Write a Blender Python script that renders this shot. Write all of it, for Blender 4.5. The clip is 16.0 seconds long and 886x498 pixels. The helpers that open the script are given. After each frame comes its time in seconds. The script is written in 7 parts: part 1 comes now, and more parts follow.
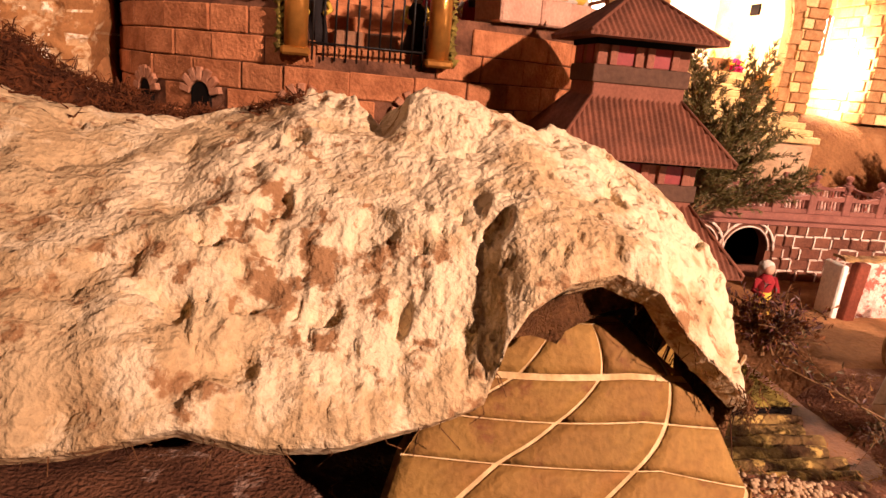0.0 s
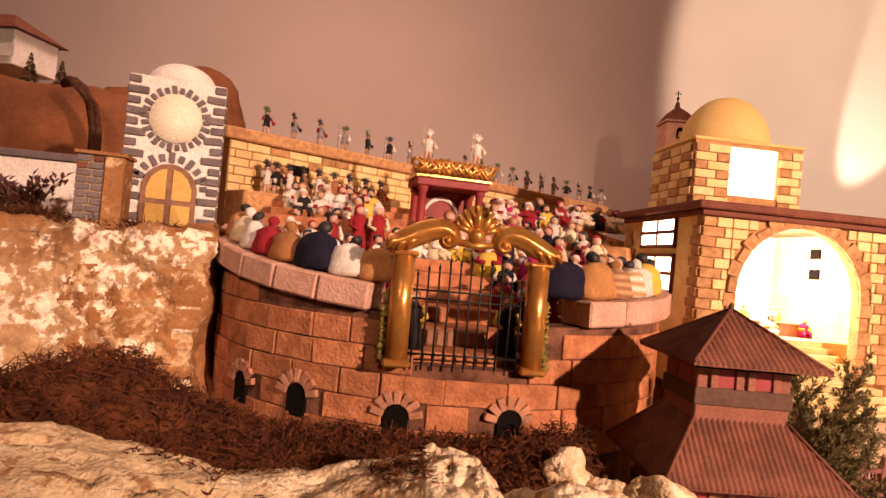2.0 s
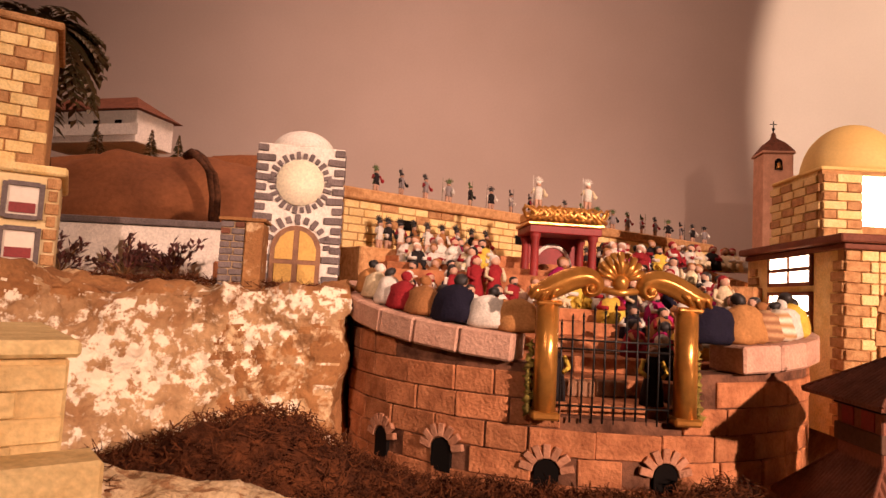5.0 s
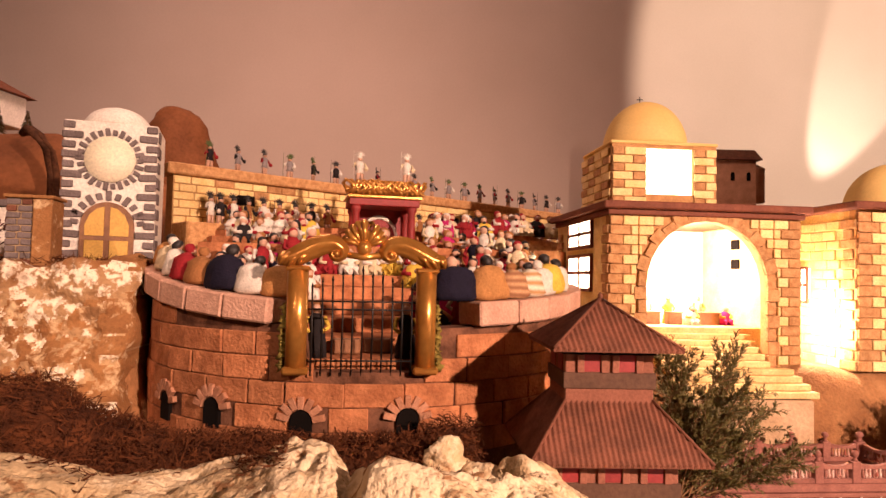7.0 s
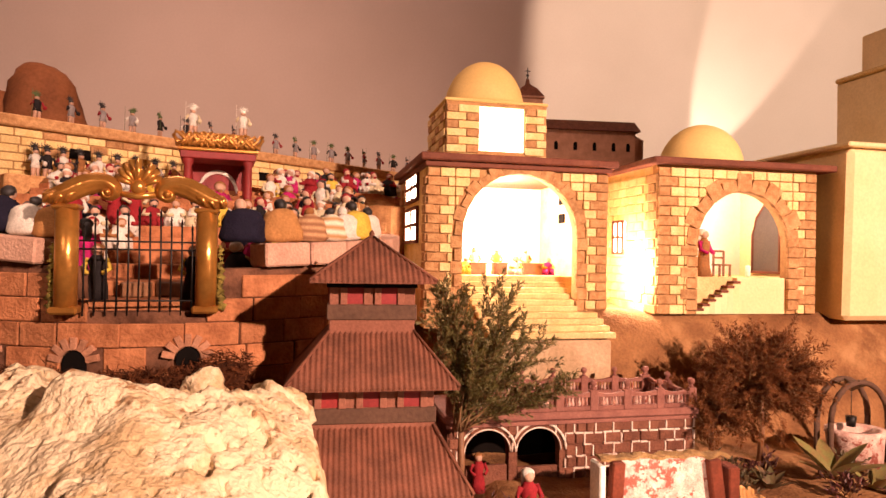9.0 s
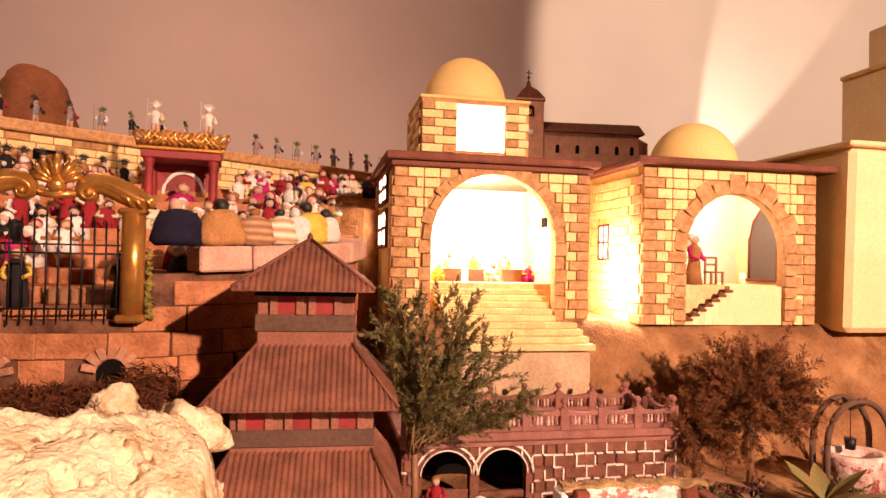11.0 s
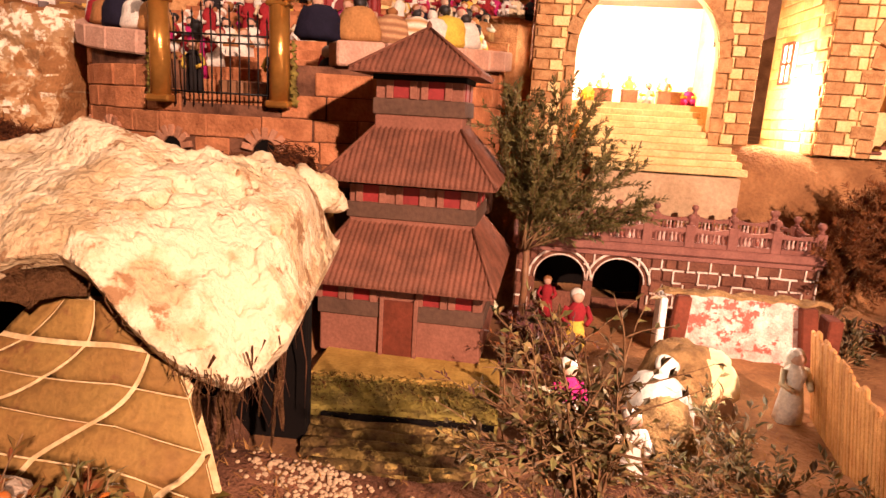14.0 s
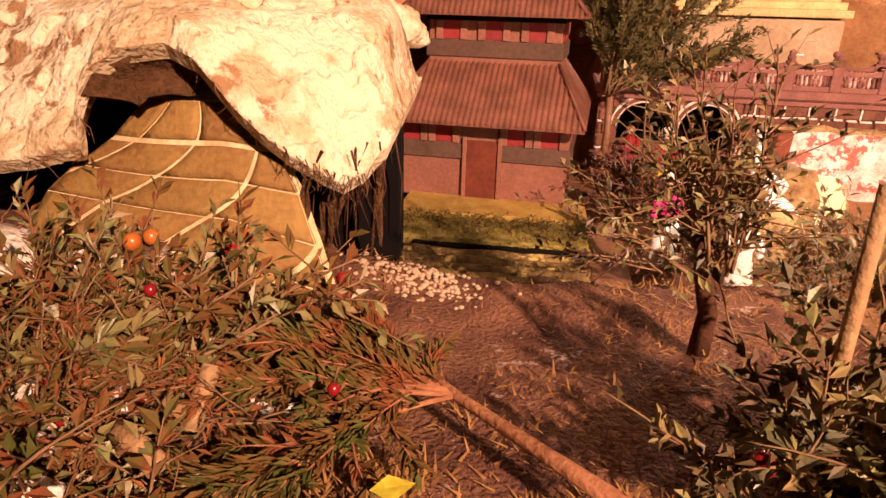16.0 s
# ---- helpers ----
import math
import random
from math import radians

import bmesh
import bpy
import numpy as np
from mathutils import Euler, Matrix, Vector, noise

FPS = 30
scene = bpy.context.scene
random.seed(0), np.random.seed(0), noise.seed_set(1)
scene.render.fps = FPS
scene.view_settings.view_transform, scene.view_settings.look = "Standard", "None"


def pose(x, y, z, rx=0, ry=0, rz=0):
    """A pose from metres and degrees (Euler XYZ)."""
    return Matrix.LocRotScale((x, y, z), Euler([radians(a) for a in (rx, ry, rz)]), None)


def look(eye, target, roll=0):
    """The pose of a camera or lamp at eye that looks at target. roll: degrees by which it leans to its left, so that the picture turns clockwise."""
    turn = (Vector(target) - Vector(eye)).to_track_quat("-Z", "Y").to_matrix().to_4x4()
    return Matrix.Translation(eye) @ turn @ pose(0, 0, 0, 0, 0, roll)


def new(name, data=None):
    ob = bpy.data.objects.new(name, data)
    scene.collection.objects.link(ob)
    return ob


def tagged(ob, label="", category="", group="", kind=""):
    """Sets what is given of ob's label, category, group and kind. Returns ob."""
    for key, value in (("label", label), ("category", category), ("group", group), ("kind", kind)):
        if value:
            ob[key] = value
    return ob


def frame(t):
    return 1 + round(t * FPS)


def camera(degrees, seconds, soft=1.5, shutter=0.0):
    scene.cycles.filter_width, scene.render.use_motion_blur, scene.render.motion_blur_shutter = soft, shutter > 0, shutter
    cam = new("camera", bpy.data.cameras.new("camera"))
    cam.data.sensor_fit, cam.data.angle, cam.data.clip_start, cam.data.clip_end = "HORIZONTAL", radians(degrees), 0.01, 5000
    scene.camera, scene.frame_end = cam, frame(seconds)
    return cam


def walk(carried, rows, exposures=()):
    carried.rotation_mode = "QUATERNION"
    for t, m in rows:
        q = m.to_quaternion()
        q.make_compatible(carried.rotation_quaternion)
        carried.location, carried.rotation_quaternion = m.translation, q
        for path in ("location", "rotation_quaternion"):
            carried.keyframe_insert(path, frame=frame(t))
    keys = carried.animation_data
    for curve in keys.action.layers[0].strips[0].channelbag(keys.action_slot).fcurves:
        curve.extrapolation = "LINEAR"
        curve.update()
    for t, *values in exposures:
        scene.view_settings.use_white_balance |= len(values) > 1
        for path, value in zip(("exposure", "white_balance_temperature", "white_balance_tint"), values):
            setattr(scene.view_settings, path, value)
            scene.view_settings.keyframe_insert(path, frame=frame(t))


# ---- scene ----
cam = camera(70.0, 16.0)
PATH = [
    (0, (-0.362, 0.197, 1.098), (-0.032, 2.093, 0.554), 5.3),
    (0.5, (-0.344, 0.206, 1.168), (-0.191, 2.17, 0.825), 5.7),
    (1, (-0.372, 0.221, 1.216), (-0.238, 2.211, 1.067), 5.6),
    (1.5, (-0.414, 0.223, 1.244), (-0.243, 2.215, 1.204), 5.5),
    (2, (-0.463, 0.225, 1.252), (-0.263, 2.215, 1.278), 5.3),
    (2.5, (-0.507, 0.231, 1.261), (-0.346, 2.224, 1.328), 5.0),
    (3, (-0.54, 0.228, 1.273), (-0.483, 2.225, 1.356), 4.5),
    (3.2, (-0.552, 0.225, 1.277), (-0.54, 2.223, 1.363), 4.4),
    (5.3, (-0.55, 0.226, 1.249), (-0.602, 2.219, 1.411), 3.1),
    (5.5, (-0.538, 0.218, 1.249), (-0.54, 2.211, 1.413), 2.8),
    (6, (-0.482, 0.194, 1.25), (-0.392, 2.185, 1.412), 2.2),
    (6.5, (-0.394, 0.173, 1.248), (-0.257, 2.163, 1.388), 1.7),
    (7, (-0.304, 0.141, 1.245), (-0.116, 2.131, 1.333), 1.3),
    (7.5, (-0.226, 0.118, 1.223), (0.022, 2.101, 1.283), 1.1),
    (8, (-0.163, 0.094, 1.206), (0.145, 2.069, 1.239), 0.9),
    (8.5, (-0.119, 0.08, 1.197), (0.252, 2.045, 1.215), 0.8),
    (9, (-0.09, 0.081, 1.194), (0.333, 2.035, 1.211), 1.0),
    (9.5, (-0.068, 0.098, 1.196), (0.386, 2.046, 1.221), 1.2),
    (9.7, (-0.057, 0.109, 1.197), (0.401, 2.056, 1.225), 1.0),
    (11.8, (0.072, 0.151, 1.19), (0.346, 2.132, 1.218), 1.4),
    (12, (0.088, 0.151, 1.183), (0.326, 2.137, 1.195), 1.4),
    (12.5, (0.124, 0.143, 1.165), (0.254, 2.138, 1.108), 1.7),
    (13, (0.134, 0.135, 1.15), (0.152, 2.127, 0.975), 2.4),
    (13.5, (0.131, 0.121, 1.13), (0.046, 2.096, 0.83), 3.2),
    (14, (0.133, 0.113, 1.109), (-0.064, 2.057, 0.683), 3.3),
    (14.5, (0.122, 0.106, 1.082), (-0.152, 2.015, 0.552), 2.9),
    (15, (0.114, 0.102, 1.058), (-0.242, 1.971, 0.439), 2.1),
    (15.5, (0.104, 0.099, 1.032), (-0.285, 1.948, 0.375), 1.1),
    (16, (0.094, 0.094, 1.02), (-0.231, 1.934, 0.308), 1.7),
]
walk(cam, [(t, look(eye, target, roll)) for t, eye, target, roll in PATH])

# ---- light ----
world = bpy.data.worlds.new("room_dark")
scene.world = world
world.use_nodes = True
world.node_tree.nodes["Background"].inputs[0].default_value = (1.0, 0.60, 0.42, 1)
world.node_tree.nodes["Background"].inputs[1].default_value = 0.012


def lamp(name, kind, m, watts, colour, size=0.05, spot=None, blend=0.2):
    data = bpy.data.lights.new(name, kind)
    data.energy, data.color = watts, colour
    if kind == "AREA":
        data.size = size
    else:
        data.shadow_soft_size = size
    if spot:
        data.spot_size, data.spot_blend = radians(spot), blend
    ob = new(name, data)
    ob.matrix_world = m
    return ob


WARM, PALE = (1.0, 0.625, 0.49), (1.0, 0.75, 0.62)
lamp("ceiling_spot", "SPOT", look((1.35, -1.35, 2.05), (0.42, 1.10, 1.08)), 790, WARM, 0.035, 70, 0.9)
# Added spot without a known source; brightens the tower and cliff.
lamp("ceiling_spot_left", "SPOT", look((-1.2, -1.3, 2.5), (-0.95, 1.6, 1.36)), 195, WARM, 0.04, 32, 0.7)
# Area fill added to lift the back wall; no such fitting is known.
lamp("ceiling_lamp", "AREA", pose(-0.9, 2.3, 4.1, 52), 140, (1.0, 0.595, 0.475), 1.2)
# Added spot; its cone rim stands for a cast shadow's border on the wall.
lamp("ceiling_spot_wall", "SPOT", look((3.6, -2.2, 3.9), (4.95, 5.2, 3.05)), 2800, (1.0, 0.74, 0.58), 0.12, 49, 0.05)
lamp("hall_bulb", "POINT", pose(0.37, 1.58, 1.31), 14, PALE, 0.02)
lamp("cupola_bulb", "POINT", pose(0.39, 1.75, 1.52), 4, PALE, 0.02)
lamp("workshop_bulb", "POINT", pose(0.92, 1.50, 1.34), 3.2, PALE, 0.02)
lamp("yard_bulb", "POINT", pose(0.635, 1.45, 1.17), 6, PALE, 0.02)
# Point light added to brighten the stall's stucco; no bulb is there.
lamp("stall_bulb", "POINT", pose(0.42, 0.86, 0.91), 0.55, PALE, 0.012)
lamp("hut_bulb", "POINT", pose(0.275, 0.64, 0.925), 1.0, PALE, 0.01)
lamp("wall_floodlight", "SPOT", look((2.90, 4.75, 1.25), (4.00, 5.2, 3.45)), 480, PALE, 0.03, 27, 0.35)

# ---- materials ----
MATS = {}


def surf(name, base, second=None, scale=30.0, rough=0.8, bump=0.3, fine=240.0, metal=0.0, spread=0.12, stain=None, edge=0.5, stain2=None, grain=0.7):
    """Two-scale mottled surface: base and second colour, fine grain, relief, and a value that varies from piece to piece."""
    if name in MATS:
        return MATS[name]
    m = bpy.data.materials.new(name)
    m.use_nodes = True
    n, l = m.node_tree.nodes, m.node_tree.links
    b = n["Principled BSDF"]
    b.inputs["Roughness"].default_value = rough
    b.inputs["Metallic"].default_value = metal
    b.inputs["Specular IOR Level"].default_value = 0.5 if rough < 0.65 else 0.15
    co = n.new("ShaderNodeTexCoord")
    info = n.new("ShaderNodeObjectInfo")
    shift = n.new("ShaderNodeVectorMath")
    shift.operation = "MULTIPLY_ADD"
    l.new(info.outputs["Random"], shift.inputs[0])
    shift.inputs[1].default_value = (7.0, 5.0, 3.0)
    l.new(co.outputs["Object"], shift.inputs[2])
    big, small = n.new("ShaderNodeTexNoise"), n.new("ShaderNodeTexNoise")
    for node, s, d in ((big, scale, 5), (small, fine, 3)):
        node.inputs["Scale"].default_value, node.inputs["Detail"].default_value = s, d
        l.new(shift.outputs[0], node.inputs["Vector"])
    ramp = n.new("ShaderNodeValToRGB")
    ramp.color_ramp.elements[0].position, ramp.color_ramp.elements[1].position = edge - 0.14, edge + 0.14
    ramp.color_ramp.elements[0].color = (*base, 1)
    ramp.color_ramp.elements[1].color = (*(second or [c * 0.75 for c in base]), 1)
    l.new(big.outputs["Fac"], ramp.inputs[0])
    mul = n.new("ShaderNodeHueSaturation")
    val = n.new("ShaderNodeMath")
    val.operation = "MULTIPLY_ADD"
    l.new(small.outputs["Fac"], val.inputs[0])
    val.inputs[1].default_value, val.inputs[2].default_value = grain, 1.0 - grain / 2 - spread / 2
    add = n.new("ShaderNodeMath")
    add.operation = "MULTIPLY_ADD"
    l.new(info.outputs["Random"], add.inputs[0])
    add.inputs[1].default_value = spread
    l.new(val.outputs[0], add.inputs[2])
    l.new(add.outputs[0], mul.inputs["Value"])
    l.new(ramp.outputs[0], mul.inputs["Color"])
    last = mul.outputs[0]
    for stain in [q for q in (stain, stain2) if q]:
        patch = n.new("ShaderNodeTexNoise")
        patch.inputs["Scale"].default_value, patch.inputs["Detail"].default_value = stain[1], 8
        patch.inputs["Roughness"].default_value = 0.65
        l.new(shift.outputs[0], patch.inputs["Vector"])
        cut = n.new("ShaderNodeValToRGB")
        cut.color_ramp.elements[0].position, cut.color_ramp.elements[1].position = stain[2] + 0.25, stain[2] + 0.25 + (stain[3] if len(stain) > 3 else 0.06)
        broad, clump = n.new("ShaderNodeTexNoise"), n.new("ShaderNodeMath")
        broad.inputs["Scale"].default_value, broad.inputs["Detail"].default_value = stain[1] / 6, 2
        l.new(shift.outputs[0], broad.inputs["Vector"])
        clump.operation = "MULTIPLY_ADD"
        l.new(broad.outputs["Fac"], clump.inputs[0])
        clump.inputs[1].default_value = 0.5
        l.new(patch.outputs["Fac"], clump.inputs[2])
        l.new(clump.outputs[0], cut.inputs[0])
        mix = n.new("ShaderNodeMix")
        mix.data_type = "RGBA"
        l.new(cut.outputs[0], mix.inputs["Factor"])
        l.new(last, mix.inputs[6])
        mix.inputs[7].default_value = (*stain[0], 1)
        last = mix.outputs[2]
    l.new(last, b.inputs["Base Color"])
    if bump:
        bp = n.new("ShaderNodeBump")
        bp.inputs["Strength"].default_value, bp.inputs["Distance"].default_value = bump, 0.004
        mixh = n.new("ShaderNodeMath")
        mixh.operation = "ADD"
        l.new(big.outputs["Fac"], mixh.inputs[0])
        l.new(small.outputs["Fac"], mixh.inputs[1])
        l.new(mixh.outputs[0], bp.inputs["Height"])
        l.new(bp.outputs[0], b.inputs["Normal"])
    MATS[name] = m
    return m


def glow(name, colour, strength):
    if name not in MATS:
        m = MATS[name] = bpy.data.materials.new(name)
        m.use_nodes = True
        b = m.node_tree.nodes["Principled BSDF"]
        b.inputs["Base Color"].default_value = (*colour, 1)
        b.inputs["Emission Color"].default_value = (*colour, 1)
        b.inputs["Emission Strength"].default_value = strength
    return MATS[name]


# Unseen room sides, darkened to cut bounced light and deepen shadows.
DIMSIDES = surf("dim_unseen_sides", (0.26, 0.18, 0.13), (0.22, 0.15, 0.11), 1.3, 0.9, 0.04, 60, grain=0.10)
PLASTER = surf("room_plaster", (0.61, 0.50, 0.42), (0.57, 0.465, 0.385), 1.3, 0.9, 0.04, 60, grain=0.10)
EARTH = surf("earth", (0.33, 0.16, 0.065), (0.17, 0.075, 0.03), 11, 0.95, 0.9, 160, stain=((0.43, 0.23, 0.10), 9, 0.58, 0.14))
PATHSOIL = surf("brown_soil", (0.21, 0.092, 0.048), (0.095, 0.038, 0.021), 18, 0.95, 1.0, 300, stain=((0.42, 0.27, 0.20), 45, 0.61))
ROCK = surf("plaster_rock", (0.62, 0.465, 0.265), (0.51, 0.355, 0.185), 9, 0.9, 1.0, 190, stain=((0.76, 0.62, 0.40), 22, 0.475, 0.11), stain2=((0.33, 0.18, 0.083), 46, 0.572, 0.07))
CLIFF = surf("painted_cliff", (0.52, 0.34, 0.17), (0.30, 0.155, 0.065), 9, 0.9, 1.0, 130, stain=((0.84, 0.73, 0.54), 42, 0.515, 0.07), stain2=((0.24, 0.105, 0.045), 9, 0.555, 0.12))
CLIFFBARE = surf("bare_brown_cliff", (0.36, 0.175, 0.065), (0.26, 0.115, 0.042), 14, 0.9, 0.9, 150, stain=((0.62, 0.44, 0.24), 34, 0.60, 0.10))
HILL = surf("brown_paper_hill", (0.23, 0.085, 0.032), (0.15, 0.055, 0.022), 5, 0.8, 0.4, 60)
MOSS = surf("dry_moss", (0.12, 0.038, 0.013), (0.05, 0.017, 0.007), 40, 1.0, 0.6, 200)
MOSSGOLD = surf("golden_moss", (0.30, 0.23, 0.05), (0.15, 0.11, 0.03), 40, 1.0, 0.6, 200)
BRICK = surf("terracotta_block", (0.48, 0.195, 0.085), (0.31, 0.115, 0.048), 34, 0.85, 0.7, 200, spread=0.34)
CAPSTONE = surf("pink_cap_stone", (0.56, 0.34, 0.24), (0.46, 0.26, 0.18), 24, 0.8, 0.5, 220, spread=0.10)
GROUT = surf("grey_grout", (0.20, 0.09, 0.05), (0.08, 0.035, 0.02), 30, 0.95, 0.4, 200)
CREAM = surf("cream_block", (0.86, 0.66, 0.31), (0.78, 0.55, 0.22), 30, 0.8, 0.5, 260, spread=0.22)
QUOIN = surf("brown_sponged_block", (0.40, 0.20, 0.08), (0.56, 0.32, 0.14), 70, 0.85, 0.6, 300, spread=0.25)
JOINT = surf("brown_joint", (0.50, 0.28, 0.115), (0.40, 0.21, 0.085), 40, 0.9, 0.3, 200)
INNER = surf("white_inner_wall", (0.84, 0.78, 0.66), (0.80, 0.72, 0.58), 8, 0.8, 0.1, 120, grain=0.2)
OCHRE = surf("ochre_dome_paint", (0.78, 0.55, 0.21), (0.70, 0.47, 0.16), 7, 0.7, 0.1, 160, grain=0.25)
YELLOWPLASTER = surf("yellow_plaster", (0.86, 0.70, 0.39), (0.78, 0.60, 0.30), 6, 0.85, 0.2, 150, grain=0.3)
CORNICE = surf("red_brown_cornice", (0.20, 0.07, 0.04), (0.15, 0.05, 0.03), 20, 0.7, 0.3, 200)
STEP = surf("sand_step", (0.74, 0.56, 0.26), (0.60, 0.42, 0.18), 30, 0.85, 0.4, 200, spread=0.15)
TILE = surf("corrugated_roof", (0.20, 0.074, 0.043), (0.13, 0.05, 0.029), 40, 0.7, 0.25, 300)
PAGWALL = surf("mauve_wall", (0.27, 0.110, 0.070), (0.22, 0.088, 0.055), 20, 0.85, 0.2, 260)
PAGBAND = surf("olive_band", (0.115, 0.062, 0.040), (0.09, 0.05, 0.032), 20, 0.8, 0.2, 200)
REDPAINT = surf("red_paint", (0.27, 0.018, 0.016), (0.20, 0.014, 0.012), 20, 0.6, 0.1, 200)
DARKDOOR = surf("dark_red_door", (0.17, 0.04, 0.02), (0.12, 0.03, 0.015), 30, 0.7, 0.2, 200)
# Near-black base: stands for shade in hollows, also plain black paint.
BLACK = surf("shade_and_paint_black", (0.005, 0.003, 0.002), None, 20, 0.95, 0.0)
IRON = surf("black_iron", (0.02, 0.016, 0.014), None, 40, 0.5, 0.1, 200, metal=0.6)
GOLD = surf("gold_paint", (0.60, 0.29, 0.065), (0.44, 0.19, 0.04), 22, 0.28, 0.12, 160, metal=0.65, grain=0.35)
WHITEPAINT = surf("white_lime", (0.82, 0.76, 0.66), (0.74, 0.68, 0.58), 20, 0.85, 0.3, 200)
GREYSTONE = surf("grey_stone_paint", (0.20, 0.16, 0.15), (0.15, 0.12, 0.11), 40, 0.8, 0.5, 240, spread=0.25)
WOODBROWN = surf("brown_wood", (0.26, 0.12, 0.05), (0.18, 0.08, 0.035), 40, 0.6, 0.3, 260)
YELLOWDOOR = surf("yellow_door_panel", (0.66, 0.40, 0.09), (0.58, 0.34, 0.07), 30, 0.6, 0.1, 200)
ARCADE = surf("brown_stone_block", (0.21, 0.085, 0.05), (0.14, 0.055, 0.034), 40, 0.85, 0.6, 260, spread=0.3)
PALEJOINT = surf("pale_mortar", (0.82, 0.70, 0.58), (0.60, 0.44, 0.34), 60, 0.9, 0.5, 260)
BALUSTER = surf("mauve_balustrade", (0.26, 0.11, 0.08), (0.20, 0.08, 0.06), 30, 0.75, 0.3, 260)
LEAF = surf("sprig_green", (0.082, 0.070, 0.022), (0.13, 0.070, 0.028), 60, 0.6, 0.2, 300)
FIBRE = surf("dark_fibre", (0.10, 0.040, 0.018), (0.05, 0.020, 0.010), 80, 0.9, 0.3, 300)
NEEDLE = surf("needle_green", (0.15, 0.125, 0.030), (0.10, 0.075, 0.020), 60, 0.6, 0.2, 300)
BUSHLEAF = surf("bush_leaf_green", (0.075, 0.075, 0.014), (0.19, 0.055, 0.018), 55, 0.7, 0.2, 300)
LEAFLIGHT = surf("leaf_light_green", (0.19, 0.18, 0.055), (0.24, 0.15, 0.055), 60, 0.45, 0.2, 300)
DRY = surf("dry_twig", (0.26, 0.15, 0.07), (0.16, 0.08, 0.035), 60, 0.9, 0.3, 300)
DARKLEAF = surf("dark_red_leaf", (0.12, 0.03, 0.025), (0.07, 0.03, 0.02), 60, 0.6, 0.2, 300)
BARK = surf("pale_bark", (0.40, 0.24, 0.11), (0.28, 0.15, 0.06), 60, 0.75, 0.4, 300)
BERRY = surf("red_berry", (0.26, 0.010, 0.012), (0.18, 0.008, 0.01), 60, 0.25, 0.0)
ORANGE = surf("orange_berry", (0.42, 0.12, 0.02), (0.32, 0.08, 0.015), 60, 0.3, 0.05)
SLAB = surf("olive_slab", (0.31, 0.180, 0.050), (0.235, 0.115, 0.034), 12, 0.7, 0.4, 200, spread=0.2, stain=((0.17, 0.062, 0.026), 26, 0.60, 0.12))
SLABJOINT = surf("cream_slab_joint", (0.74, 0.56, 0.30), (0.52, 0.35, 0.16), 60, 0.85, 0.3, 200)
SACKING = surf("brown_sacking", (0.22, 0.105, 0.042), (0.14, 0.062, 0.026), 200, 0.95, 0.8, 500)
MOSSLOG = surf("mossy_log", (0.22, 0.14, 0.045), (0.07, 0.035, 0.015), 40, 0.9, 0.9, 220, stain=((0.46, 0.31, 0.09), 55, 0.53, 0.08))
YELLOWLEAF = surf("yellow_leaf", (0.85, 0.78, 0.08), (0.66, 0.50, 0.04), 40, 0.6, 0.2)
PALESTONE = surf("plaster_stone", (0.78, 0.68, 0.54), (0.55, 0.42, 0.30), 30, 0.9, 0.8, 200)
DRAINSTONE = surf("drain_stone", (0.44, 0.22, 0.13), (0.34, 0.155, 0.085), 24, 0.85, 0.5, 220, spread=0.3)
YELLOWBOARD = surf("yellow_board", (0.46, 0.29, 0.07), (0.34, 0.20, 0.045), 30, 0.85, 0.4, 200)
PLINTH = surf("pale_plinth", (0.50, 0.35, 0.21), (0.40, 0.27, 0.15), 12, 0.9, 0.4, 160)
REED = surf("orange_reed", (0.56, 0.29, 0.10), (0.42, 0.19, 0.06), 50, 0.7, 0.4, 300, spread=0.35)
REDBARK = surf("orange_bark", (0.35, 0.15, 0.065), (0.24, 0.09, 0.04), 60, 0.75, 0.4, 300)
BATHSTONE = surf("church_stone", (0.60, 0.32, 0.20), (0.48, 0.25, 0.15), 20, 0.85, 0.3, 160)
BONE = surf("pink_stucco", (0.74, 0.56, 0.46), (0.52, 0.30, 0.24), 60, 0.9, 0.6, 300, stain=((0.33, 0.10, 0.07), 70, 0.56, 0.05))
THATCH = surf("thatch", (0.34, 0.20, 0.08), (0.18, 0.10, 0.04), 60, 0.95, 0.8, 300)
SKIN = surf("painted_clay_face", (0.56, 0.33, 0.22), None, 40, 0.6, 0.1)
HAIR = surf("black_painted_hair", (0.015, 0.010, 0.008), None, 40, 0.6, 0.1)
CLOTH = {}
for key, col in dict(white=(0.72, 0.66, 0.56), cream=(0.66, 0.54, 0.34), red=(0.28, 0.02, 0.025), brown=(0.32, 0.14, 0.05), navy=(0.012, 0.010, 0.022),
                     yellow=(0.68, 0.46, 0.07), magenta=(0.46, 0.02, 0.13), tan=(0.46, 0.22, 0.075), grey=(0.30, 0.26, 0.25), black=(0.02, 0.016, 0.016), green=(0.10, 0.13, 0.05)).items():
    CLOTH[key] = surf("cloth_" + key, col, [c * 0.8 for c in col], 60, 0.85, 0.3, 300)


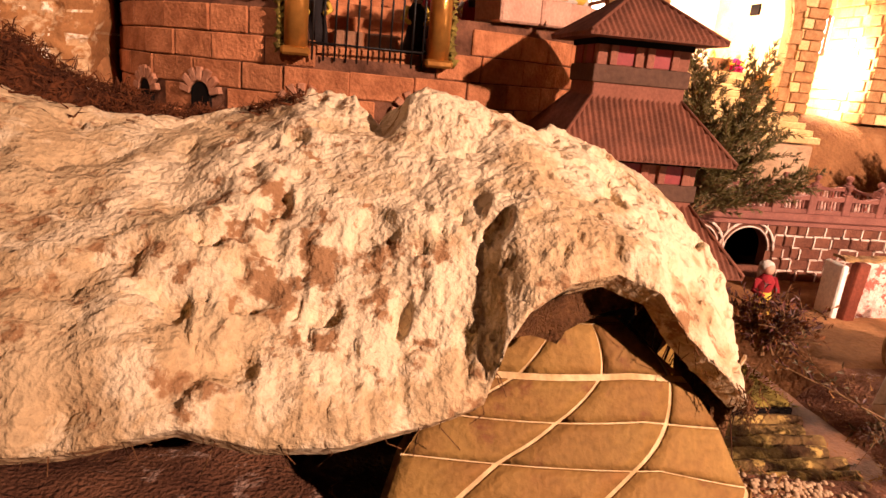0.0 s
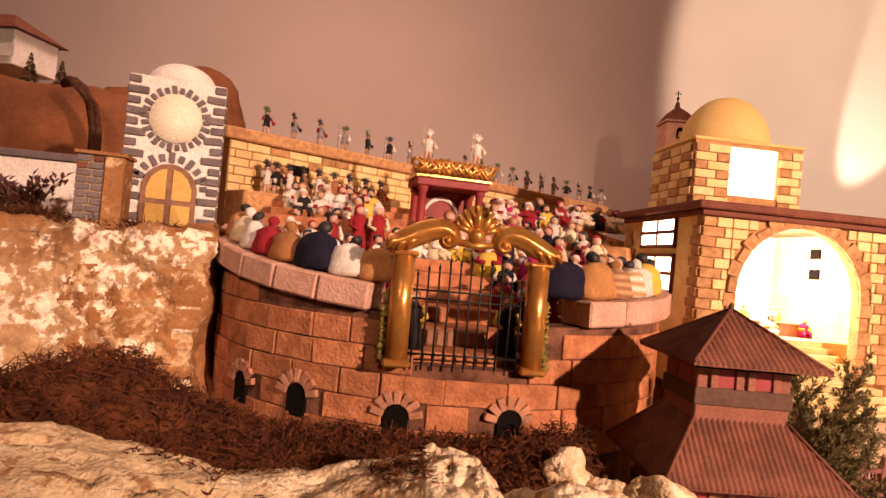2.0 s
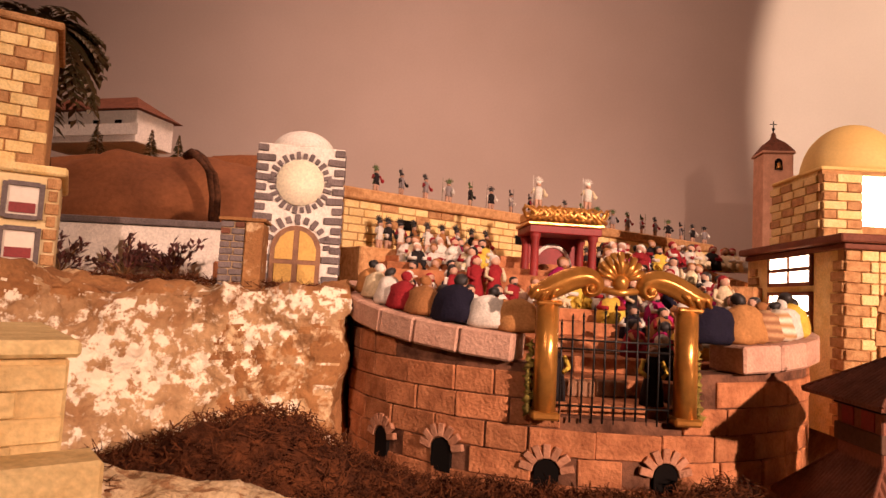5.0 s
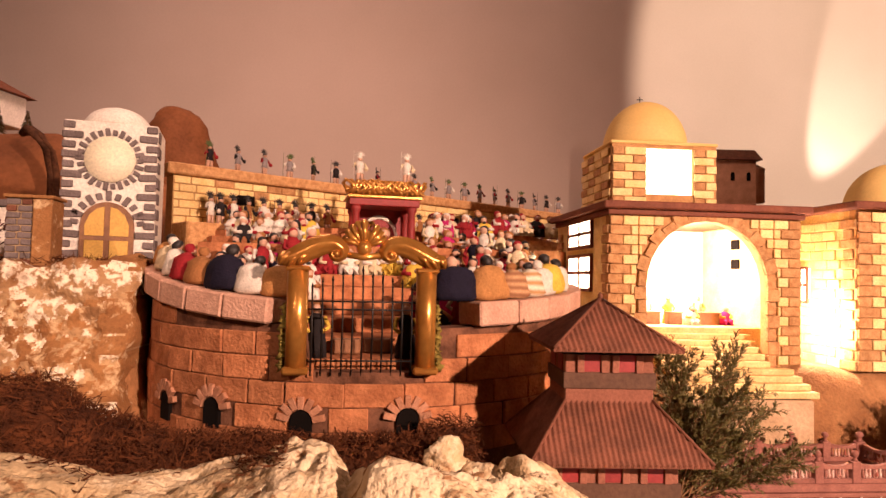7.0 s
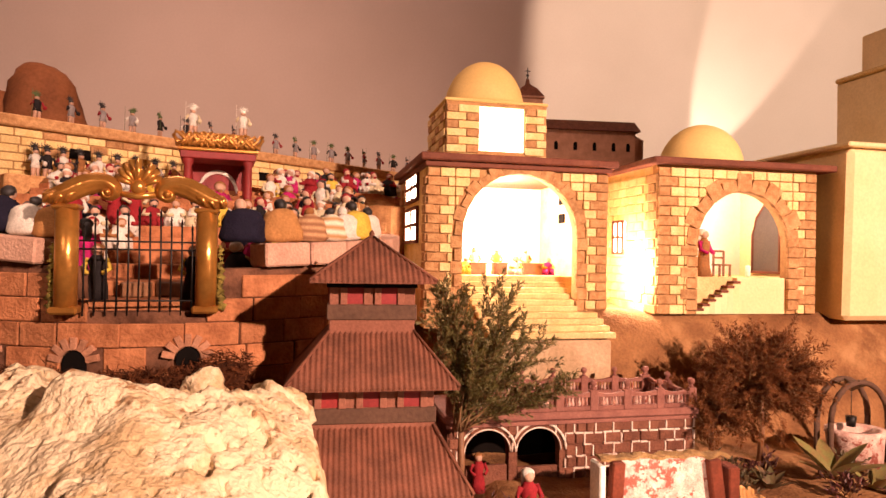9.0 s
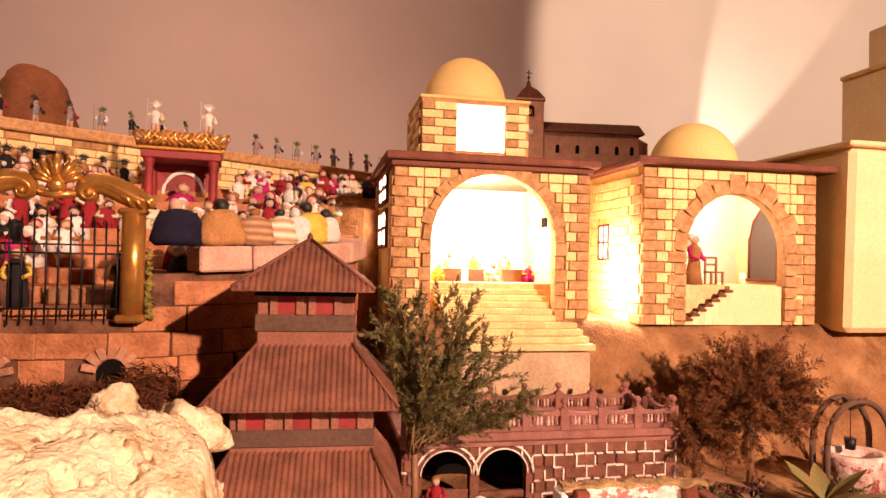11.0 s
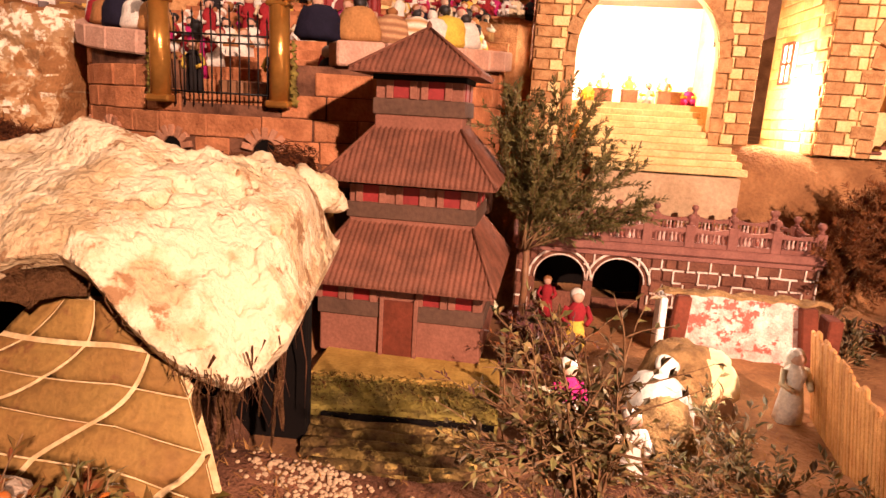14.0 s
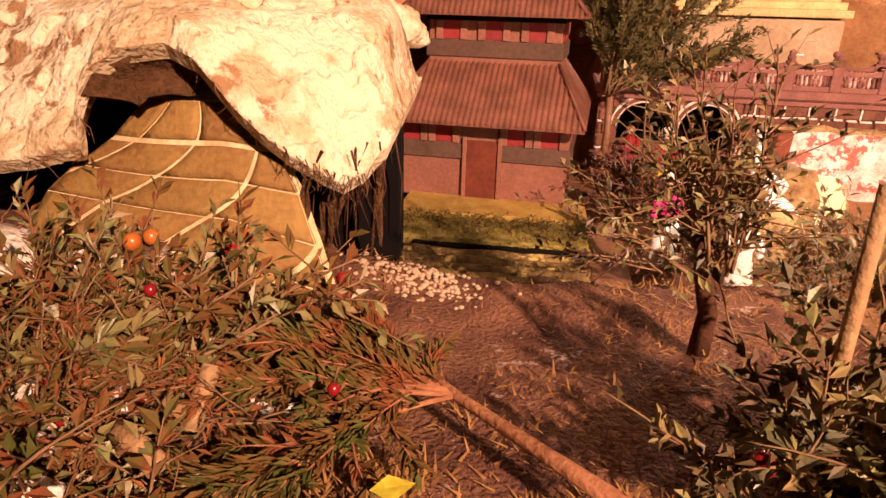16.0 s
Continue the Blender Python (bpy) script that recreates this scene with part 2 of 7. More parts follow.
def striped(name, a, b, width):
    """Woven cloth with crosswise stripes."""
    m = surf(name, a, [c * 0.85 for c in a], 60, 0.85, 0.3, 300)
    n, l = m.node_tree.nodes, m.node_tree.links
    shader = n["Principled BSDF"]
    wave, mix = n.new("ShaderNodeTexWave"), n.new("ShaderNodeMix")
    wave.bands_direction = "Z"
    wave.inputs["Scale"].default_value, wave.inputs["Distortion"].default_value = 0.32 / width, 1.2
    l.new(next(q for q in n if q.type == "TEX_COORD").outputs["Object"], wave.inputs["Vector"])
    mix.data_type = "RGBA"
    l.new(wave.outputs["Fac"], mix.inputs["Factor"])
    l.new(shader.inputs["Base Color"].links[0].from_socket, mix.inputs[6])
    mix.inputs[7].default_value = (*b, 1)
    l.new(mix.outputs[2], shader.inputs["Base Color"])
    return m


CLOTH["striped"] = striped("cloth_striped", (0.74, 0.68, 0.52), (0.42, 0.24, 0.10), 0.016)
CLOTH["banded"] = striped("cloth_banded", (0.50, 0.30, 0.15), (0.26, 0.12, 0.06), 0.012)


# ---- mesh helpers ----
def part(name, bm, material, parent, label="", m=None, smooth=False):
    """Links a bmesh as one mesh object under a thing."""
    me = bpy.data.meshes.new(name)
    bm.to_mesh(me)
    bm.free()
    for mt in material if isinstance(material, (list, tuple)) else [material]:
        me.materials.append(mt)
    if smooth:
        for p in me.polygons:
            p.use_smooth = True
    ob = new(name, me)
    ob.parent = parent
    if m is not None:
        ob.matrix_basis = m
    if label:
        tagged(ob, label)
    return ob


def thing(name, label, category, m=None, group="", kind=""):
    ob = new(name)
    ob.empty_display_size = 0.02
    if m is not None:
        ob.matrix_basis = m
    return tagged(ob, label, category, group, kind)


def box(bm, x0, x1, y0, y1, z0, z1, bevel=0.0, m=None, mi=0):
    made = bmesh.ops.create_cube(bm, size=1.0, matrix=Matrix.Translation(((x0 + x1) / 2, (y0 + y1) / 2, (z0 + z1) / 2)) @ Matrix.Diagonal((x1 - x0, y1 - y0, z1 - z0, 1)))
    vs = made["verts"]
    faces = list({f for v in vs for f in v.link_faces})
    if bevel:
        out = bmesh.ops.bevel(bm, geom=list({e for v in vs for e in v.link_edges}), offset=bevel, segments=1, affect="EDGES")
        faces = out["faces"] + [f for f in faces if f.is_valid]
        vs = list({v for f in faces for v in f.verts})
    for f in faces:
        f.material_index = mi
    if m is not None:
        bmesh.ops.transform(bm, matrix=m, verts=vs)
    return bm


def new_box(*a, **k):
    return box(bmesh.new(), *a, **k)


def lathe(bm, profile, n=24, m=None, mi=0, a0=0.0, a1=2 * math.pi, smooth=True):
    """A surface of revolution round z from (radius, z) pairs."""
    full = abs(a1 - a0 - 2 * math.pi) < 1e-6
    count = n if full else n + 1
    rings = []
    for r, z in profile:
        ring = []
        for i in range(count):
            a = a0 + (a1 - a0) * i / n
            p = Vector((r * math.cos(a), r * math.sin(a), z))
            ring.append(bm.verts.new(m @ p if m is not None else p))
        rings.append(ring)
    for lo, hi in zip(rings, rings[1:]):
        for i in range(n):
            j = (i + 1) % count
            f = bm.faces.new((lo[i], lo[j], hi[j], hi[i]))
            f.material_index, f.smooth = mi, smooth
    if full:
        for ring, flip in ((rings[0], True), (rings[-1], False)):
            f = bm.faces.new(ring[::-1] if flip else ring)
            f.material_index = mi
    return bm


def tube(bm, pts, r0, r1=None, n=6, mi=0, flat=1.0):
    """A tapered tube along points."""
    r1 = r0 if r1 is None else r1
    pts = [Vector(p) for p in pts]
    rings = []
    for i, p in enumerate(pts):
        d = (pts[min(i + 1, len(pts) - 1)] - pts[max(i - 1, 0)]).normalized()
        side = d.cross(Vector((0, 0, 1)) if abs(d.z) < 0.9 else Vector((0, 1, 0))).normalized()
        up = side.cross(d)
        r = r0 + (r1 - r0) * i / max(len(pts) - 1, 1)
        rings.append([bm.verts.new(p + r * (math.cos(a) * side + flat * math.sin(a) * up)) for a in (2 * math.pi * k / n for k in range(n))])
    for lo, hi in zip(rings, rings[1:]):
        for k in range(n):
            f = bm.faces.new((lo[k], lo[(k + 1) % n], hi[(k + 1) % n], hi[k]))
            f.material_index, f.smooth = mi, True
    for ring in (rings[0][::-1], rings[-1]):
        bm.faces.new(ring).material_index = mi
    return bm


def prism(bm, outline, y0, y1, mi=0, m=None):
    """A flat outline in x and z, given depth from y0 to y1."""
    a = [bm.verts.new((x, y0, z)) for x, z in outline]
    b = [bm.verts.new((x, y1, z)) for x, z in outline]
    fs = [bm.faces.new(a), bm.faces.new(b[::-1])]
    for i in range(len(a)):
        j = (i + 1) % len(a)
        fs.append(bm.faces.new((a[j], a[i], b[i], b[j])))
    for f in fs:
        f.material_index = mi
    if m is not None:
        bmesh.ops.transform(bm, matrix=m, verts=a + b)
    bmesh.ops.recalc_face_normals(bm, faces=fs)
    return bm


def ball(bm, r, m, mi=0, u=8, v=6):
    made = bmesh.ops.create_uvsphere(bm, u_segments=u, v_segments=v, radius=r, matrix=m)
    for f in {f for vert in made["verts"] for f in vert.link_faces}:
        f.material_index, f.smooth = mi, True
    return bm


def leaf(bm, p, d, length, width, up=Vector((0, 0, 1)), mi=0):
    """One folded leaf of two quads from p along d."""
    d = d.normalized()
    side = d.cross(up)
    side = side.normalized() if side.length > 1e-4 else Vector((1, 0, 0))
    lift = side.cross(d) * width * 0.35
    a, tip, mid = p, p + d * length, p + d * length * 0.5
    v = [bm.verts.new(q) for q in (a, mid + side * width / 2 + lift, tip, mid - side * width / 2 + lift, mid)]
    for f in (bm.faces.new((v[0], v[4], v[2], v[1])), bm.faces.new((v[0], v[3], v[2], v[4]))):
        f.material_index = mi
    return bm


def arch_outline(x0, x1, z0, spring, top, n=16):
    c, r = (x0 + x1) / 2, (x1 - x0) / 2
    return [(x0, z0)] + [(c - r * math.cos(math.pi * i / n), spring + (top - spring) * math.sin(math.pi * i / n)) for i in range(n + 1)] + [(x1, z0)]


def wall_with_arch(bm, x0, x1, z0, z1, y0, y1, ax0, ax1, spring, top, sill=None, n=16, mi=0):
    """A wall slab with one arched opening through it."""
    sill = z0 if sill is None else sill
    o = arch_outline(ax0, ax1, sill, spring, top, n)
    half = len(o) // 2
    left = [(x0, z0), (x0, z1), ((ax0 + ax1) / 2, z1)] + o[half::-1]
    right = [((ax0 + ax1) / 2, z1), (x1, z1), (x1, z0)] + o[:half - 1:-1]
    if sill > z0:
        mid = ((ax0 + ax1) / 2, z0)
        left += [((ax0 + ax1) / 2, sill), mid]
        right += [((ax0 + ax1) / 2, sill), mid]
        right = [right[0], right[1], right[2], mid, ((ax0 + ax1) / 2, sill)] + o[:half - 1:-1]
    prism(bm, left, y0, y1, mi)
    prism(bm, right, y0, y1, mi)
    return bm


BLOCKS = {}


def block(name, w, h, d, material, parent, m, bevel=0.0015):
    """A loose block on shared mesh data, standing proud of its wall."""
    key = (round(w, 4), round(h, 4), round(d, 4), material.name)
    if key not in BLOCKS:
        bm = new_box(-w / 2, w / 2, -d / 2, d / 2, -h / 2, h / 2, bevel)
        me = bpy.data.meshes.new(name)
        bm.to_mesh(me)
        bm.free()
        me.materials.append(material)
        BLOCKS[key] = me
    ob = new(name, BLOCKS[key])
    ob.parent = parent
    ob.matrix_basis = m
    return ob


# ---- the room ----
def room():
    for name, b in (("wall_north", (-5, 7, 5.2, 5.3, 0, 4.2)), ("wall_south", (-5, 7, -3.1, -3.0, 0, 4.2)), ("wall_west", (-5.1, -5, -3, 5.2, 0, 4.2)), ("wall_east", (7, 7.1, -3, 5.2, 0, 4.2))):
        tagged(part(name, new_box(*b), PLASTER if name == "wall_north" else DIMSIDES, None), "plain plastered room wall lit by warm lamps", "wall", kind="structure")
    tagged(part("ceiling", new_box(-5, 7, -3, 5.2, 4.2, 4.3), DIMSIDES, None), "plain plastered ceiling of the room", "ceiling", kind="structure")
    tagged(part("floor", new_box(-5, 7, -3, 5.2, -0.1, 0), surf("floor_tile", (0.22, 0.14, 0.09), None, 6, 0.5, 0.1), None), "brown floor of the room", "floor", kind="structure")


room()


def smooth(a, b, v):
    t = min(max((v - a) / (b - a), 0.0), 1.0)
    return t * t * (3 - 2 * t)


def ground_z(x, y):
    """Height of the modelled land."""
    z = 0.80 + 0.02 * (1 - smooth(0.55, 0.75, y)) + 0.012 * noise.noise((x * 6, y * 6, 0)) + 0.008 * noise.noise((x * 25, y * 25, 3))
    z -= 0.02 * math.exp(-((x - 0.08) ** 2 + (y - 0.50) ** 2) / 0.01)
    # bank under the lit buildings
    right = smooth(0.10, 0.22, x)
    z = max(z, 0.80 + right * (0.27 * smooth(1.27, 1.40, y) + 0.012 * noise.noise((x * 9, y * 9, 1))))
    # foot of the round terrace and the left plateau
    left = 1 - smooth(-0.17, -0.13, x)
    yard = smooth(-0.16, -0.11, x) * (1 - smooth(0.16, 0.24, x)) * smooth(0.575, 0.635, y) * (1 - smooth(1.16, 1.24, y))
    z = max(z, 0.80 + left * 0.18 * smooth(0.72, 1.0, y) + 0.01 * noise.noise((x * 14, y * 14, 2)) * left)
    far = 1 - smooth(-0.78, -0.70, x)
    z = max(z, 0.80 + far * 0.45 * smooth(1.26, 1.34, y))
    # land climbing to the back
    z = max(z, 0.80 + smooth(1.50, 1.80, y) * (0.20 + 0.45 * smooth(1.9, 3.2, y) * (1 - smooth(-0.9, 0.6, x)) + 0.10 * smooth(1.9, 3.4, y)))
    # knolls of the farm and the church
    z = max(z, 0.6 + 1.295 * math.exp(-((x + 2.22) ** 2 / 0.5 + (y - 3.3) ** 2 / 0.18)))
    z = max(z, 0.6 + 1.24 * math.exp(-((x - 1.70) ** 2 / 0.60 + (y - 4.10) ** 2 / 0.12)))
    return z - 0.05 * yard


def land():
    bm = bmesh.new()
    xs = [-3.0 + 0.06 * i for i in range(20)] + [-1.8 + 0.02 * i for i in range(150)] + [1.2 + 0.06 * i for i in range(31)]
    ys = [-0.22 + 0.02 * i for i in range(90)] + [1.58 + 0.06 * i for i in range(60)]
    grid = [[bm.verts.new((x, y, ground_z(x, y))) for x in xs] for y in ys]
    for j in range(len(ys) - 1):
        for i in range(len(xs) - 1):
            f = bm.faces.new((grid[j][i], grid[j][i + 1], grid[j + 1][i + 1], grid[j + 1][i]))
            f.smooth = True
            f.material_index = 1 if xs[i] < 0.32 and ys[j] < 0.80 else 0
    tagged(part("ground", bm, [EARTH, PATHSOIL], None), "modelled brown earth of the nativity landscape", "ground", kind="structure")
    tagged(part("table", new_box(-3.0, 3.06, -0.22, 5.1, 0.70, 0.76), WOODBROWN, None), "wooden staging that carries the whole model", "staging", kind="structure")
    for x in (-2.8, 0.0, 2.8):
        for y in (-0.1, 2.4, 4.9):
            tagged(part("staging_leg", new_box(x - 0.04, x + 0.04, y - 0.04, y + 0.04, 0, 0.70), WOODBROWN, None), "plain wooden leg of the staging", "leg", kind="structure")


land()


def rocky(bm, rough, freq, seed):
    for v in bm.verts:
        n = v.normal
        p = v.co
        k = noise.fractal(Vector((p.x * freq, p.y * freq, p.z * freq)) + Vector((seed, 0, 0)), 0.9, 2.0, 5)
        v.co = p + n * rough * k
    return bm


# ---- left cliff and plateau ----
def cliff_x(t):
    return (-1.62 + 0.845 * t, 1.02 + 0.300 * t)


def left_cliff():
    ob = thing("cliff", "pale plastered rock cliff below the plateau", "rock")
    bm = bmesh.new()
    rows, n = 96, 380
    grid = []
    for j in range(rows + 1):
        v = j / rows
        row = []
        for i in range(n + 1):
            t = i / n
            x, y = cliff_x(t)
            out = -0.10 * (1 - v) ** 1.6 + 0.02 * math.sin(9 * t + 2 * v)
            if v > 0.85:
                out += (v - 0.85) * 1.6
            z = 0.93 + min(v, 0.85) / 0.85 * 0.325 + 0.015 * math.sin(7 * t)
            row.append(bm.verts.new((x + (0.03 if i == n else 0), y + out, z)))
        grid.append(row)
    for j in range(rows):
        for i in range(n):
            bm.faces.new((grid[j][i], grid[j][i + 1], grid[j + 1][i + 1], grid[j + 1][i])).smooth = True
    back = [[bm.verts.new((grid[j][n].co.x, grid[j][n].co.y + d, grid[j][n].co.z)) for j in range(rows + 1)] for d in (0.02, 0.15, 0.3)]
    strip = [[grid[j][n] for j in range(rows + 1)]] + back
    for a, b in zip(strip, strip[1:]):
        for j in range(rows):
            bm.faces.new((a[j], b[j], b[j + 1], a[j + 1])).smooth = True
    bm.normal_update()
    rocky(bm, 0.030, 11, 3)
    # bare brown patch towards the terrace, the crease beside it and the earth along the brow
    for f in bm.faces:
        c = f.calc_center_median()
        w = 0.030 * noise.fractal(c * 24, 0.7, 2.0, 6)
        patch = c.x > -0.885 + w and c.z + w < 1.158 + 0.26 * (c.x + 0.87) - 0.5 * max(c.x + 0.73, 0)
        crease = abs(c.x + 0.90 + 0.35 * (c.z - 1.12) + w) < 0.022 and c.z < 1.19
        brow = c.z + 0.7 * w > 1.238 - 0.02 * math.sin(9 * c.x)
        f.material_index = 1 if (patch or crease or brow) and noise.noise(c * 38) + 0.35 * noise.noise(c * 110) < 0.28 else 0
    part("rock_face", bm, [CLIFF, CLIFFBARE], ob)
    return ob


left_cliff()


# ---- round terrace ----
DC = (-0.33, 1.52)
DR = 0.425


def drum_top(y, x=-1.0):
    return 1.165 + (0.17 if x < DC[0] else 0.075) * max(y - 1.10, 0.0)


def terrace():
    ob = thing("terrace_wall", "round terrace wall of terracotta blocks with pale cap stones", "wall")
    a0, a1 = radians(178), radians(372)
    # core
    bm = bmesh.new()
    n = 72
    rings = []
    for i in range(n + 1):
        a = a0 + (a1 - a0) * i / n
        c, s = math.cos(a), math.sin(a)
        y = DC[1] + DR * s
        rings.append([bm.verts.new((DC[0] + r * c, DC[1] + r * s, z)) for r, z in ((DR, 0.90), (DR, drum_top(y, DC[0] + c)), (DR - 0.05, drum_top(y, DC[0] + c)), (DR - 0.05, 0.90))])
    gate0, gate1 = radians(270 - 12.5), radians(270 + 15.5)
    for i in range(n):
        mid = a0 + (a1 - a0) * (i + 0.5) / n
        lo, hi = rings[i], rings[i + 1]
        for k in range(4):
            bm.faces.new((lo[k], hi[k], hi[(k + 1) % 4], lo[(k + 1) % 4])).smooth = False
    bm.faces.new(rings[0])
    bm.faces.new(rings[-1][::-1])
    # lower the wall behind the gate
    for ring in rings:
        a = math.atan2(ring[0].co.y - DC[1], ring[0].co.x - DC[0]) % (2 * math.pi)
        if gate0 < a < gate1:
            ring[1].co.z = ring[2].co.z = 1.10
    part("core", bm, GROUT, ob)
    rng = random.Random(4)
    holes = [(-0.655, 1.028), (-0.560, 1.034), (-0.418, 1.026), (-0.262, 1.030)]
    hang = [math.atan2(-1, (x - DC[0]) / math.sqrt(max(DR ** 2 - (x - DC[0]) ** 2, 1e-6))) % (2 * math.pi) for x, _ in holes]
    z, row = 0.975, 0
    while z < 1.30:
        h = 0.0365
        w = 0.078
        a = a0 + (row % 2) * 0.5 * w / DR
        while a < a1 - 0.02:
            ww = w * rng.uniform(0.72, 1.18)
            mid = a + ww / DR / 2
            y = DC[1] + DR * math.sin(mid)
            top = drum_top(y, DC[0] + math.cos(mid)) - 0.004
            if gate0 - 0.02 < mid < gate1 + 0.02:
                top = 1.104
            near_hole = any(abs((mid - ha) * DR) < 0.036 and abs(z + h / 2 - hz) < 0.030 for ha, (_, hz) in zip(hang, holes))
            if z + h * 0.6 < top and not near_hole:
                hh = min(h, top - z) - 0.0012
                m = Matrix.Translation((DC[0] + DR * math.cos(mid), y, z + hh / 2)) @ Matrix.Rotation(mid + math.pi / 2, 4, "Z") @ pose(0, rng.uniform(-0.001, 0.0015), 0, 0, rng.uniform(-0.8, 0.8), rng.uniform(-1, 1))
                block("brick", round(ww, 2) - 0.0015, round(hh, 3), 0.006, BRICK, ob, m)
            a += ww / DR
        z += h
        row += 1
    # cap stones
    a = a0
    w = 0.075
    while a < a1 - 0.01:
        mid = a + w / DR / 2
        if not gate0 - 0.09 < mid < gate1 + 0.08:
            y = DC[1] + DR * math.sin(mid)
            slope = math.degrees(math.atan((0.17 if math.cos(mid) < 0 else 0.075) * math.cos(mid))) if y > 1.10 else 0
            m = Matrix.Translation((DC[0] + (DR - 0.012) * math.cos(mid), DC[1] + (DR - 0.012) * math.sin(mid), drum_top(y, DC[0] + math.cos(mid)) + 0.021)) @ Matrix.Rotation(mid + math.pi / 2, 4, "Z") @ pose(0, 0, 0, 0, -slope if math.cos(mid) > 0 else -slope, rng.uniform(-0.7, 0.7))
            block("cap_stone", w + 0.004, 0.038, 0.062, CAPSTONE, ob, m, 0.003)
        a += w / (DR - 0.012) + 0.002
    # drain arches with radiating stones
    for ha, (_, hz) in zip(hang, holes):
        base = Matrix.Translation((DC[0] + DR * math.cos(ha), DC[1] + DR * math.sin(ha), hz)) @ Matrix.Rotation(ha + math.pi / 2, 4, "Z")
        # Solid black arch stands for the shade in the drain hole.
        bm = bmesh.new()
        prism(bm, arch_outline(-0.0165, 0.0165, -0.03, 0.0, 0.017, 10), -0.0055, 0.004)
        part("drain_mouth", bm, BLACK, ob, "solid black arch for the shaded drain hole", base)
        for k in range(7):
            t = math.pi * (k + 0.5) / 7
            m = base @ Matrix.Translation((0.028 * math.cos(t), -0.004, 0.028 * math.sin(t))) @ Matrix.Rotation(math.pi / 2 - t, 4, "Y")
            block("voussoir", 0.0100, 0.019, 0.008, DRAINSTONE, ob, m, 0.001)
    return ob


terrace()


def terrace_steps():
    """The stepped floor inside the round wall."""
    ob = thing("terrace_floor", "brown stepped floor of the terrace under the crowd", "floor", kind="structure")
    for k in range(8):
        y0 = 1.13 + 0.085 * k
        z1 = 1.115 + 0.026 * k
        half = math.sqrt(max((DR - 0.052) ** 2 - (min(max(y0, DC[1] - 0.36), DC[1]) - DC[1]) ** 2, 0.004))
        bm = new_box(DC[0] - half, DC[0] + half + (0.06 if k > 3 else 0), y0, 1.90, 0.95 if k == 0 else z1 - 0.026, z1 if k == 0 else z1, 0.002)
        part("tread", bm, BRICK, ob)
    return ob


terrace_steps()


def gate():
    ob = thing("gilded_gate", "gilded gate with black iron bars and carved scroll crest", "gate", pose(-0.3325, 1.092, 1.103, 0, 0, 3))
    hw = 0.0880
    for s in (-1, 1):
        at = Matrix.Translation((s * (hw + 0.007), 0, 0))
        bm = bmesh.new()
        lathe(bm, [(0.0155, 0.004), (0.0155, 0.150)], 28, at)
        part("post", bm, GOLD, ob)
        bm = new_box(-0.019, 0.019, -0.017, 0.017, -0.004, 0.007, 0.003, m=at)
        part("post_foot", bm, GOLD, ob)
        bm = new_box(-0.018, 0.018, -0.016, 0.016, 0.146, 0.154, 0.003, m=at)
        part("post_cap", bm, GOLD, ob)
        bm = bmesh.new()
        pts = [(s * (hw + 0.027 + 0.004 * math.sin(k * 1.9)), 0.008, 0.002 + 0.0042 * k) for k in range(24)]
        tube(bm, pts, 0.0075, 0.0035, 8)
        for v in bm.verts:
            v.co += Vector((1, -1, 0.5)) * 0.0045 * noise.noise(v.co * 150)
        part("side_ornament", bm, MOSSGOLD, ob, "rough gilded moss along the post")
    bars = 11
    for k in range(bars):
        x = -hw + 0.014 + (2 * hw - 0.028) * k / (bars - 1)
        h = 0.122 + 0.026 * math.cos((k / (bars - 1) - 0.5) * math.pi) * (1 if k % 2 else 0.72)
        bm = bmesh.new()
        tube(bm, [(x, 0.004, -0.008), (x + 0.0008, 0.004, h * 0.5), (x, 0.004, h)], 0.0014, 0.0014, 6)
        tube(bm, [(x, 0.004, h), (x, 0.004, h + 0.008)], 0.0022, 0.0002, 6)
        part("bar", bm, IRON, ob)
    for z in (0.014, 0.102, 0.090):
        bm = bmesh.new()
        tube(bm, [(-hw + 0.006, 0.004, z), (hw - 0.006, 0.004, z)], 0.0015, 0.0015, 6)
        part("rail", bm, IRON, ob)
    # crest: a thick leafy scroll on each post, curling down beside the shell
    line = [(0.123, 0.1665), (0.112, 0.1640), (0.100, 0.1670), (0.086, 0.1740), (0.070, 0.1820), (0.054, 0.1865), (0.041, 0.1855), (0.0325, 0.1795), (0.0310, 0.1715), (0.0365, 0.1655), (0.0440, 0.1665), (0.0465, 0.1725), (0.0420, 0.1765)]
    for s in (-1, 1):
        bm = bmesh.new()
        knots = [Vector((s * x, -0.006, z)) for x, z in line]
        run = []
        for i in range(len(knots) - 1):
            p0, p1, p2, p3 = (knots[min(max(i + k, 0), len(knots) - 1)] for k in (-1, 0, 1, 2))
            for u in (0.0, 0.25, 0.5, 0.75):
                run.append(0.5 * ((2 * p1) + (p2 - p0) * u + (2 * p0 - 5 * p1 + 4 * p2 - p3) * u * u + (3 * p1 - p0 - 3 * p2 + p3) * u ** 3))
        run.append(knots[-1])
        rings = []
        for i, p in enumerate(run):
            t = i / (len(run) - 1)
            d = (run[min(i + 1, len(run) - 1)] - run[max(i - 1, 0)]).normalized()
            up = Vector((-d.z, 0, d.x)) * (-s)
            wide = 0.0045 + 0.0100 * math.sin(math.pi * min(t / 0.72, 1.0) ** 0.9) ** 0.8 * (1 - 0.25 * t) + 0.0015 * (1 - t)
            ring = []
            for k in range(16):
                a = 2 * math.pi * k / 16
                r = 1 + 0.16 * math.cos(5 * a + 1.2)
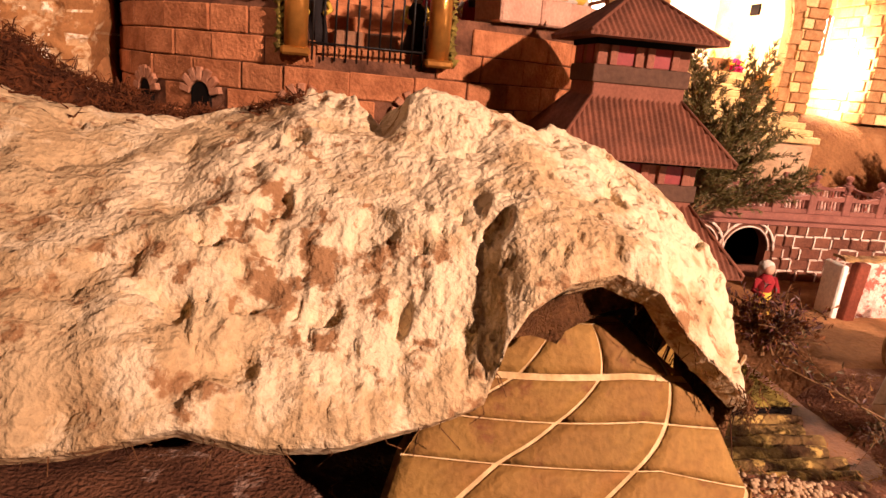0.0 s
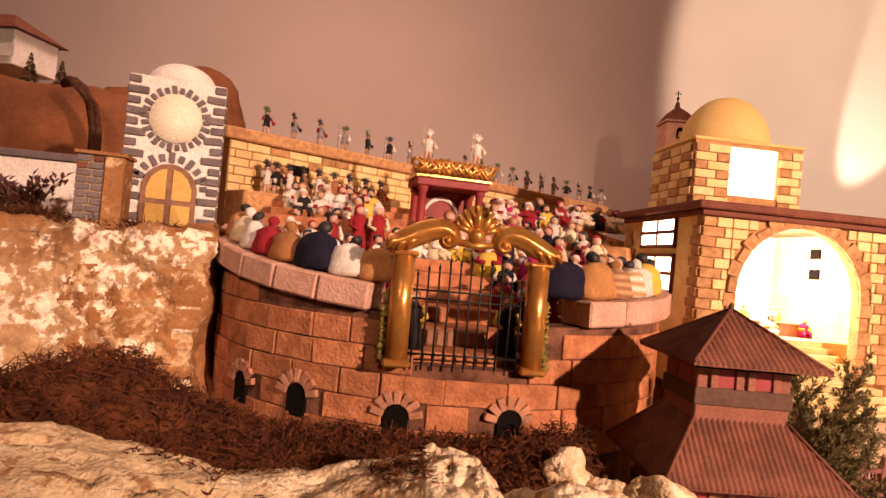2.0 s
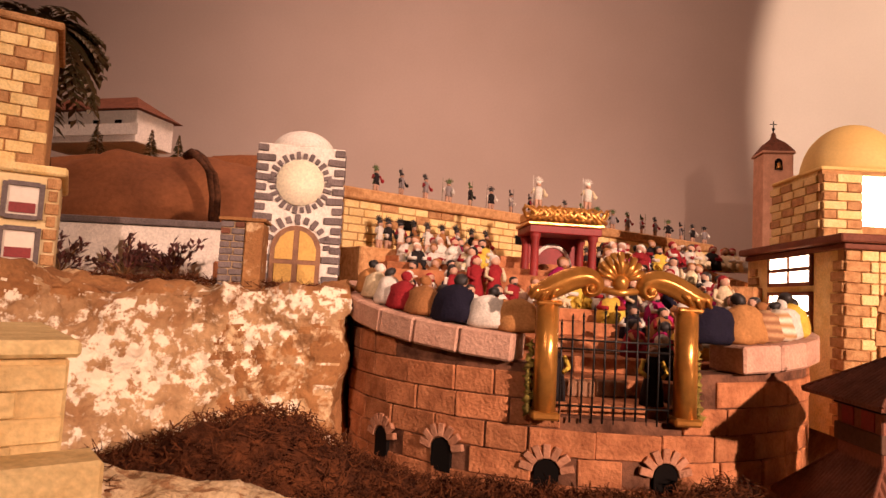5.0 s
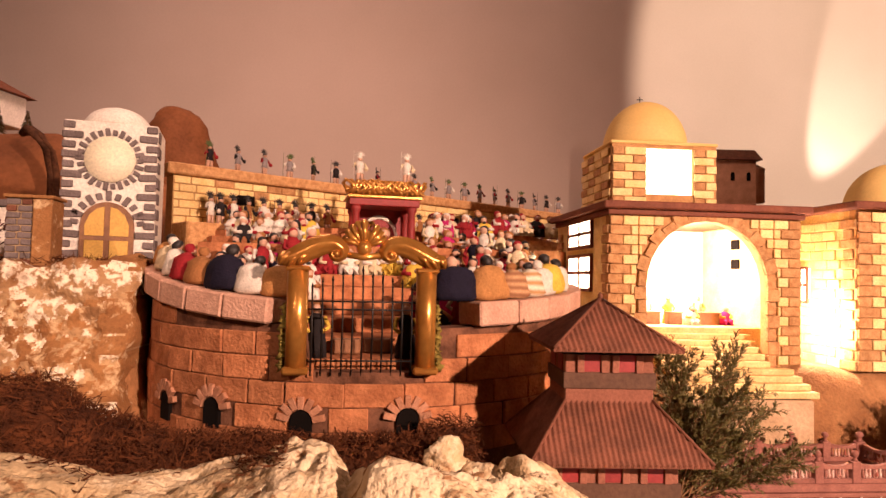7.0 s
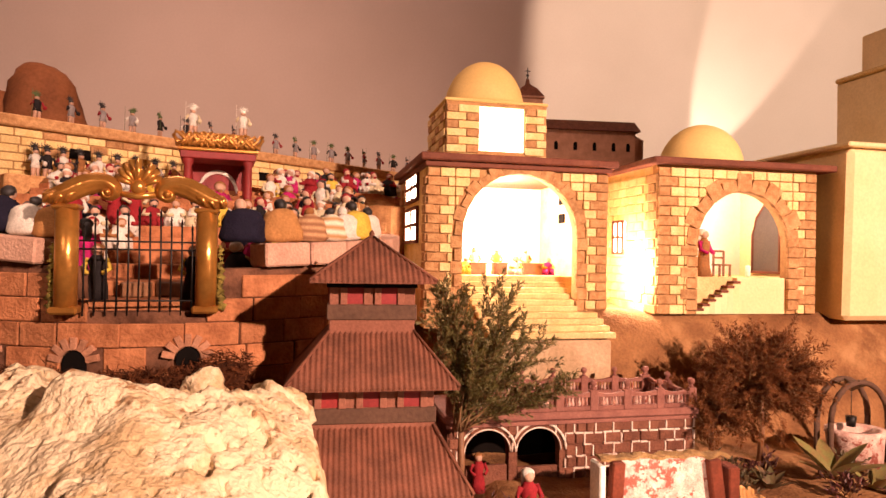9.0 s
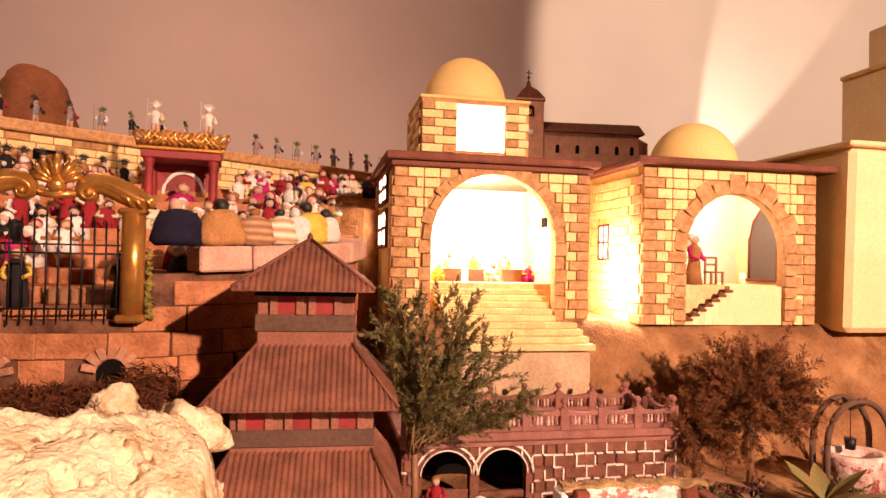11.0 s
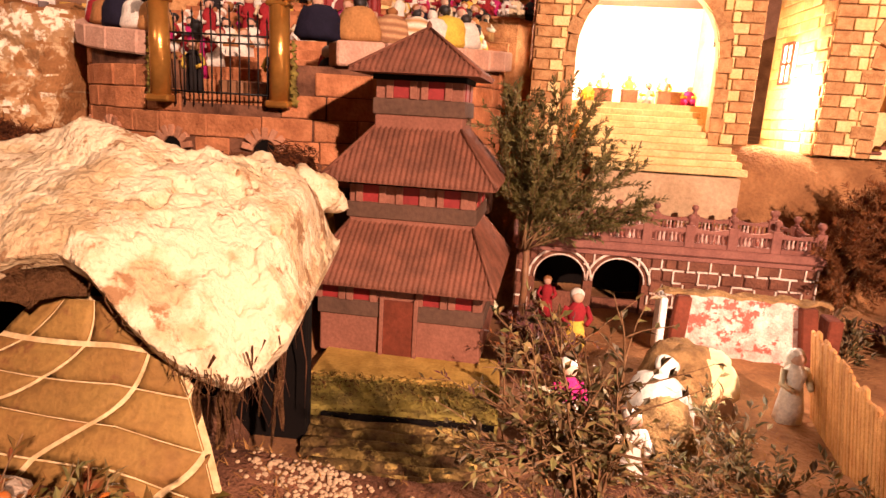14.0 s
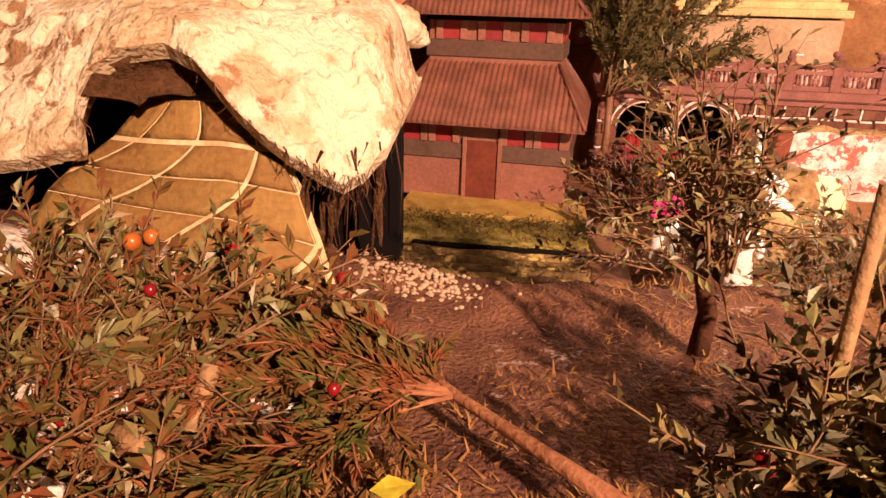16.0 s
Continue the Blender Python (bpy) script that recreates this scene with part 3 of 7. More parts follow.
                ring.append(bm.verts.new(p + up * wide * r * math.cos(a) + Vector((0, 1, 0)) * (0.006 + 0.55 * wide) * r * math.sin(a)))
            rings.append(ring)
        for a, b in zip(rings, rings[1:]):
            for k in range(16):
                bm.faces.new((a[k], a[(k + 1) % 16], b[(k + 1) % 16], b[k])).smooth = True
        bm.faces.new(rings[0])
        bm.faces.new(rings[-1][::-1])
        ball(bm, 0.0050, Matrix.Translation((s * 0.040, -0.014, 0.1725)), 0, 10, 8)
        for x, z in ((0.090, 0.160), (0.103, 0.157), (0.116, 0.158)):
            tube(bm, [(s * (x - 0.010), -0.012, z + 0.012), (s * x, -0.017, z + 0.006), (s * (x + 0.005), -0.015, z - 0.004)], 0.0050, 0.0025, 8)
        bmesh.ops.recalc_face_normals(bm, faces=bm.faces[:])
        part("scroll", bm, GOLD, ob, "thick gilded leaf scroll")
    bm = bmesh.new()
    ball(bm, 0.012, Matrix.Translation((0, -0.008, 0.182)), 0, 12, 8)
    tube(bm, [(-0.026, -0.006, 0.172), (0, -0.010, 0.168), (0.026, -0.006, 0.172)], 0.0050, 0.0050, 8)
    shell = part("shell", bm, GOLD, ob, "gilded fan shell")
    for k in range(9):
        a = radians(18 + 18 * k)
        bm = bmesh.new()
        tube(bm, [(0.006 * math.cos(a), -0.010, 0.184 + 0.004 * math.sin(a)), (0.022 * math.cos(a), -0.013, 0.184 + 0.022 * math.sin(a)), (0.031 * math.cos(a), -0.006, 0.184 + 0.038 * math.sin(a))], 0.0030, 0.0056, 8)
        part("rib", bm, GOLD, shell)
    return ob


gate()


# ---- pagoda house ----
def hip_roof(bm, w0, d0, w1, d1, z0, z1, n=26, sides=(0, 1, 2, 3)):
    """A corrugated roof skirt from eave to upper wall; ribs run up the slope."""
    corner0 = [(-w0, -d0), (w0, -d0), (w0, d0), (-w0, d0)]
    corner1 = [(-w1, -d1), (w1, -d1), (w1, d1), (-w1, d1)]
    for k in sides:
        a0, b0, a1, b1 = (Vector((*c, z)) for c, z in ((corner0[k], z0), (corner0[(k + 1) % 4], z0), (corner1[k], z1), (corner1[(k + 1) % 4], z1)))
        normal = (b0 - a0).cross(a1 - a0).normalized()
        steps = n * 4
        lo, hi, under = [], [], []
        for i in range(steps + 1):
            t = i / steps
            lift = normal * 0.0015 * math.cos(2 * math.pi * n * t)
            p = a0.lerp(b0, t)
            # ribs stay parallel: meet the hip where the slope narrows
            q = a1 + (b1 - a1) * min(max(((p - a0).length - (a1 - a0).dot((b0 - a0).normalized())) / max((b1 - a1).length, 1e-4), 0), 1) if (b1 - a1).length > 1e-3 else a1.copy()
            span = (b0 - a0).length
            inset = (a1 - a0).dot((b0 - a0).normalized())
            s = (p - a0).length
            if s < inset:
                q = a0.lerp(a1, s / max(inset, 1e-5))
            elif s > span - inset:
                q = b0.lerp(b1, (span - s) / max(inset, 1e-5))
            lo.append(bm.verts.new(p + lift))
            hi.append(bm.verts.new(q + lift))
            under.append(bm.verts.new(p - Vector((0, 0, 0.004))))
        for i in range(steps):
            f = bm.faces.new((lo[i], lo[i + 1], hi[i + 1], hi[i]))
            f.smooth = True
            bm.faces.new((under[i], under[i + 1], lo[i + 1], lo[i]))
    if len(sides) < 4:
        return bm
    # soffit
    vs = [bm.verts.new((x, y, z0 - 0.004)) for x, y in corner0]
    bm.faces.new(vs[::-1])
    return bm


def pagoda():
    ob = thing("pagoda_house", "brown three-storey pagoda model with corrugated hip roofs", "building", pose(0.005, 1.018, 0.781, 0, 0, -3) @ Matrix.Scale(1.075, 4))
    # storey: half width, half depth, z0, z1 of the wall, windows on the front
    storeys = [(0.102, 0.105, 0.0, 0.098, (-0.088, -0.048, 0.040, 0.080)), (0.081, 0.062, 0.150, 0.215, (-0.052, 0.0, 0.052)), (0.056, 0.044, 0.268, 0.345, (-0.022, 0.022))]
    for hw, hd, z0, z1, wins in storeys:
        bm = new_box(-hw, hw, -hd, hd, z0, z1, 0.0015)
        part("wall", bm, PAGWALL, ob)
        wt = z1 - 0.006
        wh = 0.021
        part("band", new_box(-hw - 0.0025, hw + 0.0025, -hd - 0.0025, hd + 0.0025, wt - wh - 0.021, wt - wh - 0.001, 0.001), PAGBAND, ob, "olive brown band under the windows")
        # Black band colours in the shade below the eaves.
        part("head_board", new_box(-hw - 0.003, hw + 0.003, -hd - 0.003, hd + 0.003, wt, z1 + 0.004, 0.001), BLACK, ob, "black band for the shade under the eaves")
        for x in wins:
            w = part("window", new_box(x - 0.0105, x + 0.0105, -hd - 0.0012, -hd + 0.002, wt - wh, wt), REDPAINT, ob, "small red window")
            for s in (-1, 1):
                part("jamb", new_box(x + s * 0.0150 - 0.0044, x + s * 0.0150 + 0.0044, -hd - 0.004, -hd, wt - wh - 0.001, wt, 0.0006), PAGWALL, w)
        for y in (-hd * 0.45, hd * 0.45):
            for s in (-1, 1):
                part("window", new_box(s * hw - 0.0012, s * hw + 0.0012, y - 0.012, y + 0.012, wt - wh, wt), REDPAINT, ob, "small red window")
    part("door", new_box(-0.0195, 0.0195, -0.1085, -0.104, 0.0, 0.074, 0.001), DARKDOOR, ob, "dark red double door")
    for s in (-1, 1):
        part("door_post", new_box(s * 0.0215 - 0.0025, s * 0.0215 + 0.0025, -0.111, -0.104, 0.0, 0.078, 0.0006), PAGWALL, ob)
    roofs = [((0.119, 0.140), (0.079, 0.060), 0.100, 0.163), ((0.108, 0.098), (0.054, 0.042), 0.219, 0.283), ((0.079, 0.082), (0.002, 0.002), 0.350, 0.406)]
    for (w0, d0), (w1, d1), z0, z1 in roofs:
        bm = bmesh.new()
        box(bm, -w0 + 0.001, w0 - 0.001, -d0 + 0.001, d0 - 0.001, z0 - 0.004, z0 - 0.002)
        roof = part("roof", bm, TILE, ob, "brown corrugated hip roof")
        for k in range(4):
            part("slope", hip_roof(bmesh.new(), w0, d0, w1, d1, z0, z1, int(w0 * 300), (k,)), TILE, roof)
        for sx in (-1, 1):
            for sy in (-1, 1):
                bm = bmesh.new()
                tube(bm, [(sx * w0, sy * d0, z0 + 0.0005), (sx * w1, sy * d1, z1 + 0.0005)], 0.0022, 0.0022, 6)
                part("hip_ridge", bm, TILE, roof)
    bm = bmesh.new()
    lathe(bm, [(0.004, 0.402), (0.0035, 0.412), (0.0008, 0.416)], 8)
    part("finial", bm, TILE, ob)
    return ob


pagoda()


def pagoda_yard():
    ob = thing("moss_platform", "mossy platform of yellow board and logs before the pagoda", "platform", pose(0.02, 0.86, 0.779, 0, 0, 2))
    part("board", new_box(-0.118, 0.118, -0.030, 0.060, -0.012, 0.006, 0.002), YELLOWBOARD, ob, "yellowish board edge")
    rng = random.Random(3)
    bm = bmesh.new()
    for k in range(2600):
        y = rng.uniform(-0.115, -0.026)
        p = Vector((rng.uniform(-0.115, 0.118), y, 0.004 - 0.006 * smooth(-0.05, -0.11, y) + rng.uniform(-0.003, 0.003)))
        leaf(bm, p, Vector((rng.uniform(-1, 1), rng.uniform(-1, 0.2), rng.uniform(-0.1, 1))), rng.uniform(0.004, 0.009), 0.0016, mi=0 if rng.random() < 0.7 else 1)
    box(bm, -0.113, 0.116, -0.112, -0.030, -0.020, 0.002, 0.004)
    tagged(part("moss", bm, [MOSSGOLD, MOSS], ob), kind="stuff")
    # Solid black strip put in for the shade between board and logs.
    part("gap", new_box(-0.080, 0.112, -0.118, -0.112, -0.022, -0.002, 0.001), BLACK, ob, "black strip for the shade under the board")
    for k in range(6):
        bm = bmesh.new()
        y = -0.127 - 0.017 * k
        x0, x1 = -0.092 + 0.004 * k + rng.uniform(-0.006, 0.006), 0.108 + rng.uniform(-0.006, 0.006)
        tube(bm, [(x0 + (x1 - x0) * t, y + rng.uniform(-0.0015, 0.0015), -0.012 - 0.0015 * k + rng.uniform(-0.0012, 0.0012)) for t in [i / 9 for i in range(10)]], 0.0085, 0.0078, 9)
        for v in bm.verts:
            v.co += Vector((0, 0.3, 1)) * 0.0025 * noise.noise(v.co * 90)
        part("log", bm, MOSSLOG, ob, "mossy log step")
    return ob


pagoda_yard()


# ---- lit buildings ----
def block_front(ob, x0, x1, z0, z1, y, bw, bh, arch=None, quoin=0.045, depth=0.007, mat=None, seed=1):
    """Courses of raised blocks on a front, brown at the corners, round an arch (centre, radius, spring, rise)."""
    rng = random.Random(seed)
    rows = int((z1 - z0) / bh + 0.3)
    for r in range(rows):
        z = z0 + (z1 - z0) * (r + 0.5) / rows
        h = (z1 - z0) / rows - 0.0022
        q = quoin if r % 2 else quoin * 0.62
        spans = [(x0, x0 + q, QUOIN), (x1 - q, x1, QUOIN)]
        inner0, inner1 = x0 + q, x1 - q
        count = max(int((inner1 - inner0) / bw + 0.5), 1)
        off = 0.5 if r % 2 else 0.0
        edges = [inner0] + [inner0 + (k + off) * (inner1 - inner0) / count for k in range(1 if off == 0 else 0, count + 1)]
        edges = sorted({round(min(max(e, inner0), inner1), 5) for e in edges} | {round(inner1, 5)})
        for a, b in zip(edges, edges[1:]):
            if b - a > 0.006:
                spans.append((a, b, mat or CREAM))
        for a, b, mt in spans:
            if arch:
                c, rad, spring, rise, jamb = arch
                def reach(zz):
                    if zz <= spring:
                        return rad + jamb
                    k = (zz - spring) / (rise + jamb)
                    return (rad + jamb) * math.sqrt(max(1 - k * k, 0)) if k < 1 else -1.0
                hole = max(reach(z - h / 2), reach(z + h / 2))
                if hole > 0:
                    if a >= c - hole and b <= c + hole:
                        continue
                    if a < c - hole < b:
                        b = c - hole
                    elif a < c + hole < b:
                        a = c + hole
            if b - a < 0.008:
                continue
            w = round(b - a - 0.0022, 3)
            block("brick", w, round(h, 3), depth, mt, ob, Matrix.Translation(((a + b) / 2, y + rng.uniform(-0.0006, 0.0006), z)), 0.0012)


def voussoirs(ob, c, rad, spring, rise, y, n, w=0.030, mat=None, jamb_to=None, proud=0.0):
    rng = random.Random(int(c * 100))
    for k in range(n):
        t = math.pi * (k + 0.5) / n
        ww = w * (1.25 if k % 2 else 0.85)
        x, z = c - (rad + ww / 2) * math.cos(t), spring + (rise + ww / 2) * math.sin(t)
        ln = math.pi * (rad + rise) / 2 / n * 1.06
        m = Matrix.Translation((x, y - proud, z)) @ Matrix.Rotation(t - math.pi / 2, 4, "Y")
        block("voussoir", round(ln, 3), round(ww, 3), 0.009, mat or QUOIN, ob, m, 0.001)
    if jamb_to is not None:
        steps = max(int((spring - jamb_to) / 0.024), 1)
        for s in (-1, 1):
            for k in range(steps):
                ww = w * (1.25 if k % 2 else 0.85)
                h = (spring - jamb_to) / steps
                block("jamb_block", round(ww, 3), round(h - 0.002, 3), 0.009, mat or QUOIN, ob, Matrix.Translation((c + s * (rad + ww / 2), y - proud, jamb_to + h * (k + 0.5))), 0.001)


def side_window(ob, x, y, z, w, h, sx):
    """A window with four lights on a solid wall that faces along x; its pane emits the room's light."""
    # Emission replaces the indoor light that would pass through the glass.
    win = part("window", new_box(x - 0.003, x + 0.003, y - w / 2, y + w / 2, z - h / 2, z + h / 2), glow("glow_pane", (1.0, 0.86, 0.62), 10.0), ob, "window with glowing pane for the lit hall inside")
    for a in (-1, 0, 1):
        part("mullion", new_box(x + sx * 0.002 - 0.004, x + sx * 0.002 + 0.004, y + a * w / 2 - 0.003, y + a * w / 2 + 0.003, z - h / 2 - 0.003, z + h / 2 + 0.003), CORNICE, win)
    for a in (-1, 0, 1):
        part("transom", new_box(x + sx * 0.003 - 0.004, x + sx * 0.003 + 0.004, y - w / 2, y + w / 2, z + a * h / 2 - 0.004, z + a * h / 2 + 0.004), CORNICE, win)
    return win


def domed_hall():
    ob = thing("domed_hall", "cream block hall with great arch, lit inside, and ochre dome", "building")
    x0, x1, yf, yb, z0, z1 = 0.160, 0.578, 1.402, 1.80, 1.035, 1.394
    c, rad, spring, rise = 0.3705, 0.132, 1.235, 0.139
    bm = bmesh.new()
    wall_with_arch(bm, x0, x1, z0, z1, yf + 0.006, yf + 0.026, c - rad, c + rad, spring, spring + rise, z0)
    front = part("front_wall", bm, JOINT, ob, "brown jointed front wall")
    part("side_wall", new_box(x0 + 0.002, x0 + 0.020, yf + 0.026, yb, z0, z1), CREAM, ob)
    part("side_wall", new_box(x1 - 0.020, x1 - 0.002, yf + 0.026, yb, z0, z1), CREAM, ob)
    part("back_wall", new_box(x0 + 0.020, x1 - 0.020, yb - 0.02, yb, z0, z1), INNER, ob, "white inner wall")
    part("inner_floor", new_box(x0 + 0.020, x1 - 0.020, yf + 0.07, yb - 0.02, z0, 1.147), STEP, ob)
    part("cornice", new_box(x0 - 0.018, x1 + 0.018, yf - 0.016, yb + 0.01, z1, z1 + 0.016, 0.003), CORNICE, ob, "red-brown overhanging cornice")
    part("cornice", new_box(x0 - 0.006, x1 + 0.006, yf - 0.006, yb, z1 - 0.012, z1 - 0.001, 0.002), CORNICE, ob)
    block_front(ob, x0, x1, z0, z1 - 0.013, yf + 0.004, 0.034, 0.0205, (c, rad, spring, rise, 0.022))
    voussoirs(ob, c, rad, spring, rise, yf + 0.003, 15, 0.021, QUOIN, 1.07)
    # blocks on the left flank
    rng = random.Random(8)
    for r in range(16):
        z = z0 + 0.0205 * (r + 0.5)
        for k in range(2):
            block("brick", 0.0195, 0.018, 0.03 if r % 2 else 0.045, QUOIN, ob, Matrix.Translation((x0 + 0.006, yf + 0.022 + k * 0.34, z)), 0.0012)
    side_window(ob, x0 + 0.001, 1.600, 1.352, 0.170, 0.062, -1)
    side_window(ob, x0 + 0.001, 1.600, 1.262, 0.170, 0.078, -1)
    # Black blocks colour in two unlit openings; nothing is cut through.
    for z in (1.292, 1.340):
        part("inner_window", new_box(0.5530, 0.5578, 1.600, 1.634, z - 0.012, z + 0.012, 0.001), BLACK, ob, "small black block for an unlit opening in the inner wall")
    # cupola
    cx0, cx1, cy0, cy1, cz0, cz1 = 0.250, 0.518, 1.640, 1.86, 1.410, 1.584
    wx0, wx1 = 0.337, 0.459
    for a, b, lo, hi in ((cx0, wx0, cz0, cz1), (wx1, cx1, cz0, cz1), (wx0, wx1, cz0, 1.461), (wx0, wx1, 1.576, cz1)):
        part("cupola_wall", new_box(a, b, cy0, cy0 + 0.018, lo, hi), JOINT, ob)
    for a, b in ((cx0, cx0 + 0.018), (cx1 - 0.018, cx1)):
        part("cupola_wall", new_box(a, b, cy0 + 0.018, cy1, cz0, cz1), CREAM, ob)
    part("cupola_wall", new_box(cx0 + 0.018, cx1 - 0.018, cy1 - 0.018, cy1, cz0, cz1), INNER, ob)
    # Added emitting panel gives the cupola opening its brightness.
    part("lit_panel", new_box(wx0 + 0.0005, wx1 - 0.0005, cy0 + 0.010, cy0 + 0.013, 1.4615, 1.5755), glow("lit_opening_glow", (1.0, 0.90, 0.70), 7.0), ob, "glowing panel standing for the brightly lit opening")
    for r in range(8):
        z = cz0 + 0.0205 * (r + 0.5) + 0.002
        for a, b in ((cx0, wx0), (wx1, cx1)):
            q = 0.030 if r % 2 else 0.052
            for s0, s1, mt in ((a, a + q, QUOIN if r % 2 else CREAM), (a + q, b, CREAM if r % 2 else QUOIN)):
                if s1 - s0 > 0.008:
                    block("brick", round(s1 - s0 - 0.002, 3), 0.0183, 0.008, mt, ob, Matrix.Translation(((s0 + s1) / 2, cy0 - 0.002, z)), 0.0012)
        for k in range(4):
            block("brick", 0.006, 0.0183, 0.050, CREAM if (k + r) % 3 else QUOIN, ob, Matrix.Translation((cx0 - 0.002, cy0 + 0.030 + 0.054 * k + (0.01 if r % 2 else 0), z)), 0.0012)
    part("cupola_roof", new_box(cx0 - 0.004, cx1 + 0.004, cy0 - 0.004, cy1, cz1, cz1 + 0.008, 0.002), OCHRE, ob)
    bm = bmesh.new()
    lathe(bm, [(0.108 * math.cos(t), 0.128 * math.sin(t)) for t in [math.pi / 2 * k / 16 for k in range(16)]] + [(0.001, 0.128)], 36, Matrix.Translation((0.379, 1.752, cz1 + 0.008)))
    part("dome", bm, OCHRE, ob, "smooth ochre dome")
    return ob


domed_hall()


def stairs():
    ob = thing("entrance_stairs", "sand-coloured flight of steps rising into the hall", "stairs")
    n = 10
    for k in range(n):
        t = k / (n - 1)
        y0 = 1.318 + (1.478 - 1.318) * t
        z1 = 1.034 + (1.147 - 1.034) * t
        hw = 0.140 - 0.012 * t
        cx = 0.418 - 0.040 * t
        part("step", new_box(cx - hw, min(cx + hw, 0.5005 if y0 > 1.385 else 9), y0, 1.480, z1 - 0.0125, z1, 0.0015), STEP, ob)
    part("plinth", new_box(0.282, 0.550, 1.322, 1.40, 0.93, 1.018, 0.004), PLINTH, ob, "pale plinth under the steps")
    return ob


stairs()


def workshop():
    ob = thing("workshop_house", "cream block house with arched carpenter's workshop lit inside", "building")
    x0, x1, yf, yb, z0, z1 = 0.690, 1.112, 1.380, 1.66, 1.066, 1.407
    c, rad, spring, rise = 0.912, 0.121, 1.225, 0.128
    bm = bmesh.new()
    wall_with_arch(bm, x0, x1, z0, z1, yf + 0.006, yf + 0.026, c - rad, c + rad, spring, spring + rise, z0)
    part("front_wall", bm, JOINT, ob, "brown jointed front wall")
    part("side_wall", new_box(x0 + 0.002, x0 + 0.020, yf + 0.026, yb, z0 - 0.02, z1), CREAM, ob)
    part("side_wall", new_box(x1 - 0.020, x1 - 0.002, yf + 0.026, yb, z0, z1), YELLOWPLASTER, ob)
    part("back_wall", new_box(x0 + 0.02, x1 - 0.02, yb - 0.03, yb - 0.01, z0, z1), INNER, ob, "white inner wall")
    bm = bmesh.new()
    prism(bm, [(-0.048, 0.0), (-0.048, 0.095), (-0.034, 0.138), (0.0, 0.176), (0.034, 0.138), (0.048, 0.095), (0.048, 0.0)], -0.002, 0.002)
    part("dark_window", bm, surf("grey_pane", (0.075, 0.058, 0.048), (0.10, 0.075, 0.06), 12, 0.5, 0.0), ob, "dark pointed window", pose(x1 - 0.0235, 1.522, 1.165, 0, 0, 90))
    bm = bmesh.new()
    tube(bm, [(-0.050, 0, 0.0), (-0.050, 0, 0.097), (-0.036, 0, 0.140), (0.0, 0, 0.180), (0.036, 0, 0.140), (0.050, 0, 0.097), (0.050, 0, 0.0)], 0.0045, 0.0045, 6)
    part("window_frame", bm, CORNICE, ob, "red-brown pointed window frame", pose(x1 - 0.0245, 1.522, 1.165, 0, 0, 90))
    part("window_sill", new_box(x1 - 0.034, x1 - 0.021, 1.466, 1.578, 1.158, 1.165, 0.001), CORNICE, ob)
    part("inner_floor", new_box(x0 + 0.020, x1 - 0.020, yf + 0.026, yb - 0.03, z0, 1.152), STEP, ob)
    part("roof_slab", new_box(x0 - 0.022, x1 + 0.040, yf - 0.020, yb, z1, z1 + 0.016, 0.003), CORNICE, ob, "red-brown overhanging roof slab")
    block_front(ob, x0, x1, z0, z1 - 0.004, yf + 0.004, 0.036, 0.0215, (c, rad, spring, rise, 0.024), 0.050, seed=5)
    voussoirs(ob, c, rad, spring, rise, yf + 0.003, 11, 0.034, QUOIN, 1.075)
    for k in range(7):
        part("inner_step", new_box(c - rad + 0.002 + 0.016 * k, c - rad + 0.02 + 0.016 * k, yf + 0.006, yf + 0.03, z0, 1.074 + 0.0105 * k, 0.001), YELLOWPLASTER, ob)
        part("tread", new_box(c - rad + 0.001 + 0.016 * k, c - rad + 0.021 + 0.016 * k, yf + 0.003, yf + 0.031, 1.0742 + 0.0105 * k, 1.080 + 0.0105 * k, 0.001), CORNICE, ob, "dark brown step")
    part("stair_side", new_box(c - rad + 0.112, c + rad, yf + 0.010, yf + 0.027, z0, 1.151), YELLOWPLASTER, ob)
    for r in range(15):
        z = z0 + 0.0215 * (r + 0.5)
        block("brick", 0.006, 0.0195, 0.028 if r % 2 else 0.044, QUOIN, ob, Matrix.Translation((x0, yf + 0.028, z)), 0.0012)
        for k in range(5):
            if not (6 < r < 11 and k in (2, 3)):
                block("brick", 0.006, 0.0195, 0.038, CREAM, ob, Matrix.Translation((x0 + 0.001, yf + 0.075 + 0.040 * k + (0.014 if r % 2 else 0), z)), 0.0012)
    # Pane glows in place of light from the room behind.
    w = part("window", new_box(x0 - 0.004, x0 + 0.004, 1.535, 1.585, 1.205, 1.285), glow("glow_pane", (1.0, 0.86, 0.62), 6.0), ob, "small side window with glowing pane for the lit room")
    for y in (1.535, 1.56, 1.585):
        part("frame", new_box(x0 - 0.008, x0 - 0.003, y - 0.003, y + 0.003, 1.203, 1.287), CORNICE, w)
    for z in (1.205, 1.245, 1.285):
        part("frame", new_box(x0 - 0.008, x0 - 0.003, 1.535, 1.585, z - 0.003, z + 0.003), CORNICE, w)
    bm = bmesh.new()
    lathe(bm, [(0.103 * math.cos(t), 0.114 * math.sin(t)) for t in [math.pi / 2 * k / 14 for k in range(14)]] + [(0.001, 0.114)], 36, Matrix.Translation((0.896, 1.53, z1 + 0.016)))
    part("dome", bm, OCHRE, ob, "low ochre dome")
    part("table", new_box(0.868, 0.925, 1.51, 1.55, 1.152, 1.215, 0.002), WHITEPAINT, ob, "small workbench")
    part("table_top", new_box(0.855, 0.940, 1.49, 1.56, 1.215, 1.222, 0.001), WHITEPAINT, ob)
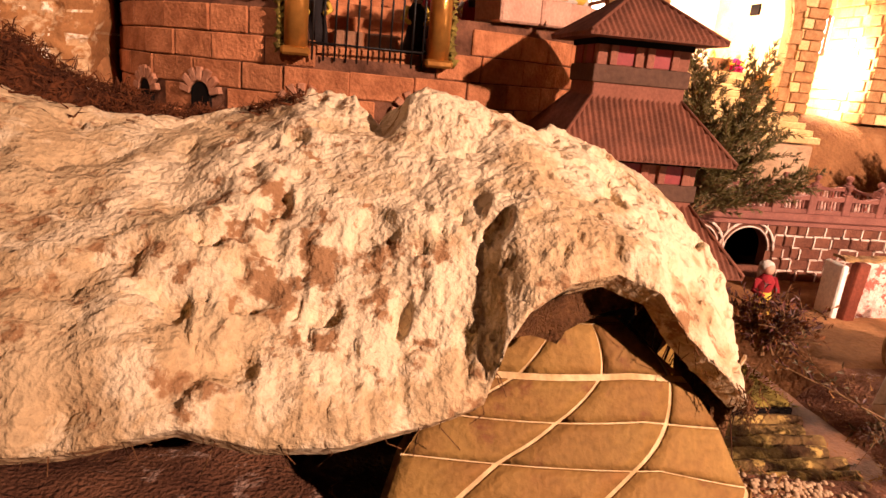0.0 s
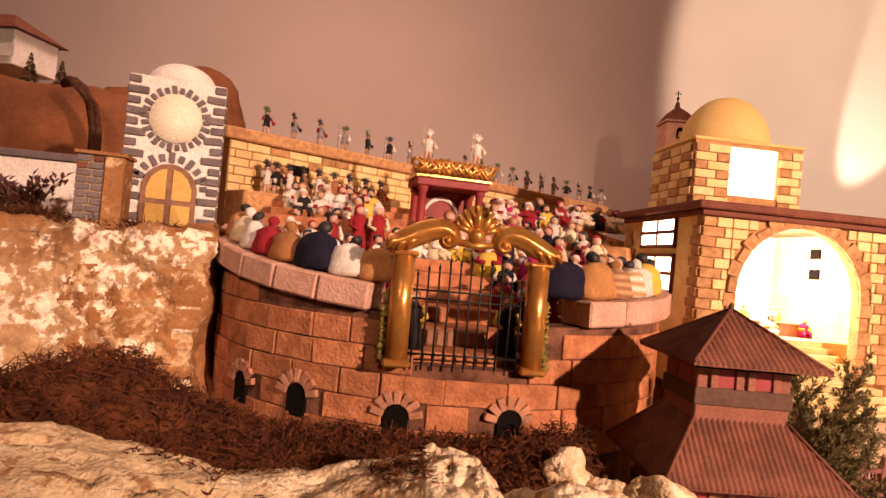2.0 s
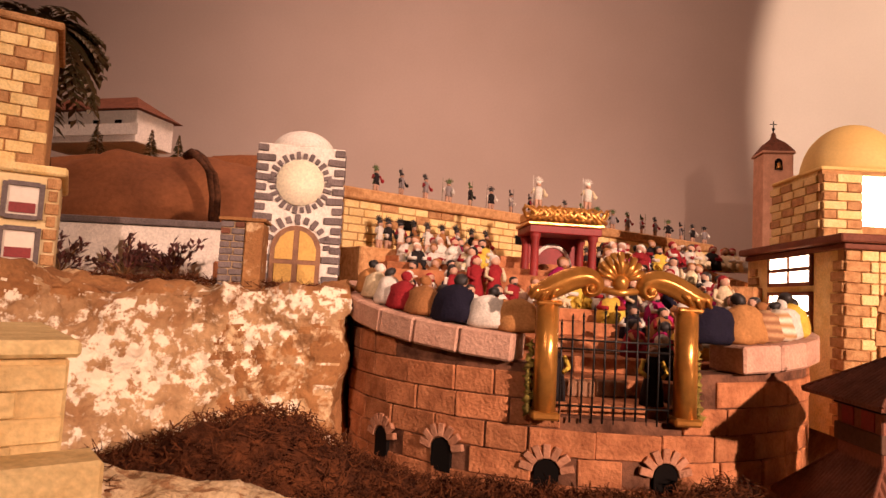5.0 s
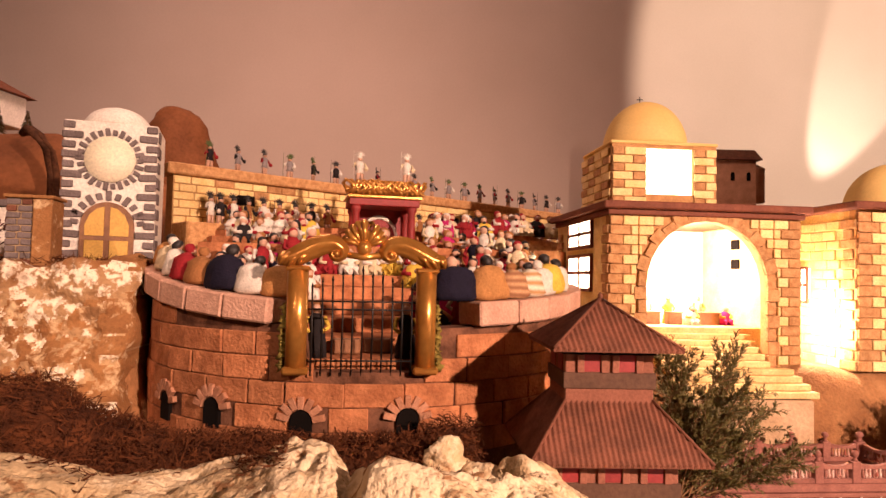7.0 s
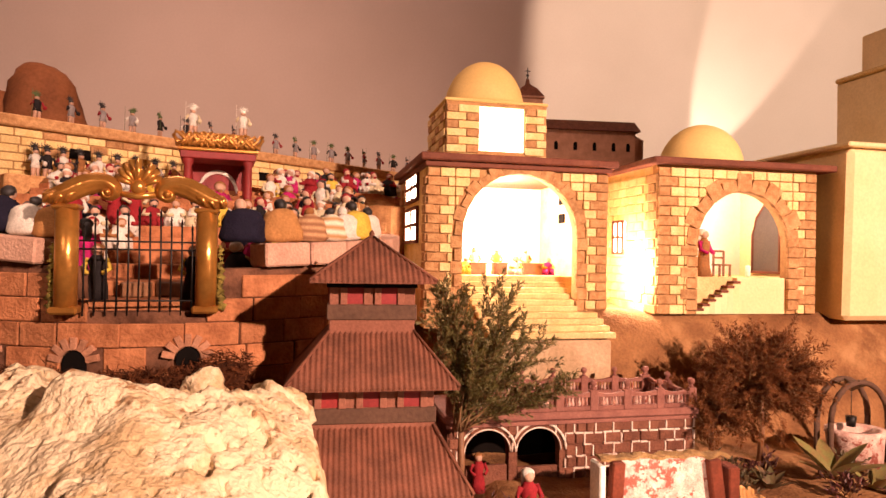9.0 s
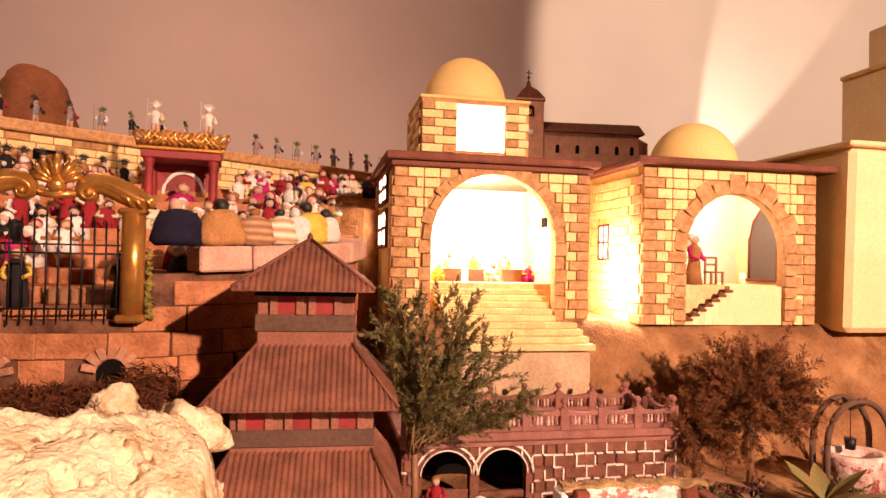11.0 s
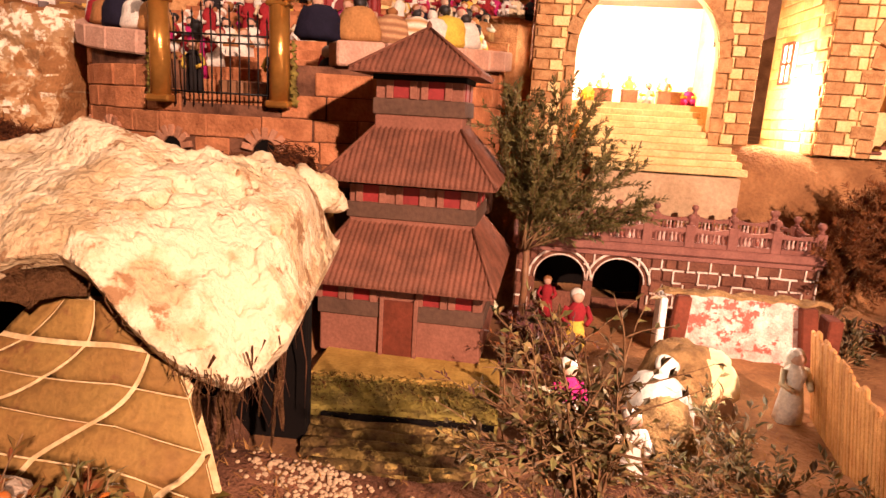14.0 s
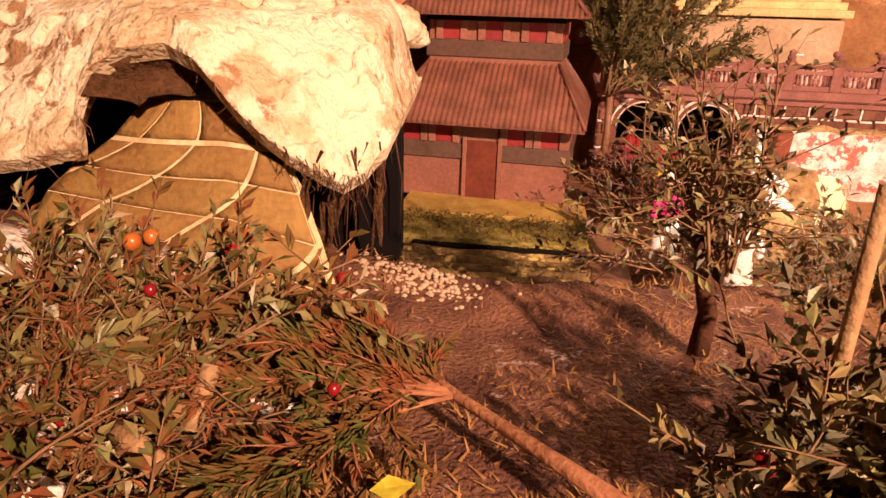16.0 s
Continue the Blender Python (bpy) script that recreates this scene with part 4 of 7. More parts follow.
    for dx in (-0.014, 0.014):
        for dy in (-0.012, 0.012):
            part("chair_leg", new_box(0.903 + dx - 0.002, 0.903 + dx + 0.002, 1.448 + dy - 0.002, 1.448 + dy + 0.002, 1.152, 1.178 if dy < 0 else 1.215), WOODBROWN, ob)
    for z in (1.195, 1.211):
        part("chair_rail", new_box(0.889, 0.917, 1.4595, 1.4625, z, z + 0.005), WOODBROWN, ob)
    part("chair_seat", new_box(0.886, 0.920, 1.434, 1.463, 1.178, 1.182), WOODBROWN, ob)
    return ob


workshop()


def corner_house():
    ob = thing("yellow_house", "plain yellow plaster house with stepped upper tower", "building")
    bm = bmesh.new()
    box(bm, 1.142, 1.90, 1.325, 1.75, 1.055, 1.462, 0.012)
    for v in bm.verts:
        if v.co.z > 1.2 and v.co.x < 1.2:
            v.co.x += 0.010
    part("wall", bm, YELLOWPLASTER, ob)
    part("parapet", new_box(1.138, 1.905, 1.315, 1.76, 1.462, 1.474, 0.003), YELLOWPLASTER, ob)
    for name, x0, y0, z0, z1, mt in (("upper_tower", 1.510, 1.55, 1.474, 1.742, YELLOWPLASTER), ("upper_parapet", 1.502, 1.542, 1.742, 1.756, CREAM), ("top_box", 1.600, 1.57, 1.756, 1.90, YELLOWPLASTER)):
        part(name, new_box(x0, 1.88, y0, 1.74, z0, z1, 0.004), mt, ob)
    w = part("window", new_box(1.262, 1.318, 1.322, 1.328, 1.205, 1.328), INNER, ob, "small framed window")
    part("frame", new_box(1.257, 1.266, 1.316, 1.324, 1.200, 1.333), CORNICE, w)
    part("shutter", new_box(1.280, 1.302, 1.316, 1.3215, 1.225, 1.300), REDPAINT, w)
    return ob


corner_house()


# ---- front rock ----
def table(x, pairs):
    """Linear reading between (x, value) pairs."""
    for (a, u), (b, v) in zip(pairs, pairs[1:]):
        if x <= b:
            return u + (v - u) * min(max((x - a) / (b - a), 0), 1)
    return pairs[-1][1]


RIDGE = [(-1.2, 1.035), (-0.75, 1.066), (-0.68, 1.048), (-0.60, 1.036), (-0.515, 1.022), (-0.485, 1.036), (-0.40, 1.056), (-0.352, 1.057), (-0.331, 1.034), (-0.312, 1.074), (-0.297, 1.083), (-0.25, 1.073), (-0.197, 1.056), (-0.14, 1.038), (-0.10, 1.030), (-0.07, 1.024), (-0.045, 1.014), (-0.03, 0.995)]
RIDGE_Y = [(-1.2, 0.80), (-0.75, 0.85), (-0.36, 0.85), (-0.331, 0.79), (-0.312, 0.72), (-0.25, 0.713), (-0.197, 0.725), (-0.14, 0.775), (-0.09, 0.800), (-0.03, 0.74)]
LIP_Z = [(-1.2, 0.880), (-0.50, 0.890), (-0.44, 0.905), (-0.40, 0.893), (-0.355, 0.893), (-0.30, 0.905), (-0.272, 0.914), (-0.264, 0.950), (-0.252, 0.970), (-0.227, 0.984), (-0.196, 0.987), (-0.170, 0.978), (-0.147, 0.954), (-0.120, 0.930), (-0.10, 0.916), (-0.08, 0.899), (-0.064, 0.889), (-0.045, 0.897), (-0.03, 0.912)]
LIP_Y = [(-1.2, 0.50), (-0.36, 0.505), (-0.264, 0.517), (-0.196, 0.540), (-0.138, 0.525), (-0.10, 0.527), (-0.064, 0.556), (-0.03, 0.600)]


MOSSY = []   # places on the rock where dry moss clings


def cave_rock():
    """The plastered sacking rock with a cave mouth, over a board of painted slabs."""
    ob = thing("cave_rock", "cream plastered sacking rock with a dark cave mouth", "rock")
    bm = bmesh.new()
    nx, nv = 330, 120
    grid = []
    for i in range(nx + 1):
        x = -1.15 + 0.70 * i / 90 if i < 90 else -0.45 + 0.418 * (i - 90) / 240
        zr, zl, yl, yr = table(x, RIDGE), table(x, LIP_Z), table(x, LIP_Y), table(x, RIDGE_Y)
        near = [x + 0.02 * k for k in range(-4, 5)]
        zr_s, zl_s, yr_s = (sum(table(u, tab) for u in near) / len(near) for tab in (RIDGE, LIP_Z, RIDGE_Y))
        zr0, zl0, yr0 = zr, zl, yr
        side = smooth(-0.075, -0.032, x)
        col = []
        for j in range(nv + 1):
            v = j / nv
            up = smooth(0.55, 1.0, min(v / 0.66, 1.0))
            zr, yr = zr_s + (zr0 - zr_s) * up, yr_s + (yr0 - yr_s) * up
            zl = zl0 + (zl_s - zl0) * smooth(0.05, 0.40, v)
            if v < 0.66:
                t = v / 0.66
                y = yl + (yr - yl) * t
                z = zl + (zr - zl) * math.sin(t * math.pi / 2) ** 0.8
            else:
                t = (v - 0.66) / 0.34
                y = yr + 0.16 * t
                z = zr - (zr - 0.93) * t ** 1.4
            end = zl + 0.10 * (y - yl)
            z = end + (z - end) * (1 - side ** 3.0)
            px = x if x < -0.14 else -0.14 + (x + 0.14) * (0.100 - 0.12 * (y - 0.56)) / 0.108
            p = Vector((px, y, z))
            q = p + 0.02 * Vector((noise.noise(p * 11), noise.noise(p * 11 + Vector((9, 0, 0))), noise.noise(p * 11 + Vector((0, 9, 0)))))
            big = noise.voronoi(q * 6.5 + Vector((2.3, 0.4, 0)))[0][0]
            mid = noise.voronoi(q * 15 + Vector((0, 4, 1)))[0][0]
            k = 0.030 * (big - 0.42) + 0.014 * (mid - 0.42) + 0.0050 * noise.fractal(p * 26, 0.8, 2.0, 4) + 0.0022 * noise.fractal(p * 80, 0.8, 2.0, 3)
            k *= 0.35 + 0.65 * smooth(-0.30, 0.10, noise.noise(p * 7 + Vector((4, 0, 2))))
            pit = noise.noise(p * 34 + Vector((1, 2, 3)))
            k -= 0.009 * smooth(0.34, 0.52, pit)
            k -= 0.004 * smooth(0.30, 0.50, noise.noise(p * 90 + Vector((5, 1, 2))))
            k += 0.003 * smooth(0.3, 0.5, noise.noise(p * 48 + Vector((7, 1, 0))))
            k *= 1 - 0.80 * math.exp(-((x + 0.335) / 0.045) ** 2 - ((y - 0.665) / 0.07) ** 2) - 0.55 * math.exp(-((x + 0.235) / 0.04) ** 2 - ((y - 0.64) / 0.06) ** 2)
            edge = smooth(0.0, 0.06, v)
            col.append(bm.verts.new(p + Vector((0.5 * k * side, -0.6 * k * (1 - v), k * (0.35 + 0.65 * edge)))))
        grid.append(col)
    MOSSY.extend(v.co.copy() for col in grid[::2] for v in col[65:110:2] if -1.0 < v.co.x < -0.40 and noise.noise(v.co * 13) + 0.4 * noise.noise(v.co * 40) > 0.16 - 0.25 * smooth(0.84, 0.95, v.co.y))
    inner = [[bm.verts.new(v.co + Vector((-0.004, 0.012, -0.012))) for v in col] for col in grid]
    for a, flip in ((grid, False), (inner, True)):
        for i in range(nx):
            for j in range(nv):
                q = (a[i][j], a[i + 1][j], a[i + 1][j + 1], a[i][j + 1])
                f = bm.faces.new(q[::-1] if flip else q)
                f.smooth, f.material_index = True, 1 if flip else 0
    for i in range(nx):
        bm.faces.new((grid[i + 1][0], grid[i][0], inner[i][0], inner[i + 1][0])).material_index = 0
    for j in range(nv):
        bm.faces.new((grid[nx][j], inner[nx][j], inner[nx][j + 1], grid[nx][j + 1]))
    part("rock_shell", bm, [ROCK, SACKING], ob)
    # bare woven sacking turned in under the top of the mouth
    bm = bmesh.new()
    cols = []
    for i in range(33):
        x = -0.262 + 0.104 * i / 32
        p = Vector((x, table(x, LIP_Y) + 0.004, table(x, LIP_Z) - 0.003))
        c = Vector((-0.195, p.y + 0.03, 0.935))
        fold = 1 - 0.75 * smooth(-0.195, -0.16, x)
        col = []
        for k in range(7):
            t = k / 6
            q = p + (c - p).normalized() * 0.040 * fold * t + Vector((0, 0.012 * math.sin(3.0 * t), 0))
            col.append(bm.verts.new(q + Vector((0, 1, 1)) * 0.0022 * noise.noise(q * 75)))
        cols.append(col)
    for a, b in zip(cols, cols[1:]):
        for k in range(6):
            bm.faces.new((a[k], b[k], b[k + 1], a[k + 1])).smooth = True
    bmesh.ops.solidify(bm, geom=bm.faces[:], thickness=0.003)
    part("sacking_fold", bm, SACKING, ob, "bare brown woven sacking")
    # frayed sacking at the lip
    rng = random.Random(12)
    bm = bmesh.new()
    for k in range(110):
        x = rng.choice((rng.uniform(-0.11, -0.050), rng.uniform(-0.95, -0.05), rng.uniform(-0.95, -0.05)))
        p = Vector((x, table(x, LIP_Y) + rng.uniform(-0.002, 0.012), table(x, LIP_Z) + 0.002))
        tube(bm, [p, p + Vector((rng.uniform(-0.005, 0.007), rng.uniform(-0.006, 0.004), -rng.uniform(0.004, 0.012))), p + Vector((rng.uniform(-0.009, 0.012), rng.uniform(-0.01, 0.004), -rng.uniform(0.008, 0.024)))], 0.0005, 0.0003, 3)
    tagged(part("frayed_threads", bm, SACKING, ob, "brown frayed sacking threads"), kind="stuff")
    # torn tongues of sacking hanging from the end of the rock
    for x0, x1, drop, y0, lean in ((-0.112, -0.080, 0.050, 0.556, 0.0), (-0.096, -0.058, 0.110, 0.600, -0.022), (-0.082, -0.052, 0.120, 0.640, 0.002), (-0.098, -0.062, 0.095, 0.680, -0.014)):
        bm = bmesh.new()
        cols = []
        for i in range(11):
            a = i / 10
            col = []
            for k in range(8):
                b = k / 7
                q = Vector((x0 + (x1 - x0) * (a + (0.42 - a) * b * 0.70) + lean * b, y0 + 0.012 * math.sin(4 * a + 3 * b), 0.915 - drop * b * (1 - 0.55 * abs(a - 0.45) + 0.25 * math.sin(9 * a + x0 * 90))))
                col.append(bm.verts.new(q + 0.006 * b * Vector((noise.noise(q * 70), noise.noise(q * 70 + Vector((5, 0, 0))), 0))))
            cols.append(col)
        for a, b in zip(cols, cols[1:]):
            for k in range(7):
                bm.faces.new((a[k], b[k], b[k + 1], a[k + 1])).smooth = True
        bmesh.ops.solidify(bm, geom=bm.faces[:], thickness=0.003)
        part("hanging_sacking", bm, SACKING, ob, "torn brown sacking hanging from the rock")
    # loose shaggy fibres between them
    bm = bmesh.new()
    for k in range(34):
        p = Vector((rng.uniform(-0.095, -0.052), rng.uniform(0.570, 0.700), 0.912))
        q = p + Vector((rng.gauss(-0.004, 0.010), rng.gauss(0, 0.008), -rng.uniform(0.02, 0.10)))
        tube(bm, [p, (p + q) / 2 + Vector((rng.gauss(0, 0.006), rng.gauss(0, 0.005), 0)), q], rng.uniform(0.0006, 0.0013), 0.0004, 3)
    tagged(part("hanging_fibre", bm, FIBRE, ob, "shaggy brown fibres hanging from the rock"), kind="stuff")
    for n, (x, y, z, rx, ry, rz) in enumerate(((-0.217, 0.965, 1.000, 0.034, 0.03, 0.034), (-0.125, 0.905, 0.992, 0.040, 0.03, 0.034), (-0.175, 0.935, 0.985, 0.036, 0.03, 0.028))):
        bm = bmesh.new()
        bmesh.ops.create_icosphere(bm, subdivisions=4, radius=1.0, matrix=Matrix.Translation((x, y, z)) @ Matrix.Diagonal((rx, ry, rz, 1)))
        for v in bm.verts:
            v.co += (v.co - Vector((x, y, z))) * (0.35 * noise.fractal(v.co * 40, 0.8, 2.0, 4) + 0.25 * noise.noise(v.co * 18 + Vector((n, 0, 0))))
        part("plaster_lump", bm, ROCK, ob, smooth=True)
    # Black box paints in the cave's shade; no real lining is modelled.
    part("cave_back", new_box(-1.12, -0.060, 0.705, 0.72, 0.76, 0.915, 0.002), BLACK, ob, "black box standing for the shade inside the cave")
    return ob


cave_rock()


def slab_board():
    ob = thing("slab_board", "curved olive board of painted paving slabs with cream joints", "board")
    # rows across the tilted board: height, left, right
    rows = [(0.790, -0.335, -0.048), (0.836, -0.330, -0.064), (0.866, -0.318, -0.082), (0.892, -0.300, -0.101), (0.915, -0.270, -0.126), (0.944, -0.245, -0.170)]

    def at(r, u):
        i = min(int(r), len(rows) - 2)
        t = r - i
        z, a, b = [p + (q - p) * t for p, q in zip(rows[i], rows[i + 1])]
        sag = 0.006 * math.sin(2.6 * u + 1.2 * r) * (1 - abs(r - 2.5) / 2.6) - 0.020 * max(u - 0.72, 0) * (5 - r)
        return Vector((a + (b - a) * u, 0.484 + 0.58 * (z - 0.80) + 0.030 * (u - 0.6) ** 2, z + sag))
    bm = bmesh.new()
    n, nr = 20, 15
    vs = [[bm.verts.new(at(5 * r / nr, k / n) + Vector((0, 0.0004, 0))) for k in range(n + 1)] for r in range(nr + 1)]
    bs = [[bm.verts.new(at(5 * r / nr, k / n) + Vector((0, 0.012, 0))) for k in range(n + 1)] for r in range(nr + 1)]
    for r in range(nr):
        for k in range(n):
            bm.faces.new((vs[r][k], vs[r][k + 1], vs[r + 1][k + 1], vs[r + 1][k])).smooth = True
            bm.faces.new((bs[r][k + 1], bs[r][k], bs[r + 1][k], bs[r + 1][k + 1])).smooth = True
    part("backing", bm, SLABJOINT, ob, "cream painted joints")
    rng = random.Random(5)
    cuts = [-1.15, -0.78, -0.40, -0.04, 0.33, 0.70, 1.05]
    for r in range(5):
        g = 0.0105
        for a, b in zip(cuts, cuts[1:]):
            def side(u, rr):
                return u + 0.150 * rr + 0.012 * math.sin(2.1 * rr + 7 * u)
            if side(b, r) - g < 0.03 and side(b, r + 1) - g < 0.03 or side(a, r) > 0.97:
                continue
            bm = bmesh.new()
            m = 5
            grid = []
            for j in range(m + 1):
                rr = r + (0.03 if r else 0.0) + (0.95 + 0.03 * (not r) - (0.10 if r == 3 else 0)) * j / m
                ua, ub = max(side(a, rr) + g, 0.004), min(side(b, rr) - g, 0.996)
                ub = max(ub, ua + 0.003)
                grid.append([at(rr, ua + (ub - ua) * i / m) for i in range(m + 1)])
            fr = [[bm.verts.new(p + Vector((0, -0.0008, 0.0006))) for p in row] for row in grid]
            for j in range(m):
                for i in range(m):
                    bm.faces.new((fr[j][i], fr[j][i + 1], fr[j + 1][i + 1], fr[j + 1][i])).smooth = True
            rim = fr[0] + [row[-1] for row in fr[1:]] + fr[-1][-2::-1] + [row[0] for row in fr[-2:0:-1]]
            low = [bm.verts.new(v.co + Vector((0, 0.0045, -0.0006))) for v in rim]
            for k in range(len(rim)):
                q = (k + 1) % len(rim)
                bm.faces.new((rim[k], low[k], low[q], rim[q]))
            part("slab", bm, SLAB, ob)
    return ob


slab_board()


# ---- arcade and its balustrade ----
def arcade():
    ob = thing("arcade_building", "brown stone arcade with pale mortar and a balustraded terrace", "building")
    x0, x1, yf, yb, z0, z1 = 0.152, 0.622, 1.138, 1.29, 0.775, 0.905
    arches = [(0.184, 0.263), (0.278, 0.357)]
    bm = bmesh.new()
    wall_with_arch(bm, x0, 0.2705, z0, z1, yf, yf + 0.02, *arches[0], 0.852, 0.890)
    wall_with_arch(bm, 0.2705, 0.372, z0, z1, yf, yf + 0.02, *arches[1], 0.852, 0.890)
    box(bm, 0.372, x1, yf, yf + 0.02, z0, z1)
    part("front_wall", bm, ARCADE, ob, "brown wall behind the stones")
    part("side_wall", new_box(x1 - 0.02, x1, yf + 0.02, yb, z0, z1), ARCADE, ob)
    part("side_wall", new_box(x0, x0 + 0.02, yf + 0.02, yb, z0, z1), ARCADE, ob)
    # Black panel gives the arches their unlit depth by colour.
    part("dark_back", new_box(x0 + 0.02, x1 - 0.02, yb - 0.02, yb, z0, z1), BLACK, ob, "black panel for the shade behind the arches")
    part("terrace_top", new_box(x0 - 0.008, x1 + 0.008, yf - 0.010, yb + 0.01, z1, z1 + 0.014, 0.003), BALUSTER, ob)
    part("string_course", new_box(x0 - 0.004, x1 + 0.004, yf - 0.007, yf, z1 - 0.008, z1 - 0.001, 0.001), BALUSTER, ob)
    rng = random.Random(2)
    h, w = 0.0205, 0.036
    mortar = bmesh.new()

    def open_at(x, z, pad):
        return any(((x - (u + v) / 2) / (0.0395 + pad)) ** 2 + (max(z - 0.852, 0) / (0.038 + pad)) ** 2 < 1 for u, v in arches)
    for r in range(6):
        z = z0 + h * (r + 0.5) + 0.002
        x = x0 - (0.5 if r % 2 else 0.0) * w
        while x < x1:
            cuts = [x + rng.uniform(-0.003, 0.003), x + w + rng.uniform(-0.003, 0.003)]
            a, b = max(cuts[0], x0), min(cuts[1], x1)
            for lo, hi in ((a, (a + b) / 2), ((a + b) / 2, b)) if any(u - 0.05 < (a + b) / 2 < v + 0.05 for u, v in arches) else ((a, b),):
                if hi - lo > 0.006 and not any(open_at(lo + (hi - lo) * q, z + e * h, 0.004) for q in (0.0, 0.5, 1.0) for e in (-0.45, 0.45)):
                    block("stone", round(hi - lo - 0.003, 3), round(h - 0.0035, 4), 0.005, ARCADE, ob, Matrix.Translation(((lo + hi) / 2, yf - 0.001, z)) @ pose(0, 0, 0, 0, rng.uniform(-1.5, 1.5), 0), 0.0014)
            # daubed white joints, broken here and there
            if not open_at(b, z, 0.008) and rng.random() < 0.97:
                box(mortar, b - 0.0012, b + 0.0012, yf - 0.0046, yf, z - h * 0.5 + rng.uniform(0, 0.003), z + h * 0.5 - rng.uniform(0, 0.004))
            for lo, hi in ((a, (a + b) / 2), ((a + b) / 2, b)):
                if not open_at((lo + hi) / 2, z + h / 2, 0.012) and rng.random() < 0.85:
                    e = rng.uniform(-0.0008, 0.0008)
                    box(mortar, lo, hi - rng.uniform(0, 0.01), yf - 0.0045, yf, z + h / 2 - 0.0013 + e, z + h / 2 + 0.0012 + e)
            x += w
    for u, v in arches:
        c, rad = (u + v) / 2, (v - u) / 2
        tube(mortar, [(c - (rad + 0.011) * math.cos(t), yf - 0.003, 0.852 + 0.049 * math.sin(t)) for t in [math.pi * k / 20 for k in range(21)]], 0.0022, 0.0022, 6)
        tube(mortar, [(c - (rad + 0.002) * math.cos(t), yf - 0.002, 0.852 + 0.040 * math.sin(t)) for t in [math.pi * k / 20 for k in range(21)]], 0.0013, 0.0013, 6)
    tagged(part("mortar", mortar, PALEJOINT, ob, "white daubed mortar lines"), kind="stuff")
    for c in (0.209,):
        part("low_wall", new_box(0.186, 0.261, yf + 0.004, yf + 0.012, z0, 0.828, 0.001), ARCADE, ob)
    part("low_wall", new_box(0.280, 0.355, yf + 0.004, yf + 0.012, z0, 0.822, 0.001), ARCADE, ob)
    return ob


def balustrade(name, n, start, step, back=False):
    """Posts with ball finials, sagging rails and turned balusters."""
    ob = thing("terrace_railing", "mauve balustrade with ball finials on the arcade terrace", "balustrade", group="terrace balustrades")
    sx, sy = start
    dx, dy = step
    z = 0.919
    ang = math.degrees(math.atan2(dy, dx))
    ln = math.hypot(dx, dy)
    for k in range(n + 1):
        m = Matrix.Translation((sx + dx * k, sy + dy * k, z)) @ Matrix.Rotation(radians(ang), 4, "Z")
        bm = new_box(-0.0075, 0.0075, -0.006, 0.006, 0, 0.036, 0.001)
        post = part("post", bm, BALUSTER, ob, m=m)
        bm = bmesh.new()
        lathe(bm, [(0.0055, 0.036), (0.003, 0.040), (0.0028, 0.042), (0.0055, 0.045), (0.0062, 0.048), (0.0045, 0.052), (0.001, 0.0535)], 10)
        part("finial", bm, BALUSTER, post)
        if k < n:
            bm = bmesh.new()
            pts = [(0.0075 + (ln - 0.015) * t, 0, 0.0325 - 0.004 * math.sin(math.pi * t)) for t in [i / 8 for i in range(9)]]
            outline = [(p[0], p[2]) for p in pts] + [(ln - 0.0075, 0.024), (0.0075, 0.024)]
            prism(bm, outline, -0.0045, 0.0045)
            part("rail", bm, BALUSTER, ob, m=m)
            part("foot_rail", new_box(0.0075, ln - 0.0075, -0.005, 0.005, 0.0, 0.008, 0.001), BALUSTER, ob, m=m)
            for i in range(7):
                x = 0.014 + (ln - 0.028) * i / 6
                bm = bmesh.new()
                lathe(bm, [(0.0014, 0.008), (0.0026, 0.012), (0.0012, 0.019), (0.002, 0.024)], 7, Matrix.Translation((x, 0, 0)))
                part("baluster", bm, BONE if i % 3 else BALUSTER, ob, m=m)
    return ob


arcade()
balustrade("balustrade_front", 7, (0.158, 1.140), (0.0655, -0.0006))
balustrade("balustrade_back", 6, (0.198, 1.272), (0.0655, -0.002))
balustrade("balustrade_end", 2, (0.617, 1.140), (-0.010, 0.062))


